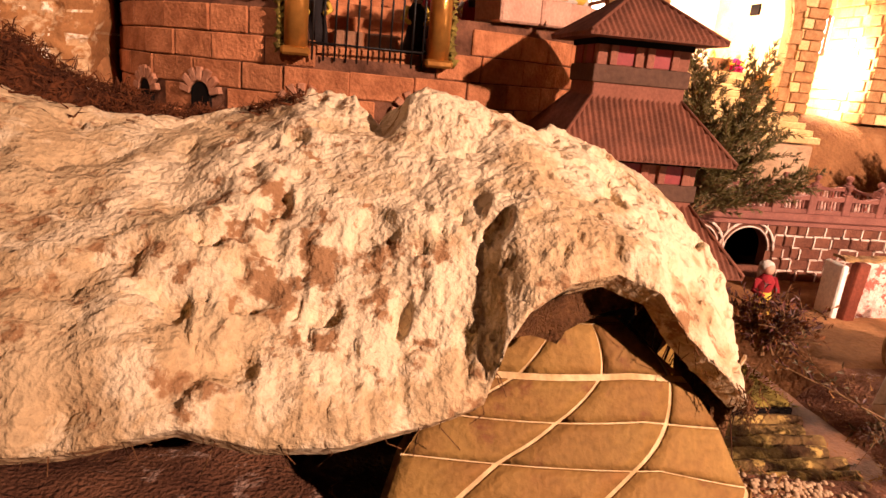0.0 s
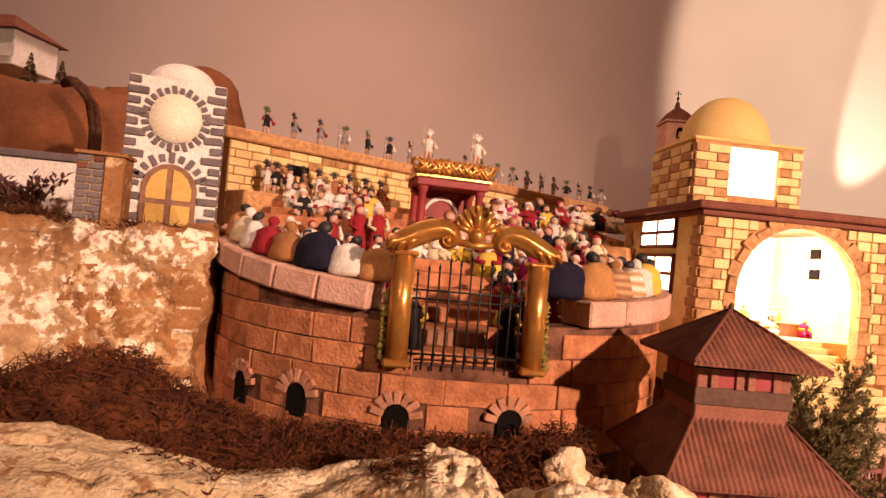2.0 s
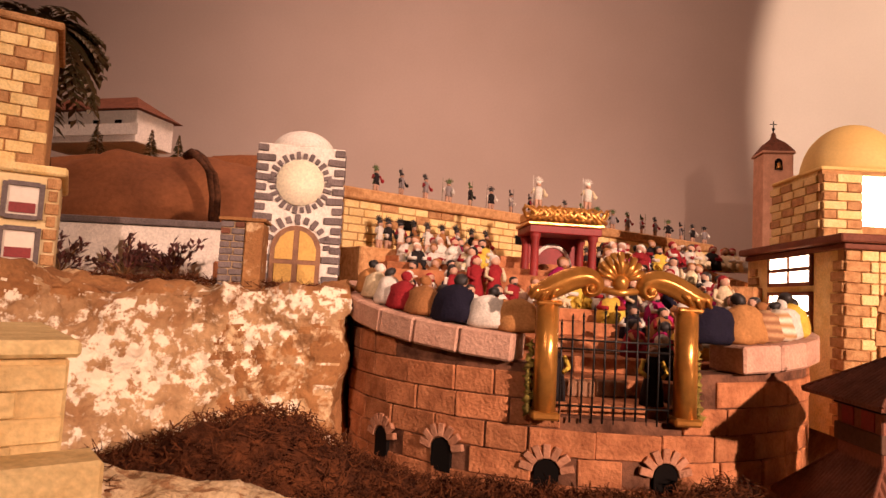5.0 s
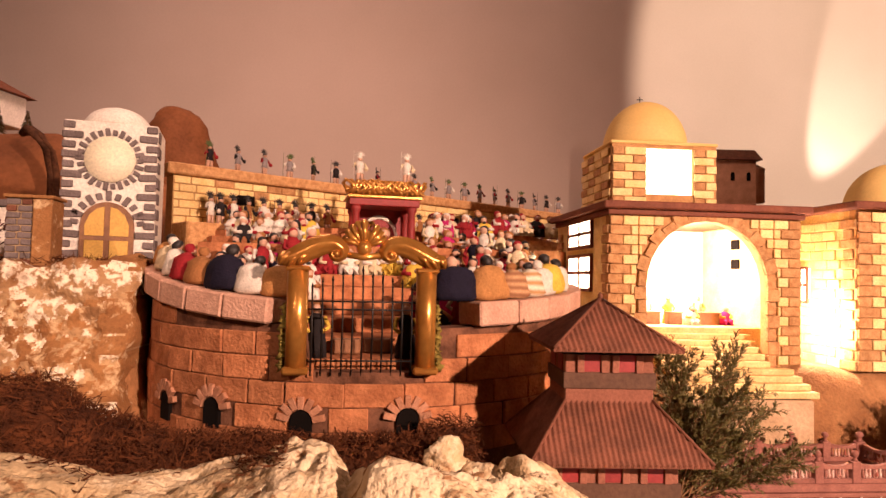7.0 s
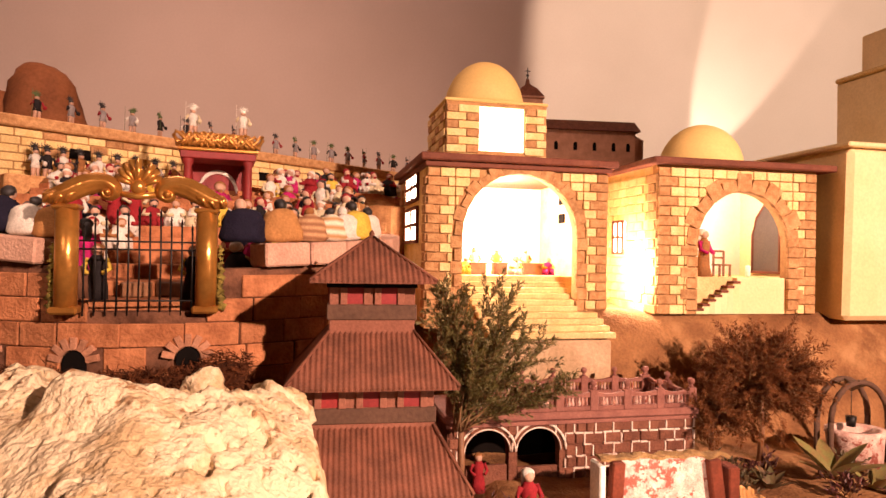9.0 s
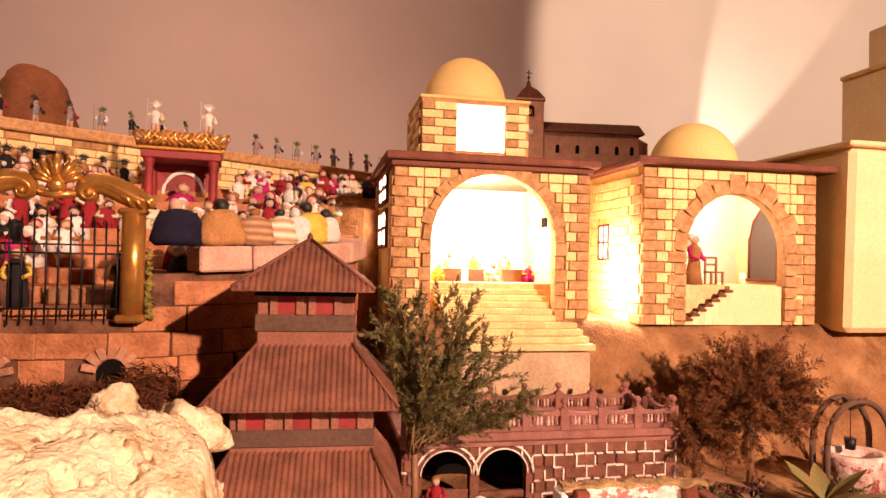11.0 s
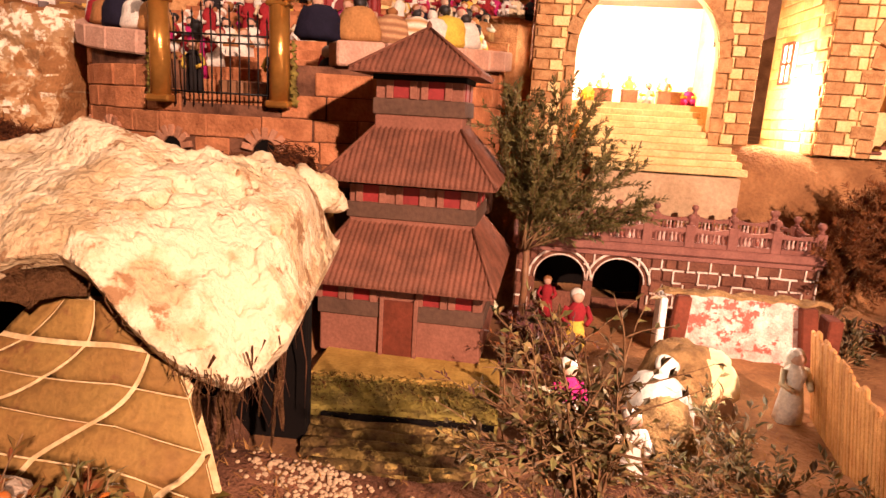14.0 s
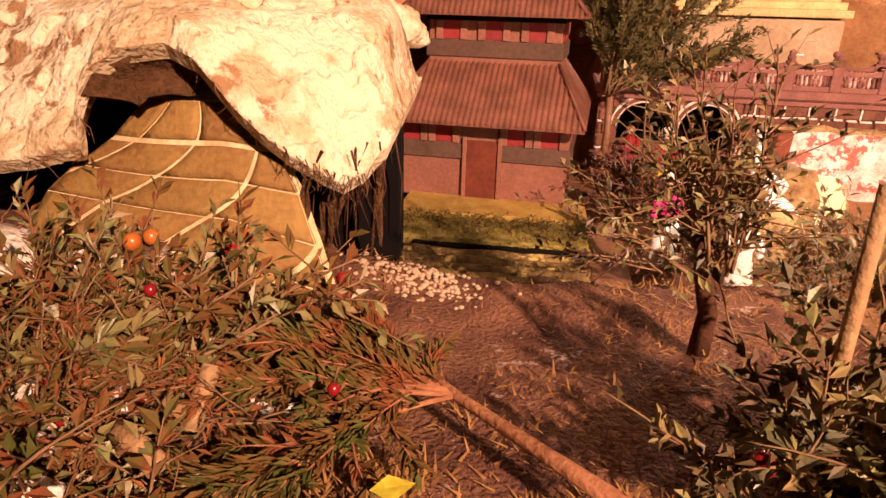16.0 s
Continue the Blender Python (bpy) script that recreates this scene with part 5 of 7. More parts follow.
# ---- tower, pillar and plateau ----
def clock_tower():
    """White gate tower; local x runs along its front."""
    ob = thing("gate_tower", "white gate tower with grey stones, round panel and yellow door", "tower", pose(-0.903, 1.578, 1.245, 0, 0, 12.6))
    hw, h = 0.093, 0.322
    part("body", new_box(-hw, hw, 0.004, 0.15, 0, h, 0.002), WHITEPAINT, ob)
    bm = bmesh.new()
    lathe(bm, [(0.070 * math.cos(t), 0.048 * math.sin(t)) for t in [math.pi / 2 * k / 10 for k in range(10)]] + [(0.001, 0.048)], 28, Matrix.Translation((0.0, 0.075, h)))
    part("dome", bm, WHITEPAINT, ob, "low white dome")
    rng = random.Random(6)
    n = 15
    for s in (-1, 1):
        for k in range(n):
            w = 0.036 if k % 2 else 0.022
            hh = h / n - 0.006
            block("quoin_stone", round(w + rng.choice((0, 0.004)), 3), round(hh, 3), 0.008, GREYSTONE, ob, Matrix.Translation((s * (hw - w / 2), 0.002, h * (k + 0.5) / n)) @ pose(0, 0, 0, 0, rng.uniform(-3, 3), 0), 0.0015)
    bm = bmesh.new()
    lathe(bm, [(0.0505, -0.002), (0.0505, 0.004), (0.001, 0.0042)], 36, pose(0, 0, 0.240, 90))
    part("round_panel", bm, surf("cream_disc", (0.86, 0.79, 0.58), (0.82, 0.74, 0.52), 10, 0.6, 0.05), ob, "smooth cream round panel")
    for k in range(26):
        a = 2 * math.pi * k / 26
        m = Matrix.Translation((0.0595 * math.cos(a), 0.0015, 0.240 + 0.0595 * math.sin(a))) @ Matrix.Rotation(-a, 4, "Y")
        block("ring_stone", round(0.012 + 0.006 * (k % 2), 3), 0.009, 0.007, GREYSTONE, ob, m, 0.001)
    for k in range(11):
        a = math.pi * (k + 0.5) / 11
        m = Matrix.Translation((0.0 + 0.066 * math.cos(a), 0.0015, 0.092 + 0.068 * math.sin(a))) @ Matrix.Rotation(-a, 4, "Y")
        block("arch_stone", 0.022 if k % 2 else 0.015, 0.011, 0.007, GREYSTONE, ob, m, 0.001)
    door = part("door", prism(bmesh.new(), arch_outline(-0.053, 0.053, 0, 0.092, 0.146), -0.004, 0.006), WOODBROWN, ob, "arched brown wooden door frame")
    for s in (-1, 1):
        for lo, hi in ((0.006, 0.062), (0.072, None)):
            a, b = sorted((s * 0.006, s * 0.043))
            if hi:
                bm = new_box(a, b, -0.007, -0.002, lo, hi, 0.001)
            else:
                bm = prism(bmesh.new(), [(s * 0.006, lo), (s * 0.043, lo), (s * 0.043, 0.096), (s * 0.034, 0.118), (s * 0.020, 0.131), (s * 0.006, 0.135)][:: s], -0.007, -0.002)
            part("panel", bm, YELLOWDOOR, door, "yellow door panel")
    for k in range(9):
        block("side_stone", 0.006, 0.024, 0.03 + 0.02 * (k % 2), GREYSTONE, ob, Matrix.Translation((hw, 0.03, 0.02 + 0.035 * k)), 0.001)
    return ob


clock_tower()


def gate_pillar():
    ob = thing("stone_pillar", "short pillar of grey and brown stones", "pillar", pose(-0.945, 1.372, 1.235, 0, 0, 8))
    part("core", new_box(-0.036, 0.006, -0.028, 0.028, 0, 0.135, 0.002), PLINTH, ob, "pale jointing between the stones")
    part("panel", new_box(0.0065, 0.038, -0.033, 0.030, 0, 0.134, 0.002), CLIFFBARE, ob, "plain brown painted panel")
    rng = random.Random(9)
    for r in range(11):
        for k in range(2):
            w = 0.022 if k == r % 2 else 0.016
            x = -0.036 + (w / 2 if k == 0 else 0.041 - w / 2)
            block("stone", w, 0.0100, 0.006, GREYSTONE if rng.random() < 0.8 else ARCADE, ob, Matrix.Translation((x, -0.029, 0.007 + 0.0121 * r)) @ pose(0, 0, 0, 0, rng.uniform(-2, 2), 0), 0.001)
    part("cap", new_box(-0.040, 0.042, -0.036, 0.033, 0.135, 0.141, 0.001), CLIFFBARE, ob)
    return ob


gate_pillar()
tagged(part("wall_garden", new_box(-1.95, -1.02, 1.70, 1.72, 1.22, 1.385, 0.002), WHITEPAINT, None), "long white garden wall behind dark red shrubs", "wall", kind="structure")
tagged(part("wall_garden_coping", new_box(-1.95, -1.02, 1.69, 1.73, 1.386, 1.402, 0.002), GREYSTONE, None), "grey coping of the garden wall", "coping", kind="structure")
tagged(part("wall_low", new_box(-1.03, -1.00, 1.45, 1.70, 1.22, 1.30, 0.003), BRICK, None), "low brown wall beside the pillar", "wall", kind="structure")


def shrub(x, y, z, r, seed, mats=(DARKLEAF, BARK), label="dark red shrub against the white garden wall", name="shrub", group="garden shrubs", count=150, ll=0.022, lw=0.008):
    ob = thing(name, label, "shrub", pose(x, y, z), group)
    rng = random.Random(seed)
    bm, lf = bmesh.new(), bmesh.new()
    for k in range(9):
        d = Vector((rng.gauss(0, 0.7), rng.gauss(0, 0.5), rng.uniform(0.5, 1.2))).normalized()
        tip = d * r * rng.uniform(0.7, 1.1)
        tube(bm, [(0, 0, 0), tip * 0.5 + Vector((0, 0, r * 0.1)), tip], 0.002, 0.0006, 4)
        for i in range(count // 9):
            t = rng.uniform(0.3, 1.05)
            leaf(lf, tip * t + Vector((rng.gauss(0, r * 0.08), rng.gauss(0, r * 0.08), rng.gauss(0, r * 0.06))), d + Vector((rng.uniform(-1, 1), rng.uniform(-1, 1), rng.uniform(-0.6, 0.8))), ll * rng.uniform(0.6, 1.2), lw)
    tagged(part("stems", bm, mats[1], ob), kind="stuff")
    tagged(part("leaves", lf, mats[0], ob), kind="stuff")
    return ob


for k, (x, y) in enumerate(((-1.445, 1.63), (-1.300, 1.63), (-1.185, 1.62), (-1.66, 1.62))):
    shrub(x, y, 1.262, 0.085, 20 + k, count=230, ll=0.022, lw=0.009)


def palm():
    ob = thing("palm_tree", "model palm tree with thin trunk and drooping dark fronds", "tree", pose(-1.735, 1.90, 1.26))
    bm = bmesh.new()
    tube(bm, [(0.085, 0, 0.0), (0.065, 0, 0.2), (0.030, 0, 0.46), (0.0, 0, 0.665)], 0.010, 0.007, 8)
    part("trunk", bm, FIBRE, ob)
    rng = random.Random(1)
    for k in range(96):
        a = 2 * math.pi * k / 96 * 4.4
        up = rng.uniform(-0.75, 0.9)
        ln = rng.uniform(0.13, 0.18)
        pts = []
        for i in range(8):
            t = i / 7
            pts.append(Vector((math.cos(a) * ln * t, math.sin(a) * ln * t, 0.675 + up * ln * t - 0.90 * ln * t * t)))
        bm = bmesh.new()
        tube(bm, pts, 0.0016, 0.0005, 3)
        for i in range(1, 8):
            d = (pts[i] - pts[i - 1]).normalized()
            side = d.cross(Vector((0, 0, 1))).normalized()
            for s in (-1, 1):
                for q in (0.0, 0.5):
                    leaf(bm, pts[i - 1].lerp(pts[i], q), d * 0.7 + side * s - Vector((0, 0, 0.25)), 0.060 * (1 - 0.35 * i / 7), 0.016)
        part("frond", bm, LEAF, ob)
    return ob


palm()


def tan_house():
    """Local x runs along the front, which ends at the right-hand corner."""
    ob = thing("tan_house", "tan plaster house with stone tower and framed windows", "building", pose(-1.288, 1.36, 1.20, 0, 0, 32))
    part("wall", new_box(-0.55, 0, 0, 0.30, 0, 0.235, 0.004), YELLOWPLASTER, ob)
    part("cornice", new_box(-0.56, 0.010, -0.010, 0.31, 0.235, 0.252, 0.004), CREAM, ob)
    part("tower", new_box(-0.50, -0.030, 0.04, 0.28, 0.252, 0.52, 0.004), JOINT, ob, "tower of cream stones")
    part("tower_cap", new_box(-0.51, -0.020, 0.03, 0.29, 0.52, 0.534, 0.003), QUOIN, ob)
    for r in range(12):
        for k in range(9):
            block("stone", 0.042, 0.020, 0.006, CREAM if (r + k) % 3 else QUOIN, ob, Matrix.Translation((-0.052 - 0.045 * k - (0.02 if r % 2 else 0), 0.038, 0.265 + 0.022 * r)), 0.001)
    for z in (0.185, 0.105):
        w = part("window", new_box(-0.080, -0.030, -0.004, 0.002, z - 0.028, z + 0.028), INNER, ob, "pale window with dark frame")
        for x in (-0.083, -0.027):
            part("frame", new_box(x - 0.004, x + 0.004, -0.010, -0.001, z - 0.032, z + 0.032), GREYSTONE, w)
        for zz in (z - 0.030, z + 0.030):
            part("frame", new_box(-0.079, -0.031, -0.010, -0.001, zz - 0.004, zz + 0.004), GREYSTONE, w)
        part("curtain", new_box(-0.075, -0.035, -0.0075, -0.004, z - 0.022, z - 0.004), REDPAINT, w)
    for k in range(10):
        block("corner_stone", 0.022 if k % 2 else 0.014, 0.019, 0.006, QUOIN, ob, Matrix.Translation((-0.010, -0.002, 0.012 + 0.0232 * k)), 0.001)
    return ob


tan_house()


def sand_house():
    ob = thing("sandstone_house", "pale sandstone block house with a ledge at its foot", "building", pose(-0.838, 0.70, 0.82, 0, 0, 40))
    part("body", new_box(-0.40, 0, 0, 0.20, 0, 0.372, 0.003), STEP, ob)
    for r in range(19):
        for k in range(5):
            block("block", 0.066, 0.0182, 0.006, STEP, ob, Matrix.Translation((-0.035 - 0.068 * k - (0.03 if r % 2 else 0), -0.001, 0.012 + 0.0192 * r)), 0.001)
    part("ledge", new_box(-0.40, 0.020, -0.05, -0.0045, 0, 0.305, 0.003), STEP, ob)
    part("roof_edge", new_box(-0.405, 0.006, -0.008, 0.21, 0.372, 0.385, 0.003), STEP, ob)
    return ob


sand_house()


# ---- hills, farm and church at the back ----
def hill(name, cx, cy, rx, ry, z0, h, seed, label):
    bm = bmesh.new()
    n, m = 40, 18
    rings = []
    for j in range(m + 1):
        t = j / m
        ring = []
        for i in range(n):
            a = 2 * math.pi * i / n
            r = math.cos(t * math.pi / 2) ** 0.55
            p = Vector((cx + rx * r * math.cos(a), cy + ry * r * math.sin(a), z0 + h * math.sin(t * math.pi / 2)))
            k = noise.fractal(p * 4 + Vector((seed, 0, 0)), 1.0, 2.0, 4)
            p += Vector((math.cos(a), math.sin(a), 0.5)) * 0.05 * k
            ring.append(bm.verts.new(p))
        rings.append(ring)
    for a, b in zip(rings, rings[1:]):
        for i in range(n):
            bm.faces.new((a[i], a[(i + 1) % n], b[(i + 1) % n], b[i])).smooth = True
    bm.faces.new(rings[-1])
    bm.faces.new(rings[0][::-1])
    return tagged(part(name, bm, HILL, None), label, "hill")


hill("brown_hill", -1.75, 2.60, 0.80, 0.30, 1.0, 0.73, 2, "low brown crumpled paper hill")
hill("brown_knoll", -1.47, 3.80, 0.25, 0.20, 1.0, 1.16, 5, "steep brown crumpled paper knoll")
hill("brown_shoulder", -1.85, 3.84, 0.42, 0.22, 1.0, 1.02, 7, "brown crumpled paper shoulder beside the knoll")
hill("brown_slope", -0.98, 2.20, 0.14, 0.18, 1.0, 0.40, 9, "small brown paper slope behind the tower")


def hill_root():
    ob = thing("dark_root", "dark brown root hanging down the paper hill", "root")
    for dx, r in ((0.0, 0.017), (0.014, 0.012)):
        bm = bmesh.new()
        tube(bm, [(-1.50 + dx, 2.34, 1.690), (-1.455 + dx, 2.28, 1.690), (-1.415 + dx, 2.26, 1.668), (-1.378 + dx, 2.25, 1.615), (-1.360 + dx, 2.25, 1.545), (-1.356 + dx, 2.25, 1.42), (-1.36 + dx, 2.26, 1.20)], r, r * 0.6, 9)
        for v in bm.verts:
            v.co += 0.008 * Vector((noise.noise(v.co * 30), noise.noise(v.co * 30 + Vector((4, 0, 0))), noise.noise(v.co * 30 + Vector((0, 4, 0)))))
        part("root_strand", bm, FIBRE, ob)
    return ob


hill_root()


def farm_house():
    ob = thing("farmhouse", "white farmhouse with brown hip roof on the hill", "building", pose(-2.26, 3.15, 1.905, 0, 0, -14))
    part("wall", new_box(-0.34, 0.28, -0.12, 0.12, -0.03, 0.115, 0.003), WHITEPAINT, ob)
    bm = bmesh.new()
    vs = [bm.verts.new(p) for p in ((-0.37, -0.15, 0.115), (0.31, -0.15, 0.115), (0.31, 0.15, 0.115), (-0.37, 0.15, 0.115), (-0.26, 0, 0.215), (0.16, 0, 0.215))]
    for q in ((0, 1, 5, 4), (1, 2, 5), (2, 3, 4, 5), (3, 0, 4), (3, 2, 1, 0)):
        bm.faces.new([vs[i] for i in q])
    part("roof", bm, TILE, ob, "brown tiled hip roof")
    for x in (-0.22, -0.08, 0.06, 0.18):
        part("window", new_box(x - 0.018, x + 0.018, -0.123, -0.118, 0.02, 0.07), BLACK, ob, "small dark window")
    part("fence", new_box(-0.44, 0.36, -0.20, -0.195, -0.02, 0.03), WHITEPAINT, ob, "low white fence")
    return ob


farm_house()


def little_fir(x, y, z, h, seed):
    ob = thing("fir_tree", "tiny dark green model fir tree", "tree", pose(x, y, z), "firs by the farmhouse")
    bm = bmesh.new()
    tube(bm, [(0, 0, 0), (0, 0, h)], 0.004, 0.001, 5)
    part("trunk", bm, BARK, ob)
    rng = random.Random(seed)
    bm = bmesh.new()
    for k in range(160):
        t = rng.uniform(0.12, 1)
        a = rng.uniform(0, 6.3)
        leaf(bm, Vector((0, 0, h * t)), Vector((math.cos(a), math.sin(a), -0.35)), h * 0.38 * (1.05 - t), 0.010)
    tagged(part("needles", bm, LEAF, ob), kind="stuff")


for k, (x, y, z) in enumerate(((-2.16, 2.92, 1.80), (-1.92, 2.92, 1.77), (-1.78, 2.88, 1.74))):
    little_fir(x, y, z, 0.15, 60 + k)


def church():
    ob = thing("church", "small brown stone church with bell tower and long nave", "church", pose(1.325, 4.06, 1.765, 0, 0, -6) @ Matrix.Scale(1.0, 4))
    part("tower", new_box(-0.085, 0.085, -0.085, 0.085, -0.40, 0.455, 0.004), BATHSTONE, ob)
    part("tower_cornice", new_box(-0.095, 0.095, -0.095, 0.095, 0.455, 0.470, 0.003), BATHSTONE, ob)
    bm = bmesh.new()
    lathe(bm, [(0.13, 0.470), (0.075, 0.53), (0.020, 0.565), (0.012, 0.60), (0.001, 0.605)], 4, pose(0, 0, 0, 0, 0, 45), smooth=False)
    part("spire", bm, TILE, ob, "low tiled pyramid spire")
    bm = bmesh.new()
    tube(bm, [(0, 0, 0.60), (0, 0, 0.675)], 0.004, 0.003, 6)
    ball(bm, 0.010, Matrix.Translation((0, 0, 0.625)))
    tube(bm, [(-0.02, 0, 0.655), (0.02, 0, 0.655)], 0.003, 0.003, 5)
    part("cross", bm, IRON, ob)
    # The belfry's shade is a solid black arch.
    bell = part("bell_opening", prism(bmesh.new(), arch_outline(-0.022, 0.022, 0.355, 0.40, 0.425, 8), -0.088, -0.082), BLACK, ob, "black arch for the unlit bell opening")
    bm = bmesh.new()
    lathe(bm, [(0.016, 0.362), (0.012, 0.375), (0.008, 0.395), (0.002, 0.40)], 10, Matrix.Translation((0, -0.090, 0)))
    part("bell", bm, GOLD, bell)
    bm = bmesh.new()
    lathe(bm, [(0.020, -0.002), (0.020, 0.004), (0.001, 0.004)], 20, pose(0, -0.087, 0.25, 90))
    part("clock_face", bm, WHITEPAINT, ob, "white round clock face")
    part("nave", new_box(0.0855, 0.72, -0.07, 0.10, -0.30, 0.262, 0.004), BATHSTONE, ob)
    bm = bmesh.new()
    prism(bm, [(-0.095, 0.262), (0.125, 0.262), (0.015, 0.345)], 0.085, 0.75, m=Matrix.Rotation(-math.pi / 2, 4, "Z") @ Matrix.Diagonal((-1, 1, 1, 1)))
    part("roof", bm, TILE, ob, "brown tiled nave roof")
    for x in (0.18, 0.31, 0.44, 0.57, 0.67):
        part("window", prism(bmesh.new(), arch_outline(x - 0.012, x + 0.012, 0.13, 0.17, 0.185, 6), -0.073, -0.068), BLACK, ob, "narrow dark arched window")
    bm = bmesh.new()
    lathe(bm, [(0.085, 0), (0.085, 0.21), (0.09, 0.215), (0.001, 0.27)], 16, Matrix.Translation((0.72, 0.015, 0)))
    part("apse", bm, BATHSTONE, ob)
    return ob


church()


# ---- the long back wall with its parapet ----
WA, WB = Vector((-0.86, 1.86, 0)), Vector((0.46, 2.83, 0))


def back_wall():
    d = WB - WA
    ang = math.degrees(math.atan2(d.y, d.x))
    ob = thing("parapet_wall", "cream stone wall with brown coping behind the crowd", "wall", pose(WA.x, WA.y, 1.0, 0, 0, ang))
    ln = d.length
    part("core", new_box(0, ln, 0.0, 0.05, 0, 0.50), JOINT, ob)
    part("coping", new_box(-0.02, ln + 0.02, -0.020, 0.075, 0.50, 0.530, 0.004), QUOIN, ob, "brown stone coping")
    rng = random.Random(11)
    for r in range(9):
        z = 0.305 + 0.0215 * (r + 0.5)
        x = 0.0 - (r % 2) * 0.03
        while x < ln - 0.01:
            w = rng.choice((0.045, 0.055, 0.065))
            a, b = max(x, 0), min(x + w, ln)
            if b - a > 0.012:
                block("stone", round(b - a - 0.003, 3), 0.0185, 0.008, CREAM if rng.random() < 0.85 else QUOIN, ob, Matrix.Translation(((a + b) / 2, -0.001, z)), 0.0012)
            x += w
    # Unlit openings as black blocks on the stone face.
    for x in (0.20, 0.62, 0.78, 1.0):
        part("window", new_box(x - 0.026, x + 0.026, -0.007, 0.0, 0.435, 0.462), BLACK, ob, "small black block for an unlit wall opening")
    return ob, ang, ln


PARAPET, WANG, WLEN = back_wall()


def baldachin():
    ob = thing("baldachin", "red canopy on columns with gilded carved top", "canopy", pose(-0.312, 1.775, 1.275, 0, 0, 8) @ Matrix.Diagonal((0.76, 0.76, 1.0, 1)))
    for s in (-1, 1):
        for y in (-0.07, 0.05):
            bm = bmesh.new()
            lathe(bm, [(0.018, 0), (0.018, 0.008), (0.0125, 0.014), (0.0135, 0.06), (0.012, 0.125), (0.017, 0.133), (0.017, 0.142)], 14, Matrix.Translation((s * 0.092, y, 0)))
            part("column", bm, REDPAINT, ob)
    part("floor", new_box(-0.12, 0.12, -0.095, 0.08, -0.06, 0.0, 0.002), REDPAINT, ob)
    part("architrave", new_box(-0.115, 0.115, -0.090, 0.070, 0.142, 0.160, 0.002), REDPAINT, ob)
    part("gilt_band", new_box(-0.122, 0.122, -0.097, 0.076, 0.160, 0.168, 0.002), GOLD, ob)
    rng = random.Random(8)
    for k in range(26):
        x = -0.11 + 0.22 * k / 25
        bm = bmesh.new()
        s = 1 if k % 2 else -1
        tube(bm, [(x - s * 0.026, -0.09 + rng.uniform(-0.006, 0.006), 0.172), (x, -0.098, 0.185 + rng.uniform(-0.004, 0.008)), (x + s * 0.016, -0.094, 0.202), (x + s * 0.028, -0.088, 0.196 + rng.uniform(-0.006, 0.012))], 0.0055, 0.0028, 7)
        part("gilt_leaf", bm, GOLD, ob)
    part("canopy_top", new_box(-0.112, 0.112, -0.085, 0.068, 0.168, 0.200, 0.008), GOLD, ob)
    for s in (-1, 1):
        bm = bmesh.new()
        tube(bm, [(s * 0.104, -0.075, 0.176), (s * 0.125, -0.08, 0.182), (s * 0.136, -0.08, 0.196), (s * 0.128, -0.078, 0.206)], 0.009, 0.005, 8)
        part("corner_scroll", bm, GOLD, ob)
    part("back_panel", new_box(-0.085, 0.085, 0.056, 0.064, 0, 0.142, 0.001), REDPAINT, ob, "dark red back panel")
    bm = bmesh.new()
    tube(bm, [(0.062 * math.cos(t), 0.052, 0.068 + 0.055 * math.sin(t)) for t in [math.pi * k / 16 for k in range(17)]], 0.0055, 0.0055, 8)
    part("arch_trim", bm, WHITEPAINT, ob, "white painted arch")
    return ob


baldachin()


# ---- clay figures: each one plain mesh ----
FIGURES = {}


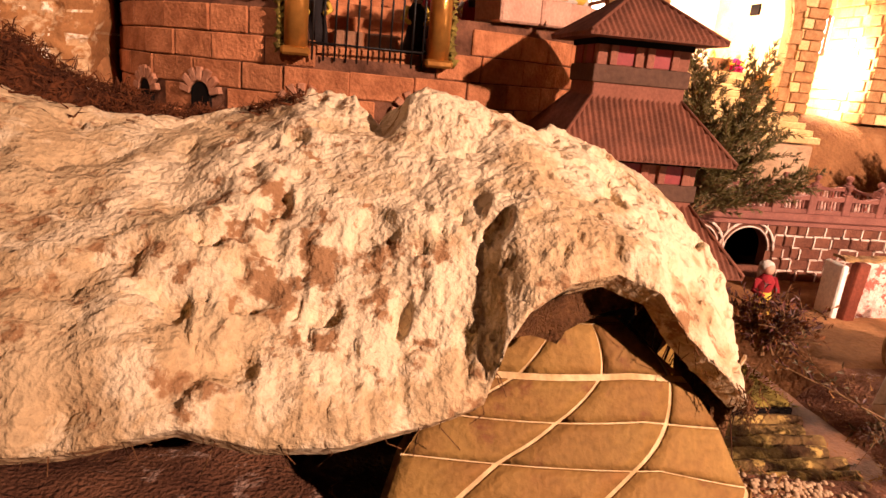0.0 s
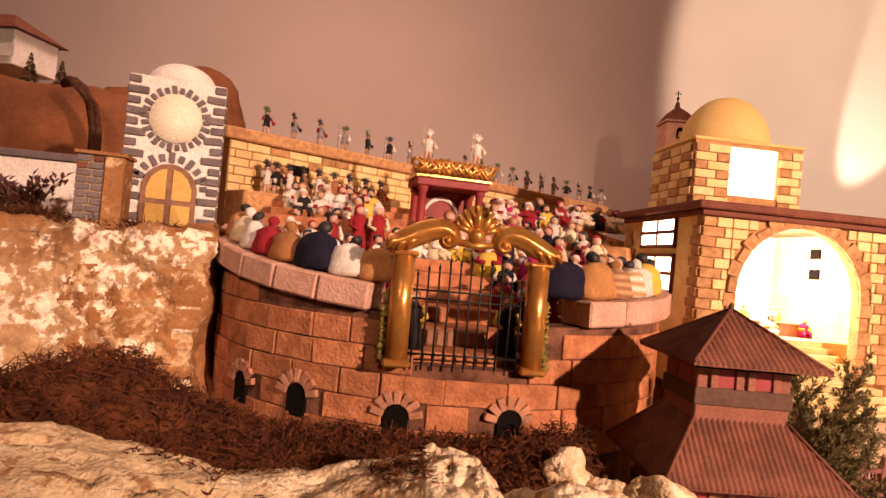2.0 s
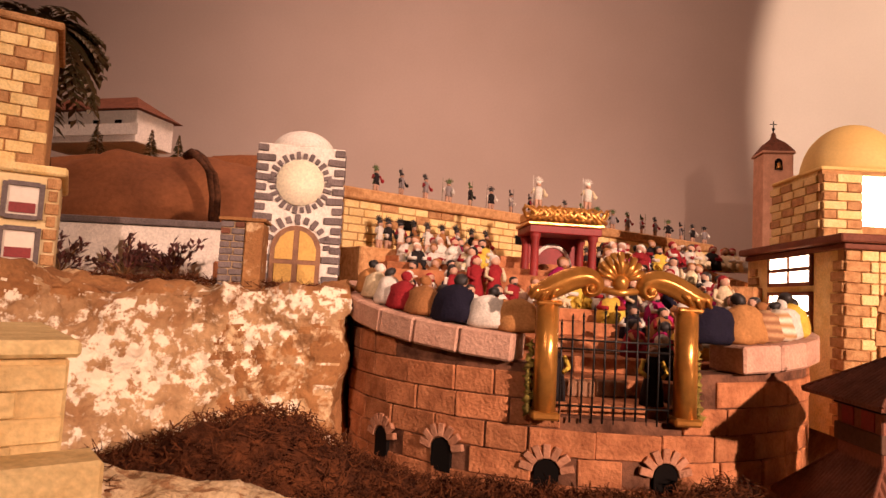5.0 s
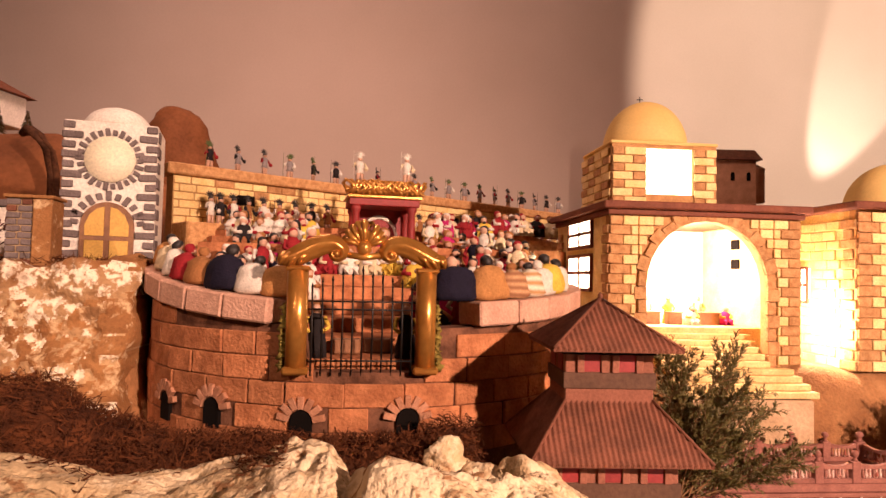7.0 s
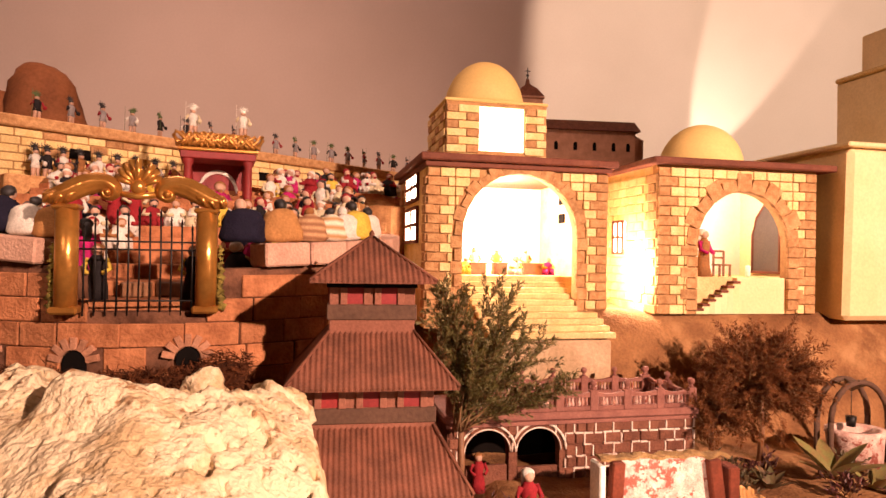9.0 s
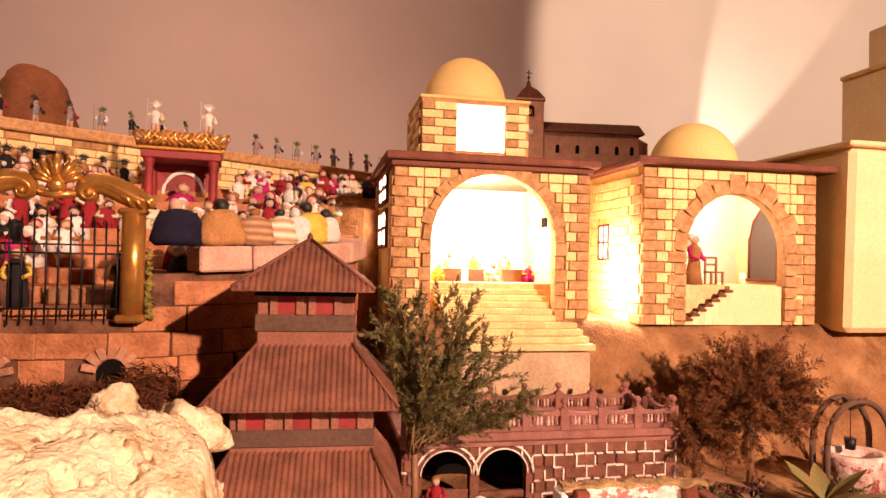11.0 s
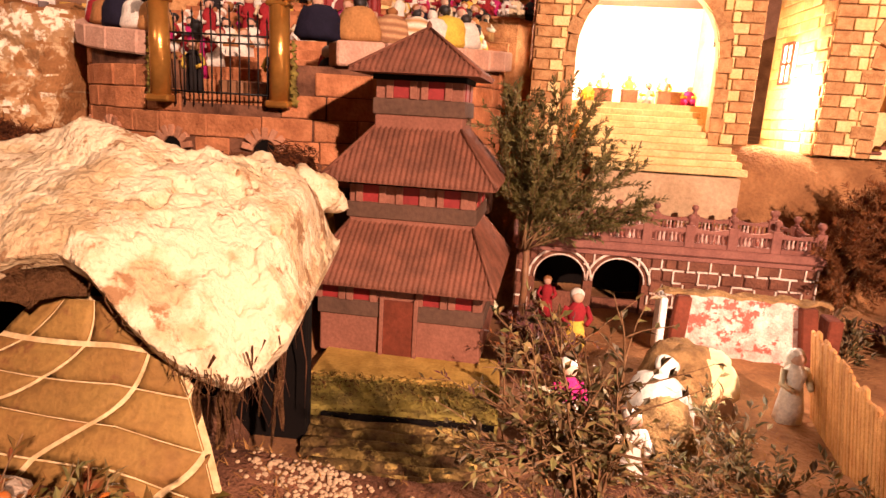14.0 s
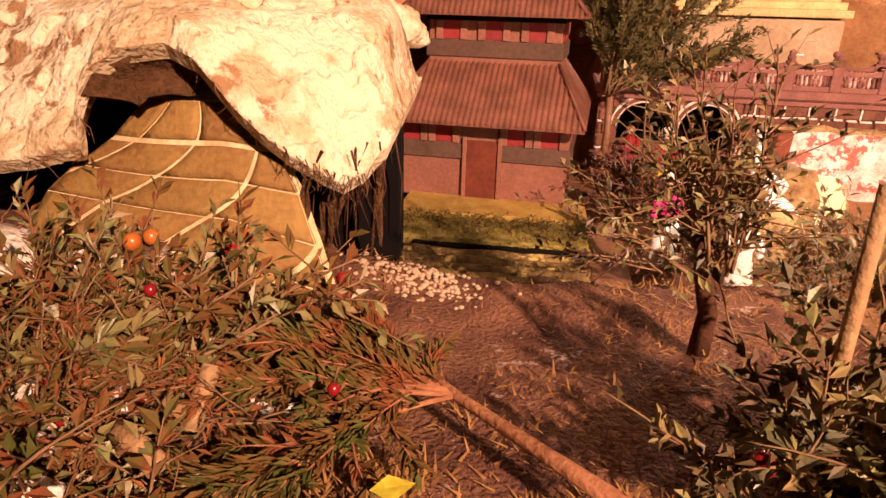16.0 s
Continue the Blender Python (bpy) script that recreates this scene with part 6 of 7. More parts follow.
def figure_mesh(kind, robe, second, hair, seed):
    key = (kind, robe, second, hair, seed)
    if key in FIGURES:
        return FIGURES[key]
    rng = random.Random(seed)
    bm = bmesh.new()
    h = 0.085
    if kind == "seated_back":
        lathe(bm, [(0.025, 0), (0.030, 0.006), (0.029, 0.016), (0.026, 0.028), (0.022, 0.038), (0.014, 0.045), (0.006, 0.048)], 20, Matrix.Diagonal((1.12, 0.78, 1, 1)))
        for s in (-1, 1):
            tube(bm, [(s * 0.016, 0, 0.040), (s * 0.025, 0.006, 0.024), (s * 0.016, 0.018, 0.016)], 0.0075, 0.005, 7)
        hx, hy = rng.uniform(-0.007, 0.007), rng.uniform(0.003, 0.012)
        ball(bm, 0.0090, Matrix.Translation((hx, hy + 0.001, 0.051)), 1, 10, 8)
        if hair != "none":
            ball(bm, 0.0100, Matrix.Translation((hx, hy - 0.001, 0.0530)) @ Matrix.Diagonal((1, 1, 0.92, 1)), 2, 10, 8)
    elif kind == "seated_front":
        lathe(bm, [(0.024, 0), (0.024, 0.012), (0.020, 0.028), (0.015, 0.038), (0.007, 0.044)], 14, Matrix.Diagonal((1.05, 0.85, 1, 1)))
        tube(bm, [(-0.008, -0.008, 0.016), (-0.010, -0.026, 0.014), (-0.010, -0.028, 0.0)], 0.007, 0.006, 6)
        tube(bm, [(0.008, -0.008, 0.016), (0.010, -0.026, 0.014), (0.010, -0.028, 0.0)], 0.007, 0.006, 6)
        for s in (-1, 1):
            tube(bm, [(s * 0.013, 0, 0.036), (s * 0.020, -0.010, 0.026), (s * 0.008, -0.020, 0.026)], 0.0052, 0.004, 6, 3)
        hx, hy = rng.uniform(-0.004, 0.004), rng.uniform(-0.007, 0.001)
        ball(bm, 0.0088, Matrix.Translation((hx, hy, 0.050)), 1, 10, 8)
        if hair != "none":
            ball(bm, 0.0100, Matrix.Translation((hx, hy + 0.0035, 0.0525)) @ Matrix.Diagonal((1, 1, 0.95, 1)), 2, 10, 8)
            ball(bm, 0.0050, Matrix.Translation((hx, hy - 0.0055, 0.0445)) @ Matrix.Diagonal((1, 0.7, 1, 1)), 2, 7, 5)
    elif kind == "soldier":
        for s in (-1, 1):
            tube(bm, [(s * 0.006, 0, 0.0), (s * 0.005, 0, 0.030)], 0.0045, 0.0055, 6, 1)
        lathe(bm, [(0.013, 0.024), (0.010, 0.036), (0.0125, 0.052), (0.006, 0.060)], 9, Matrix.Diagonal((1, 0.75, 1, 1)))
        tube(bm, [(-0.012, 0, 0.054), (-0.020, -0.004, 0.042), (-0.018, -0.012, 0.048)], 0.0038, 0.003, 5, 3)
        tube(bm, [(0.012, 0, 0.054), (0.019, -0.003, 0.040), (0.016, -0.010, 0.034)], 0.0038, 0.003, 5, 3)
        ball(bm, 0.0075, Matrix.Translation((0, -0.001, 0.066)), 1, 8, 6)
        ball(bm, 0.0085, Matrix.Translation((0, 0, 0.0685)) @ Matrix.Diagonal((1, 1, 0.8, 1)), 2, 8, 6)
        for k in range(7):
            a = radians(-75 + 25 * k)
            tube(bm, [(0, 0.003, 0.072), (0.009 * math.sin(a), 0.006, 0.074 + 0.010 * math.cos(a)), (0.016 * math.sin(a), 0.004, 0.073 + 0.016 * math.cos(a))], 0.0022, 0.0012, 5, 2)
        tube(bm, [(-0.019, -0.012, 0.0), (-0.019, -0.012, 0.088)], 0.0009, 0.0006, 4, 2)
        lathe(bm, [(0.0065, -0.001), (0.006, 0.002), (0.001, 0.003)], 10, pose(0.018, -0.012, 0.036, 90), 3)
    elif kind in ("standing", "skirt"):
        lathe(bm, [(0.018, 0), (0.016, 0.02), (0.012, 0.048), (0.0145, 0.062), (0.006, 0.073)], 11, Matrix.Diagonal((1, 0.8, 1, 1)))
        for s in (-1, 1):
            tube(bm, [(s * 0.013, 0, 0.066), (s * 0.021, -0.003, 0.050), (s * 0.012, -0.014, 0.044)], 0.0048, 0.0036, 6, 3)
        ball(bm, 0.0084, Matrix.Translation((0, -0.001, 0.080)), 1, 10, 8)
        if hair != "none":
            ball(bm, 0.0095, Matrix.Translation((0, 0.0025, 0.0825)) @ Matrix.Diagonal((1, 1, 0.95, 1)), 2, 10, 8)
            tube(bm, [(0, 0.006, 0.083), (0, 0.009, 0.070), (0, 0.008, 0.058)], 0.0075, 0.0060, 7, 2)
    if kind == "skirt":
        for f in bm.faces:
            c = f.calc_center_median()
            if f.material_index == 0 and c.z > 0.040:
                f.material_index = 3
    # folds and uneven modelling of the clay
    for v in bm.verts:
        a = math.atan2(v.co.y, v.co.x)
        low = max(0.0, 1 - v.co.z / 0.055)
        fold = 0.0016 * math.sin(7 * a + 5 * seed + 60 * v.co.z) * low
        lump = Vector((noise.noise(v.co * 55 + Vector((seed * 3.1, 0, 0))), noise.noise(v.co * 55 + Vector((0, seed * 2.3 + 5, 0))), 0.5 * noise.noise(v.co * 55 + Vector((0, 9, seed)))))
        v.co += Vector((math.cos(a), math.sin(a), 0)) * fold + lump * (0.0050 if kind == "seated_back" else 0.0026)
    me = bpy.data.meshes.new("clay_figure")
    for f in bm.faces:
        f.smooth = True
    bm.to_mesh(me)
    bm.free()
    for m in (CLOTH[robe], SKIN, HAIR if hair == "dark" else CLOTH.get(hair, HAIR), CLOTH[second]):
        me.materials.append(m)
    FIGURES[key] = me
    return me


def figure(name, label, m, kind, robe, second="white", hair="dark", seed=0, group="", size=1.0):
    ob = new(name, figure_mesh(kind, robe, second, hair, seed))
    ob.matrix_basis = m @ Matrix.Diagonal((size, size, size, 1))
    return tagged(ob, label, "figurine", group)


def rim(a_deg, inset=0.0, lift=0.0):
    a = radians(a_deg)
    y = DC[1] + (DR - inset) * math.sin(a)
    return Matrix.Translation((DC[0] + (DR - inset) * math.cos(a), y, drum_top(DC[1] + DR * math.sin(a), DC[0] + math.cos(a)) + 0.041 + lift)) @ Matrix.Rotation(a + math.pi / 2, 4, "Z")


# spectators sitting on the rim, seen from behind
for a, robe, hair in ((199, "tan", "dark"), (206, "cream", "white"), (214, "white", "dark"), (220.5, "red", "red"), (227.5, "brown", "brown"), (236.5, "navy", "dark"), (244.5, "white", "dark"), (251, "tan", "none"),
                      (290.5, "navy", "none"), (299.5, "tan", "dark"), (307.5, "banded", "brown"), (314.5, "striped", "dark"), (320, "white", "white"), (325, "yellow", "dark"), (333, "white", "dark")):
    figure("seated_figure", f"seated clay figure in {robe} robe on the terrace rim", rim(a, 0.020), "seated_back", robe, "white", hair, int(a) % 7, "spectators on the rim", 0.98 if a not in (236.5, 290.5, 299.5, 325) else 1.15)

# crowd on the steps
rng = random.Random(21)
robes = ["white", "cream", "red", "brown", "navy", "yellow", "magenta", "white", "yellow", "white", "cream", "magenta", "white", "black", "red", "white"]
spots = []
for k in range(8):
    y = 1.16 + 0.085 * k
    z = 1.115 + 0.026 * k
    half = math.sqrt(max((DR - 0.075) ** 2 - (min(y + 0.03, DC[1]) - DC[1]) ** 2, 0.0))
    n = int(2 * half / 0.046)
    for i in range(n):
        x = DC[0] - half + 2 * half * (i + 0.5) / max(n, 1) + rng.uniform(-0.008, 0.008)
        if k < 5 and abs(x + 0.335) < 0.100:
            continue
        if k >= 6 and abs(x + 0.33) < 0.14:
            continue
        spots.append((x, y + 0.035 + rng.uniform(-0.012, 0.012), z))
for x, y, z in spots:
    robe = rng.choice(robes)
    back = y < 1.42 and rng.random() < 0.6
    figure("crowd_figure", f"seated clay figure in {robe} robe among the crowd", Matrix.Translation((x, y, z)) @ Matrix.Rotation(radians(0 if not back else 180) + radians(rng.uniform(-45, 45)), 4, "Z"), "seated_front" if rng.random() < 0.75 else "standing", robe, rng.choice(("white", "cream", "red", "brown")), rng.choice(("dark", "dark", "dark", "brown", "white", "red")), rng.randrange(4), "crowd on the terrace", rng.uniform(1.0, 1.22))
# more of the crowd on the bank beside the hall
for k in range(16):
    x, y = rng.uniform(-0.03, 0.045), 1.44 + 0.026 * k
    z = max(ground_z(x, y), 1.115 + 0.026 * min(int((y - 1.13) / 0.085), 7))
    figure("crowd_figure", "seated clay figure on the bank beside the hall", pose(x, y, z - 0.002, 0, 0, rng.uniform(-60, 20)), "seated_front", rng.choice(robes), rng.choice(("white", "red")), rng.choice(("dark", "dark", "brown", "white")), rng.randrange(4), "crowd on the terrace", rng.uniform(1.05, 1.2))
# two guards and stools just behind the gate
for x in (-0.405, -0.265):
    figure("gate_guard", "clay guard in dark clothes behind the gate", pose(x, 1.150, 1.115, 0, 0, 0), "standing", "black", "yellow", "brown", 0, "gate guards", 0.95)
for x, y in ((-0.36, 1.20), (-0.31, 1.22)):
    tagged(part("bench", new_box(x - 0.022, x + 0.022, y - 0.012, y + 0.012, 1.1155, 1.140, 0.002), WOODBROWN, None), "small brown bench behind the gate", "bench")

# figures under the canopy and above it
figure("enthroned_figure", "clay figure in magenta robe under the red canopy", pose(-0.306, 1.735, 1.277, 0, 0, 8), "seated_front", "magenta", "magenta", "brown", 0, "", 1.45)
for x in (-0.368, -0.250):
    figure("rooftop_statue", "pale clay soldier standing on the gilded canopy", pose(x, 1.735, 1.479, 0, 0, 10), "soldier", "white", "cream", "white", 0, "statues on the canopy", 0.88)

# soldiers on the parapet and along the wall
for k in range(20):
    t = 0.04 + 0.94 * k / 19
    p = WA.lerp(WB, t)
    if 0.40 < t < 0.47:
        continue
    figure("parapet_soldier", "small dark clay soldier with feathered helmet on the parapet", pose(p.x + 0.02, p.y + 0.03, 1.531, 0, 0, WANG + rng.uniform(-50, 50)), "soldier", rng.choice(("black", "black", "grey")), rng.choice(("white", "black", "red")), rng.choice(("dark", "green")), 0, "soldiers on the parapet", 0.86)
for k in range(26):
    t = 0.05 + 0.90 * (k / 25) ** 1.25
    p = WA.lerp(WB, t) + Vector((0.035, -0.055, 0))
    if abs(p.x + 0.33) < 0.14:
        continue
    z = 1.37 if p.y < 2.3 else 1.36
    figure("wall_soldier", "clay soldier in white standing before the stone wall", pose(p.x, p.y, z, 0, 0, WANG + rng.uniform(-30, 30)), "soldier", rng.choice(("white", "brown", "black")), rng.choice(("red", "white", "black")), "dark", 0, "soldiers at the wall", 1.0)
ledge = thing("wall_ledge", "brown stone ledge under the soldiers at the wall", "ledge", pose(WA.x, WA.y, 1.0, 0, 0, WANG))
part("ledge_body", new_box(0, WLEN, -0.11, -0.006, 0.0, 0.37, 0.003), QUOIN, ledge)
tier = thing("rear_tier", "brown stepped tier at the back of the terrace", "tier", kind="structure")
for k in range(4):
    bm = bmesh.new()
    prism(bm, [(-0.74 + 0.02 * k, 1.68 + 0.045 * k), (0.12, 1.68 + 0.09 * k), (0.42, 2.0 + 0.16 * k), (0.40, 2.72), (-0.78, 1.87)], 0, 1, m=Matrix(((1, 0, 0, 0), (0, 0, 1, 0), (0, 1, 0, 0), (0, 0, 0, 1))))
    for v in bm.verts:
        v.co.z = 0.95 if v.co.z < 0.5 else 1.315 + 0.018 * k
    bmesh.ops.recalc_face_normals(bm, faces=bm.faces[:])
    part("tread", bm, BRICK, tier)
for k in range(64):
    t = rng.uniform(0.02, 0.98)
    x = -0.70 + 1.0 * t
    y = 1.74 + 0.50 * max(t - 0.35, 0) + rng.uniform(0, 0.06)
    if abs(x + 0.33) < 0.15:
        continue
    figure("crowd_figure", "seated clay figure on the rear tier", pose(x, y, 1.316 + 0.018 * int(max(0, min(3, (y - 1.70) / 0.07))), 0, 0, rng.uniform(-40, 40)), "seated_front", rng.choice(robes), rng.choice(("white", "red")), rng.choice(("dark", "brown", "red", "white")), rng.randrange(4), "crowd on the terrace", 1.10)
board = thing("framed_board", "small white framed board on a pole among the crowd", "sign", pose(-0.558, 2.36, 1.388))
part("pole", new_box(-0.003, 0.003, -0.003, 0.003, -0.42, 0.13), IRON, board)
part("frame", new_box(-0.017, 0.017, -0.005, -0.003, 0.125, 0.178, 0.001), WHITEPAINT, board)
part("picture", new_box(-0.010, 0.010, -0.0065, -0.005, 0.134, 0.168), BLACK, board)

# inside the hall
for x, w in ((0.315, 0.038), (0.372, 0.030), (0.455, 0.046)):
    desk = thing("desk", "small brown wooden desk in the lit hall", "desk", pose(x, 1.560, 1.1475), "hall desks")
    part("desk_top", new_box(-w / 2 - 0.003, w / 2 + 0.003, -0.015, 0.015, 0.026, 0.029, 0.0006), WOODBROWN, desk)
    part("front_panel", new_box(-w / 2, w / 2, -0.012, -0.009, 0.0, 0.026), WOODBROWN, desk)
    for s in (-1, 1):
        part("side_panel", new_box(s * w / 2 - 0.0015, s * w / 2 + 0.0015, -0.009, 0.012, 0.0, 0.026), WOODBROWN, desk)
for x, y, robe, kd in ((0.318, 1.595, "white", "standing"), (0.375, 1.595, "yellow", "standing"), (0.405, 1.54, "white", "seated_front"), (0.452, 1.60, "cream", "standing"), (0.494, 1.555, "magenta", "seated_front"), (0.285, 1.56, "yellow", "seated_front")):
    figure("hall_figure", f"clay figure in {robe} robe in the lit hall", pose(x, y, 1.1475), kd, robe, "yellow", "dark" if robe == "white" else "none", 0, "figures in the hall", 0.72)
figure("carpenter_figure", "clay carpenter in red shirt at the workshop entrance", pose(0.838, 1.425, 1.1525, 0, 0, 30), "standing", "brown", "magenta", "white", 1, "", 1.25)
candle = bmesh.new()
lathe(candle, [(0.006, 0), (0.006, 0.026), (0.001, 0.028)], 10)
tagged(part("candle", candle, WHITEPAINT, None, m=pose(0.978, 1.45, 1.1525)), "white candle on the workshop floor", "candle")


# ---- stall and hut by the arcade ----
def market_stall():
    ob = thing("market_stall", "market stall with thatched top, red posts and pink stucco wall", "stall", pose(0.462, 0.955, 0.782, 0, 0, -4))
    bm = new_box(-0.084, 0.070, 0.0, 0.012, 0, 0.106, 0.002)
    part("stucco_wall", bm, BONE, ob, "flaking pink and white stucco")
    bm = bmesh.new()
    bmesh.ops.create_grid(bm, x_segments=30, y_segments=8, size=1.0, matrix=Matrix.Translation((-0.008, 0.010, 0.110)) @ Matrix.Diagonal((0.106, 0.011, 1, 1)))
    for v in bm.verts:
        v.co.z += 0.005 * noise.noise(v.co * 55) - 0.06 * abs(v.co.y - 0.010)
        v.co.y += 0.010 * noise.noise(v.co * 40 + Vector((3, 0, 0)))
    bmesh.ops.solidify(bm, geom=bm.faces[:], thickness=0.004)
    part("thatch_top", bm, THATCH, ob)
    for x, lean in ((-0.094, 3), (0.080, -8)):
        part("post", new_box(-0.010, 0.010, -0.014, 0.002, 0, 0.106, 0.002), DARKDOOR, ob, m=pose(x, 0, 0, 0, lean, 0))
    part("side_cloth", new_box(-0.118, -0.108, -0.010, 0.03, 0.02, 0.10, 0.002), WHITEPAINT, ob)
    part("side_cloth", new_box(0.094, 0.112, -0.006, 0.03, 0, 0.09, 0.002), DARKDOOR, ob)
    return ob


market_stall()


def straw_hut():
    ob = thing("straw_hut", "rounded yellow clay hut with straw thatch mantle", "hut", pose(0.352, 0.80, 0.785, 0, 0, 12) @ Matrix.Scale(0.80, 4))
    for name, w, d, h, mt, x in (("wall", 0.050, 0.040, 0.098, YELLOWPLASTER, 0.012), ("thatch", 0.052, 0.046, 0.112, THATCH, -0.024)):
        bm = bmesh.new()
        ball(bm, 1.0, Matrix.Translation((x, 0, h * 0.5)) @ Matrix.Diagonal((w, d, h * 0.62, 1)), 0, 28, 20)
        for v in bm.verts:
            v.co.z = min(max(v.co.z, 0.0), h - 0.10 * abs(v.co.x - x))
        bm.normal_update()
        rocky(bm, 0.006, 45, 3 if name == "wall" else 9)
        part(name, bm, mt, ob)
    part("doorway", prism(bmesh.new(), arch_outline(-0.010, 0.014, 0.004, 0.040, 0.052), -0.0445, -0.034, m=Matrix.Translation((0.022, 0, 0))), WOODBROWN, ob, "small brown doorway")
    return ob


straw_hut()


def clay_mound():
    ob = thing("clay_mound", "brown cork mound in front of the straw hut", "mound", pose(0.292, 0.675, 0.79))
    bm = bmesh.new()
    ball(bm, 1.0, Matrix.Translation((0, 0, 0.02)) @ Matrix.Diagonal((0.030, 0.035, 0.045, 1)), 0, 26, 18)
    bm.normal_update()
    rocky(bm, 0.010, 38, 5)
    part("cork", bm, THATCH, ob)


clay_mound()


figure("white_figure", "white robed clay figure beside the hut", pose(0.251, 0.62, 0.800, 0, 0, 20), "standing", "white", "white", "white", 2, "", 0.80)
figure("kneeling_figure", "white cloaked clay figure kneeling by the straw hut", pose(0.300, 0.735, 0.80, 0, 0, -60), "seated_back", "white", "white", "white", 1, "", 1.25)
figure("white_figure", "white robed clay figure near the stall", pose(0.452, 0.79, 0.80, 0, 0, 20), "standing", "white", "cream", "white", 2, "", 0.9)
figure("water_carrier", "clay figure in red blouse and yellow skirt by the arcade", pose(0.236, 0.965, 0.79, 0, 0, 10), "skirt", "yellow", "red", "white", 3, "", 1.0)
figure("arch_figure", "clay figure in red under the arcade arch", pose(0.205, 1.126, 0.79), "standing", "red", "red", "brown", 3, "", 0.72)
figure("pink_figure", "clay figure in pink robe among the shrubs", pose(0.203, 0.70, 0.795, 0, 0, 30), "skirt", "white", "magenta", "white", 3, "", 0.95)


def plank_fence():
    ob = thing("reed_fence", "leaning fence of warm split reeds", "fence", pose(0.486, 0.800, 0.785, 0, 0, -101))
    rng = random.Random(4)
    for k in range(34):
        part("reed", new_box(-0.0049, 0.0049, -0.002, 0.002, -0.01, 0.118 + rng.uniform(-0.005, 0.005), 0.0012), REED, ob, m=pose(0.0096 * k, 0, 0, 8, rng.uniform(-1.2, 1.2), rng.uniform(-4, 4)))
    part("rail", new_box(0.0, 0.325, 0.0, 0.004, 0.05, 0.056), WOODBROWN, ob)
    return ob


plank_fence()


def well_house():
    ob = thing("garden_well", "pale stone well under a dark round iron arch", "well", pose(0.965, 1.12, 0.80))
    bm = bmesh.new()
    lathe(bm, [(0.052, 0), (0.055, 0.055), (0.058, 0.060), (0.058, 0.068), (0.042, 0.068), (0.040, 0.05)], 22, Matrix.Diagonal((1, 0.8, 1, 1)))
    part("basin", bm, BONE, ob)
    for r, y in ((0.066, -0.01), (0.060, 0.03)):
        bm = bmesh.new()
        tube(bm, [(r * math.cos(t), y, 0.085 + 0.075 * math.sin(t)) for t in [math.pi * k / 16 for k in range(17)]], 0.0055, 0.0055, 7)
        for s in (-1, 1):
            tube(bm, [(s * r, y, 0), (s * r, y, 0.086)], 0.0055, 0.0055, 7)
        part("arch", bm, PAGBAND, ob)
    bm = bmesh.new()
    tube(bm, [(0, 0.01, 0.155), (0, 0.01, 0.09)], 0.001, 0.001, 4)
    lathe(bm, [(0.008, 0.07), (0.010, 0.09), (0.009, 0.09)], 10, Matrix.Translation((0, 0.01, 0)))
    part("bucket", bm, IRON, ob)
    return ob


well_house()


# ---- plants ----
def moss_bank():
    """Dry moss heaped along the foot of the terrace and cliff."""
    ob = thing("dry_moss_bank", "brown dry moss heaped along the terrace foot", "moss", kind="stuff")
    rng = random.Random(31)
    verts, faces = [], []

    def top(x, y):
        z = 0.985 + 0.035 * math.exp(-((y - 1.02) / 0.10) ** 2)
        z += 0.085 * math.exp(-((x + 0.80) / 0.14) ** 2 - ((y - 1.06) / 0.09) ** 2)
        z += 0.030 * math.exp(-((x + 0.20) / 0.04) ** 2 - ((y - 1.045) / 0.03) ** 2)
        z += 0.018 * noise.noise((x * 22, y * 22, 1))
        return z
    bm = bmesh.new()
    nx, ny = 110, 24
    g = [[bm.verts.new((-1.05 + 0.88 * i / nx, 0.90 + 0.24 * j / ny, top(-1.05 + 0.88 * i / nx, 0.90 + 0.24 * j / ny) - 0.012)) for i in range(nx + 1)] for j in range(ny + 1)]
    for j in range(ny):
        for i in range(nx):
            bm.faces.new((g[j][i], g[j][i + 1], g[j + 1][i + 1], g[j + 1][i])).smooth = True
    part("moss_body", bm, MOSS, ob)
    for k in range(15000):
        x, y = rng.uniform(-1.02, -0.04), rng.uniform(0.91, 1.13)
        if (x - DC[0]) ** 2 + (y - DC[1]) ** 2 < (DR + 0.006) ** 2:
            continue
        if x > -0.165:
            continue
        p = Vector((x, y, top(x, y) - 0.012 + rng.uniform(0, 0.014)))
        d = Vector((rng.gauss(0, 1), rng.gauss(0, 1) - 0.2, rng.uniform(-0.1, 1.0))).normalized()
        ln = rng.uniform(0.006, 0.020)
        s = d.cross(Vector((rng.gauss(0, 1), rng.gauss(0, 1), rng.gauss(0, 1)))).normalized() * rng.uniform(0.0005, 0.0011)
        bend = Vector((rng.gauss(0, 0.3), rng.gauss(0, 0.3), rng.gauss(0, 0.3))) * ln
        i = len(verts)
        verts += [p - s, p + s, p + d * ln * 0.5 + bend + s * 0.8, p + d * ln * 0.5 + bend - s * 0.8, p + d * ln]
        faces += [(i, i + 1, i + 2, i + 3), (i + 3, i + 2, i + 4)]
    me = bpy.data.meshes.new("moss_strands")
    me.from_pydata(verts, [], faces)
    me.materials.append(MOSS)
    o = new("moss_strands", me)
    o.parent = ob
    tagged(o, kind="stuff")


moss_bank()


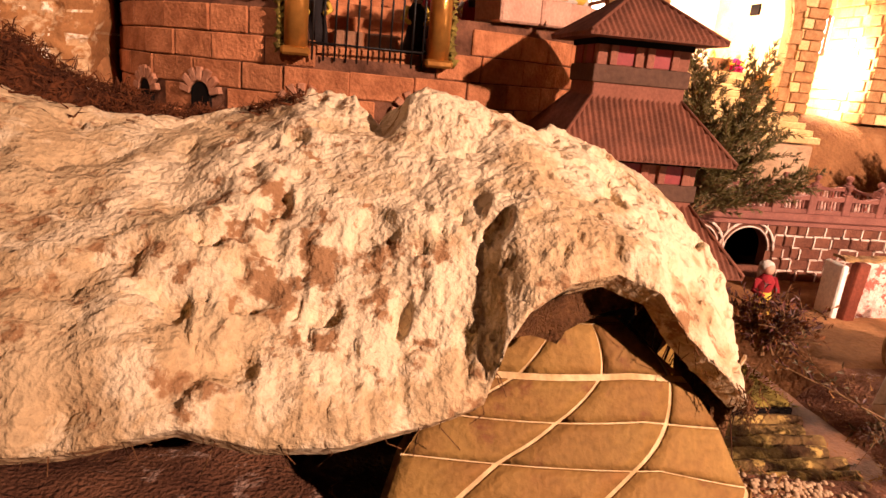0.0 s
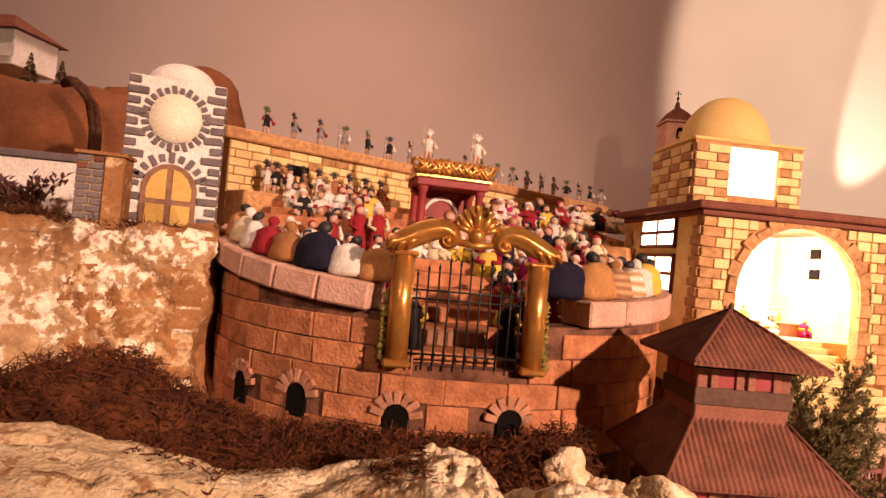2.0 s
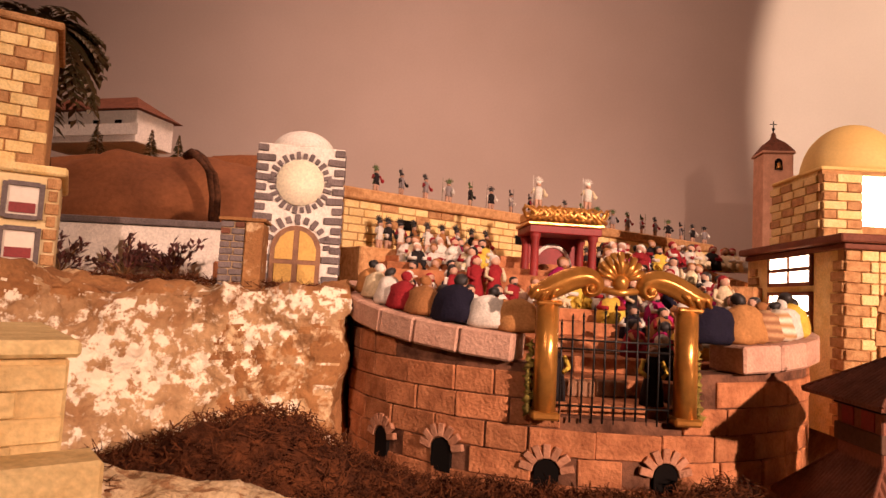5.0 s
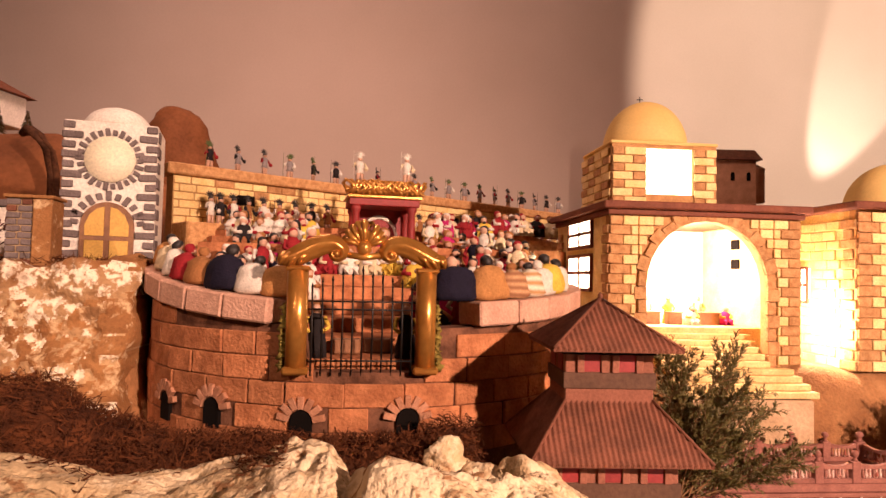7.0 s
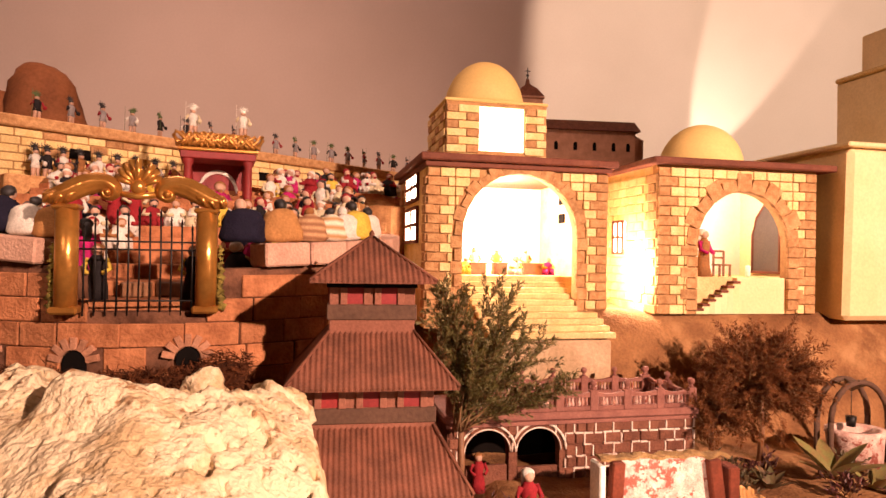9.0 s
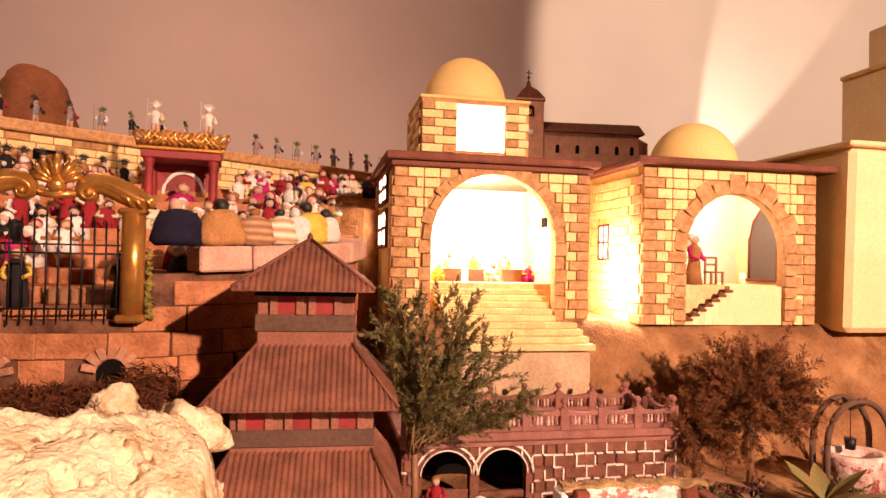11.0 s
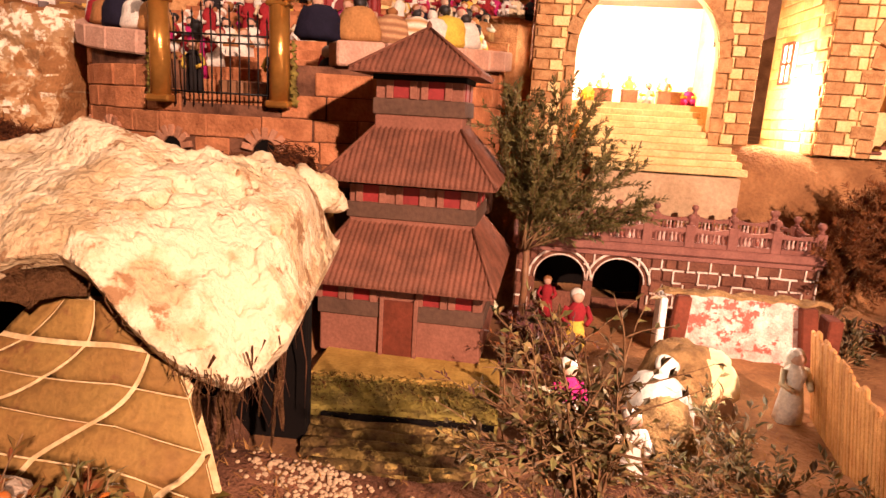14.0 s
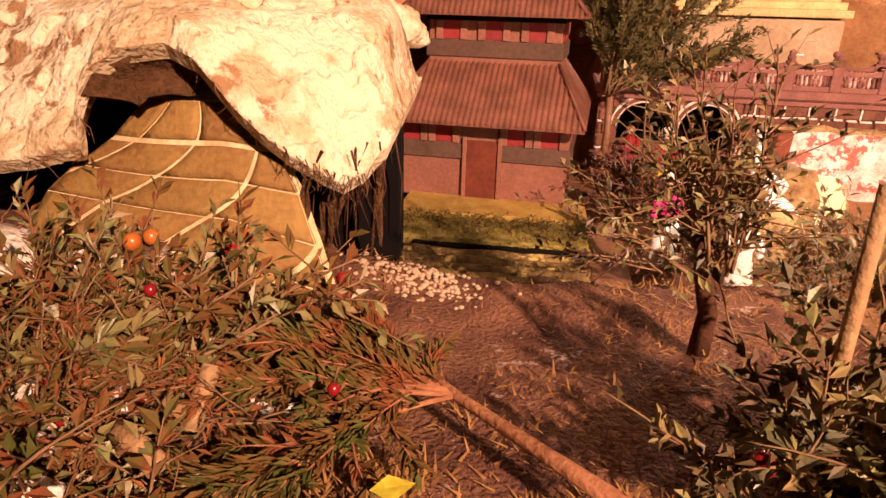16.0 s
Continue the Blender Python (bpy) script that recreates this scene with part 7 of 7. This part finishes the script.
def plateau_moss():
    """Dry moss and soil strewn along the edge of the plateau."""
    ob = thing("plateau_moss", "dark brown dry moss strewn on the plateau edge", "moss", kind="stuff")
    rng = random.Random(37)
    verts, faces = [], []
    for k in range(5200):
        x = rng.uniform(-1.75, -0.80)
        y = 1.30 + 0.10 * rng.random() + (0.12 * rng.random() if k % 3 == 0 else 0)
        p = Vector((x, y, ground_z(x, y) + 0.002 + 0.010 * max(noise.noise((x * 9, y * 20, 0)), 0) + rng.uniform(0, 0.010)))
        d = Vector((rng.gauss(0, 1), rng.gauss(0, 1), rng.uniform(-0.1, 0.9))).normalized()
        ln = rng.uniform(0.008, 0.024)
        s = d.cross(Vector((rng.gauss(0, 1), rng.gauss(0, 1), rng.gauss(0, 1)))).normalized() * rng.uniform(0.0006, 0.0014)
        i = len(verts)
        verts += [p - s, p + s, p + d * ln]
        faces.append((i, i + 1, i + 2))
    me = bpy.data.meshes.new("moss_strands")
    me.from_pydata(verts, [], faces)
    me.materials.append(MOSS)
    o = new("moss_strands", me)
    o.parent = ob
    tagged(o, kind="stuff")


plateau_moss()


def rock_moss():
    """Tufts of dry moss clinging to the back of the front rock."""
    ob = thing("rock_moss", "brown dry moss clinging to the plastered rock", "moss", kind="stuff")
    rng = random.Random(38)
    verts, faces = [], []
    for q in MOSSY:
        for k in range(4):
            p = q + Vector((rng.uniform(-0.005, 0.005), rng.uniform(-0.005, 0.005), rng.uniform(-0.002, 0.003)))
            d = Vector((rng.gauss(0, 1), rng.gauss(0, 1), rng.uniform(-0.1, 0.7))).normalized()
            ln = rng.uniform(0.006, 0.018)
            s = d.cross(Vector((rng.gauss(0, 1), rng.gauss(0, 1), rng.gauss(0, 1)))).normalized() * rng.uniform(0.0006, 0.0013)
            i = len(verts)
            verts += [p - s, p + s, p + d * ln]
            faces.append((i, i + 1, i + 2))
    me = bpy.data.meshes.new("moss_strands")
    me.from_pydata(verts, [], faces)
    me.materials.append(MOSS)
    o = new("moss_strands", me)
    o.parent = ob
    tagged(o, kind="stuff")


rock_moss()


def sprig(bm, lf, p, d, ln, rng, leaf_len, leaf_w, density, droop=0.25, r=0.0016, spread=0.9, mi=0):
    """A bending twig with leaves on both sides."""
    pts = [Vector(p)]
    d = Vector(d).normalized()
    n = 8
    for i in range(n):
        d = (d + Vector((rng.gauss(0, 0.07), rng.gauss(0, 0.07), -droop / n + rng.gauss(0, 0.04)))).normalized()
        pts.append(pts[-1] + d * ln / n)
    tube(bm, pts, r, r * 0.3, 4)
    for k in range(int(density)):
        t = rng.uniform(0.12, 1.0) * n
        i = min(int(t), n - 1)
        q = pts[i].lerp(pts[i + 1], t - i)
        ax = (pts[i + 1] - pts[i]).normalized()
        side = ax.cross(Vector((rng.gauss(0, 1), rng.gauss(0, 1), rng.gauss(0, 1)))).normalized()
        leaf(lf, q, ax * 0.8 + side * spread, leaf_len * rng.uniform(0.65, 1.2), leaf_w * rng.uniform(0.8, 1.2), Vector((rng.gauss(0, 0.6), rng.gauss(0, 0.6), 1)), mi)
    return pts


def conifer_sprig():
    ob = thing("conifer_sprig", "dark green conifer sprigs planted beside the pagoda", "plant", pose(0.165, 1.095, 0.79))
    rng = random.Random(2)
    # tips of the fan: across, height
    tips = [(-0.085, 0.31), (-0.06, 0.34), (-0.045, 0.27), (-0.03, 0.35), (-0.01, 0.33), (0.005, 0.365), (0.02, 0.34), (0.035, 0.375), (0.045, 0.32), (0.06, 0.355), (0.075, 0.31), (0.09, 0.335), (0.11, 0.285), (0.13, 0.27), (0.15, 0.262), (0.155, 0.235), (0.15, 0.21), (0.125, 0.195), (0.10, 0.225), (-0.02, 0.25), (0.02, 0.26), (0.06, 0.25)]
    for x, z in tips:
        bm, lf = bmesh.new(), bmesh.new()
        base = Vector((rng.uniform(-0.012, 0.006), rng.uniform(-0.01, 0.01), 0.115))
        tip = Vector((x, rng.uniform(-0.075, 0.02), z))
        d = tip - base
        main = sprig(bm, lf, base, d + Vector((0, 0, 0.15 * abs(x))), d.length, rng, 0.011, 0.0026, 120, 0.22, 0.0018, 0.7)
        for i in range(2, 8):
            for s in range(3):
                sd = (main[i + 1] - main[i]).normalized() + Vector((rng.gauss(0, 0.5), rng.gauss(0, 0.35), rng.gauss(0.05, 0.3)))
                sprig(bm, lf, main[i], sd, rng.uniform(0.03, 0.06), rng, 0.010, 0.0024, 40, 0.1, 0.0008, 0.7)
        b = tagged(part("branch", bm, DRY, ob), kind="stuff")
        tagged(part("needles", lf, NEEDLE, b), kind="stuff")
    bm = bmesh.new()
    tube(bm, [(0, 0, 0), (0.002, 0, 0.06), (0, 0, 0.12)], 0.006, 0.005, 8)
    part("stem", bm, WOODBROWN, ob)
    return ob


conifer_sprig()


def dry_bush(x, y, z, r, seed, name="dry_bush", label="dry brown twiggy bush on a short trunk", mats=(DRY, MOSS), trunk=0.08, n=46):
    ob = thing(name, label, "bush", pose(x, y, z), "dry bushes")
    rng = random.Random(seed)
    bm = bmesh.new()
    tube(bm, [(0, 0, 0), (0.006, 0, trunk * 0.5), (0.0, 0, trunk)], 0.006, 0.004, 7)
    for s in (-1, 1):
        tube(bm, [(0, 0, trunk * 0.6), (s * 0.02, 0.004, trunk * 0.95), (s * 0.036, 0, trunk * 1.2)], 0.004, 0.002, 6)
    part("trunk", bm, WOODBROWN, ob)
    bm, lf = bmesh.new(), bmesh.new()
    for k in range(n):
        d = Vector((rng.gauss(0, 1), rng.gauss(0, 0.8), rng.gauss(0.5, 0.6))).normalized()
        c = Vector((0, 0, trunk)) + d * r * rng.uniform(0.2, 0.6)
        sprig(bm, lf, c, d + Vector((rng.gauss(0, 0.6), rng.gauss(0, 0.6), rng.gauss(0, 0.5))), r * rng.uniform(0.5, 0.9), rng, 0.011, 0.0019, 85, 0.0, 0.0009, 1.1)
    tagged(part("twig_mass", bm, mats[0], ob), kind="stuff")
    tagged(part("foliage", lf, mats[1], ob), kind="stuff")
    return ob


DRYLEAF = surf("dry_bush_leaf", (0.24, 0.085, 0.028), (0.12, 0.045, 0.016), 60, 0.8, 0.2, 300)
dry_bush(0.775, 1.150, 0.80, 0.105, 3, mats=(DRY, DRYLEAF), trunk=0.155, n=320)
dry_bush(0.665, 1.150, 0.79, 0.070, 5, mats=(DRY, DRYLEAF), trunk=0.110, n=150)


def agave(x, y, z, s, seed, mat, n=9, label="broad-leaved green succulent beside the stall", up=0.9):
    ob = thing("succulent", label, "plant", pose(x, y, z), "succulents")
    rng = random.Random(seed)
    for k in range(n):
        a = 6.283 * k / n + rng.uniform(-0.3, 0.3)
        bm = bmesh.new()
        d = Vector((math.cos(a), math.sin(a), up + rng.uniform(-0.3, 0.4))).normalized()
        side = d.cross(Vector((0, 0, 1))).normalized()
        prev = None
        for i in range(7):
            t = i / 6
            c = d * s * t - Vector((0, 0, 0.25 * s * t * t)) * (1 - up * 0.3)
            w = s * 0.15 * math.sin(math.pi * (0.15 + 0.84 * t))
            row = [bm.verts.new(c - side * w), bm.verts.new(c - Vector((0, 0, w * 0.4))), bm.verts.new(c + side * w)]
            if prev:
                for q in (0, 1):
                    bm.faces.new((prev[q], prev[q + 1], row[q + 1], row[q])).smooth = True
            prev = row
        part("leaf", bm, mat, ob)
    return ob


agave(0.815, 1.02, 0.82, 0.10, 1, LEAFLIGHT, 7)
agave(0.875, 0.99, 0.80, 0.07, 2, LEAFLIGHT, 6)
agave(0.90, 0.95, 0.79, 0.06, 3, DARKLEAF, 9, "dark red spiky succulent")
agave(0.965, 1.13, 0.94, 0.045, 4, LEAF, 12, "small spiky plant on the well arch")
agave(0.70, 1.03, 0.80, 0.05, 5, LEAF, 9, "small dark green succulent")
for k, (x, y) in enumerate(((0.64, 1.06), (0.72, 1.07), (0.60, 0.98), (0.80, 0.97), (0.88, 1.06))):
    shrub(x, y, 0.80, 0.045, 80 + k, (DARKLEAF if k % 2 else LEAF, BARK), "low dark shrub beside the stall", "shrub", "stall shrubs", 160, 0.014, 0.006)


def leafy_bush(name, label, base, tips, seed, leaf_len=0.014, leaf_w=0.0055, density=75, mats=(LEAF, LEAFLIGHT), berries=(), side=3, thick=0.0018):
    """A bush of twigs from a base to given tips, with two greens and single berries."""
    ob = thing(name, label, "bush", pose(*base))
    rng = random.Random(seed)
    bm, lf = bmesh.new(), bmesh.new()
    for tip in tips:
        tip = Vector(tip) - Vector(base)
        start = Vector((rng.uniform(-0.02, 0.02), rng.uniform(-0.02, 0.02), 0))
        d = (tip - start)
        mi = 0 if rng.random() < 0.62 else 1
        main = sprig(bm, lf, start, d + Vector((0, 0, 0.12 * d.length)), d.length, rng, leaf_len, leaf_w, density, 0.25, thick, 0.9, mi)
        for i in range(3, 8):
            for s in range(side):
                sd = (main[i + 1] - main[i]).normalized() * 0.7 + Vector((rng.gauss(0, 0.8), rng.gauss(0, 0.8), rng.gauss(0.1, 0.6)))
                sprig(bm, lf, main[i], sd, rng.uniform(0.025, 0.055), rng, leaf_len, leaf_w, density * 0.28, 0.1, thick * 0.5, 0.9, mi if rng.random() < 0.7 else 1 - mi)
    tagged(part("twig_mass", bm, DRY, ob), kind="stuff")
    tagged(part("leaves", lf, list(mats), ob), kind="stuff")
    for x, y, z, r, mt in berries:
        bm = bmesh.new()
        ball(bm, r, Matrix.Diagonal((1, 1, 1.08, 1)), 0, 14, 10)
        o = part("berry", bm, mt, ob, "glossy " + mt.name.replace("_", " "), m=Matrix.Translation(Vector((x, y, z)) - Vector(base)))
        bm = bmesh.new()
        tube(bm, [(0, 0, r * 0.9), (0.002, 0.001, r * 0.9 + 0.008)], 0.0006, 0.0005, 4)
        part("stalk", bm, DRY, o)
    return ob


rng = random.Random(77)
tips = []
for k in range(46):
    x, y = rng.uniform(-0.36, -0.01), rng.uniform(0.20, 0.40)
    tips.append((x, y, ground_z(x, y) + (0.025 + 0.062 * smooth(0.0, -0.12, x)) * rng.uniform(0.3, 1.0)))
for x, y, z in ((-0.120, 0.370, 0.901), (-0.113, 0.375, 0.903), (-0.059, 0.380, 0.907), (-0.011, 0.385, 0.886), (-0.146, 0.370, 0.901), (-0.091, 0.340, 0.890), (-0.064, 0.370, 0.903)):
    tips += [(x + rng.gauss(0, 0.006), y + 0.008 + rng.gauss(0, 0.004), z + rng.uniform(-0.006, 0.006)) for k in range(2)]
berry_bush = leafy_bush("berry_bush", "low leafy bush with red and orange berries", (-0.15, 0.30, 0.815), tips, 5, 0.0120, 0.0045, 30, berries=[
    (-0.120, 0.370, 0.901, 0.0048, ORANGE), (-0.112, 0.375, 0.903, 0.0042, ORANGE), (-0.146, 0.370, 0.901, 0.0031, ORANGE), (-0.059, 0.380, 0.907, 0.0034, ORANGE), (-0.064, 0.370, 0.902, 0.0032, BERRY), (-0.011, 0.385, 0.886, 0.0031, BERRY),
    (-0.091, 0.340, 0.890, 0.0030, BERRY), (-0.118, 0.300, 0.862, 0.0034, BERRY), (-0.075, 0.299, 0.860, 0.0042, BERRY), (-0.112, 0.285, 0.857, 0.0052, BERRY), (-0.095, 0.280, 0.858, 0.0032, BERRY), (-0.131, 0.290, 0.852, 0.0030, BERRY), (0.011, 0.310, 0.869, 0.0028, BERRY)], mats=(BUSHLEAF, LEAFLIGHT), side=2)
for a, b, r in (((-0.062, 0.270, 0.866), (-0.040, 0.262, 0.858), 0.0050), ((-0.048, 0.316, 0.869), (-0.052, 0.300, 0.846), 0.0050), ((-0.074, 0.305, 0.857), (-0.050, 0.301, 0.849), 0.0046)):
    bm = bmesh.new()
    a, b = Vector(a) - Vector((-0.15, 0.30, 0.815)), Vector(b) - Vector((-0.15, 0.30, 0.815))
    tube(bm, [tuple(a), tuple((a + b) / 2 + Vector((0.001, 0, 0.001))), tuple(b)], r * 0.85, r, 9)
    part("cut_twig", bm, BARK, berry_bush, "pale brown cut twig end")
rng = random.Random(78)
tips = []
for k in range(60):
    x, y = rng.uniform(-0.36, 0.0), rng.uniform(0.20, 0.41)
    tips.append((x, y, ground_z(x, y) + rng.uniform(0.01, 0.06) * smooth(0.02, -0.06, x) + 0.01))
leafy_bush("dry_heath", "brown dry twigs tangled under the berry bush", (-0.17, 0.31, 0.81), tips, 6, 0.009, 0.0016, 40, mats=(DRYLEAF, BUSHLEAF), side=3, thick=0.0013)

# twiggy little tree on the path side
tips = [(0.160 + rng.gauss(0, 0.024), 0.460 + rng.gauss(0, 0.02), 0.945 + rng.gauss(0, 0.022)) for k in range(10)] + [(0.171, 0.462, 1.006), (0.176, 0.465, 0.985), (0.202, 0.460, 1.010), (0.190, 0.468, 0.980), (0.136, 0.450, 0.905), (0.128, 0.455, 0.925), (0.205, 0.470, 0.930), (0.212, 0.472, 0.905)]
tree = leafy_bush("little_tree", "small leafy tree with dark bare stem", (0.186, 0.470, 0.880), tips, 8, 0.0085, 0.0038, 17, side=2, thick=0.0013)
bm = bmesh.new()
tube(bm, [(0.010, 0.012, -0.075), (0.011, 0.009, -0.035), (0.002, 0.0, -0.008), (-0.004, -0.002, 0.02)], 0.0072, 0.0042, 9)
part("stem", bm, FIBRE, tree, "dark brown bare tree stem")
tips = [(0.236 + rng.gauss(0, 0.026), 0.335 + rng.gauss(0, 0.025), 0.868 + rng.gauss(0, 0.024)) for k in range(18)] + [(0.160, 0.30, 0.870), (0.172, 0.302, 0.878)]
leafy_bush("dense_bush", "dense olive green leafy bush with one red berry", (0.222, 0.315, 0.81), tips, 9, 0.0110, 0.0048, 40, mats=(LEAF, LEAFLIGHT), berries=[(0.178, 0.300, 0.868, 0.0050, BERRY)], side=2)


def pale_stones():
    rng = random.Random(6)
    spots = [(-0.16, 0.395, 0.034), (-0.22, 0.385, 0.036), (-0.115, 0.40, 0.022), (0.015, 0.395, 0.007), (-0.28, 0.37, 0.03), (-0.05, 0.432, 0.010)]
    spots += [(rng.uniform(-0.34, -0.03), rng.uniform(0.31, 0.39), rng.uniform(0.008, 0.018)) for k in range(26)]
    spots += [(rng.uniform(-0.30, -0.03), rng.uniform(0.23, 0.37), rng.uniform(0.005, 0.010)) for k in range(34)]
    for k, (x, y, s) in enumerate(spots):
        bm = bmesh.new()
        ball(bm, s, Matrix.Diagonal((1.3, 0.9, 0.7, 1)), 0, 14, 10)
        bm.normal_update()
        rocky(bm, s * 0.35, 1.2 / s * 0.6, k)
        tagged(part("pale_stone", bm, PALESTONE, None, m=Matrix.Translation((x, y, ground_z(x, y) + s * (0.35 if x > -0.06 else 1.4) + (0.022 if s < 0.0102 and x < -0.06 else 0.0)))), "pale plastered stone on the brown soil", "stone", "pale stones")


pale_stones()
tips = [(0.205 + rng.gauss(0, 0.05), 0.66 + rng.gauss(0, 0.06), 0.83 + rng.uniform(-0.02, 0.03)) for k in range(6)]
leafy_bush("reed_bush", "dark reddish twiggy bush beside the pagoda yard", (0.20, 0.68, 0.795), tips, 13, 0.009, 0.0030, 18, mats=(DARKLEAF, LEAF), side=1, thick=0.0011)
tips = [(0.175 + rng.gauss(0, 0.035), 0.88 + rng.gauss(0, 0.05), 0.835 + rng.uniform(-0.02, 0.02)) for k in range(15)]
leafy_bush("reed_bush", "dark reddish twiggy bush beside the pagoda", (0.19, 0.88, 0.785), tips, 16, 0.011, 0.0032, 30, mats=(DARKLEAF, DRYLEAF), side=2)
tips = [(0.35 + rng.gauss(0, 0.05), 0.60 + rng.gauss(0, 0.05), 0.832 + rng.uniform(-0.02, 0.03)) for k in range(11)]
leafy_bush("yard_bush", "green leafy bush by the fence", (0.36, 0.61, 0.80), tips, 14, 0.010, 0.0040, 30, side=2, thick=0.0010)


def conifer_branch():
    """A cut fan-shaped branch lying on the ground."""
    ob = thing("fallen_branch", "cut conifer branch with orange bark lying on the soil", "branch")
    rng = random.Random(15)
    bm, lf = bmesh.new(), bmesh.new()
    tube(bm, [(0.134, 0.283, 0.852), (0.100, 0.312, 0.850), (0.058, 0.345, 0.850), (0.028, 0.372, 0.852)], 0.0042, 0.0018, 8)
    part("stem", bm, REDBARK, ob, "orange-brown peeled bark")
    bm = bmesh.new()
    hub = Vector((0.058, 0.345, 0.850))
    for k, (d, ln) in enumerate((((-0.046, 0.035, 0.006), 0.085), ((-0.12, 0.03, 0.012), 0.16), ((-0.14, 0.004, 0.010), 0.17), ((-0.14, -0.028, 0.006), 0.165), ((-0.11, -0.068, 0.0), 0.14), ((-0.12, 0.065, 0.02), 0.15))):
        main = sprig(bm, lf, hub, d, ln, rng, 0.013, 0.0028, 130, 0.08, 0.0017, 0.6)
        for i in range(1, 8):
            for s in (0, 1, 2):
                sprig(bm, lf, main[i], (main[i + 1] - main[i]).normalized() + Vector((rng.gauss(0, 0.55), rng.gauss(0, 0.55), 0.05)), 0.038, rng, 0.011, 0.0025, 36, 0.1, 0.0009, 0.6)
    tagged(part("twig_mass", bm, REDBARK, ob), kind="stuff")
    tagged(part("needles", lf, BUSHLEAF, ob), kind="stuff")
    return ob


conifer_branch()


def sticks():
    for name, pts, r in (("cut_stick", [(-0.014, 0.318, 0.838), (-0.006, 0.330, 0.858)], 0.0030),
                         ("leaning_pole", [(0.214, 0.344, 0.82), (0.211, 0.338, 0.966)], 0.0036)):
        bm = bmesh.new()
        a, b = Vector(pts[0]), Vector(pts[1])
        tube(bm, [a, a.lerp(b, 0.5) + Vector((0.001, 0, 0.001)), b], r, r * 0.85, 9)
        tagged(part(name, bm, BARK, None), "peeled wooden stick with pale cut ends", "stick")


sticks()


def fallen_leaf():
    bm = bmesh.new()
    leaf(bm, Vector((0.037, 0.274, 0.852)), Vector((1, 0.15, 0.25)), 0.018, 0.010, Vector((0, -1, 0.6)))
    bmesh.ops.solidify(bm, geom=bm.faces[:], thickness=0.0008)
    tagged(part("fallen_leaf", bm, YELLOWLEAF, None), "bright yellow fallen leaf on the litter", "leaf")


fallen_leaf()


def litter():
    """Dry grass and leaf litter on the soil."""
    ob = thing("ground_litter", "dry orange grass and leaf litter on the soil", "litter", kind="stuff")
    rng = random.Random(44)
    verts, faces = [], []
    for k in range(9000):
        x, y = rng.uniform(-0.36, 0.42), rng.uniform(0.12, 0.78)
        if -0.02 < x < 0.13 and 0.44 < y < 0.60 and rng.random() < 0.8:
            continue
        p = Vector((x, y, ground_z(x, y) + rng.uniform(0, 0.004)))
        d = Vector((rng.gauss(0, 1), rng.gauss(0, 1), rng.uniform(0, 0.7))).normalized()
        ln = rng.uniform(0.004, 0.013)
        s = d.cross(Vector((0, 0, 1))).normalized() * rng.uniform(0.0004, 0.0011)
        i = len(verts)
        verts += [p - s, p + s, p + d * ln]
        faces.append((i, i + 1, i + 2))
    for k in range(5000):
        x, y = rng.uniform(-0.04, 0.20), rng.uniform(0.20, 0.325)
        if noise.noise((x * 18, y * 18, 5)) < -0.15:
            continue
        p = Vector((x, y, ground_z(x, y) + rng.uniform(0, 0.004)))
        d = Vector((rng.gauss(0, 1), rng.gauss(0, 1), rng.uniform(0, 1.0))).normalized()
        ln = rng.uniform(0.005, 0.015)
        s = d.cross(Vector((0, 0, 1))).normalized() * rng.uniform(0.0004, 0.0010)
        i = len(verts)
        verts += [p - s, p + s, p + d * ln]
        faces.append((i, i + 1, i + 2))
    me = bpy.data.meshes.new("dry_blades")
    me.from_pydata(verts, [], faces)
    me.materials.append(surf("dry_grass", (0.34, 0.17, 0.05), (0.20, 0.09, 0.03), 80, 0.9, 0.1))
    o = new("dry_blades", me)
    o.parent = ob
    tagged(o, kind="stuff")
    bm = bmesh.new()
    for k in range(260):
        x, y = rng.gauss(0.012, 0.026), rng.gauss(0.560, 0.012)
        ball(bm, rng.uniform(0.0012, 0.0030), Matrix.Translation((x - 0.02, y, ground_z(x - 0.02, y) + 0.001)) @ Matrix.Diagonal((1, 1, 0.6, 1)), 0, 5, 4)
    tagged(part("pebbles", bm, PLINTH, ob), kind="stuff")


litter()
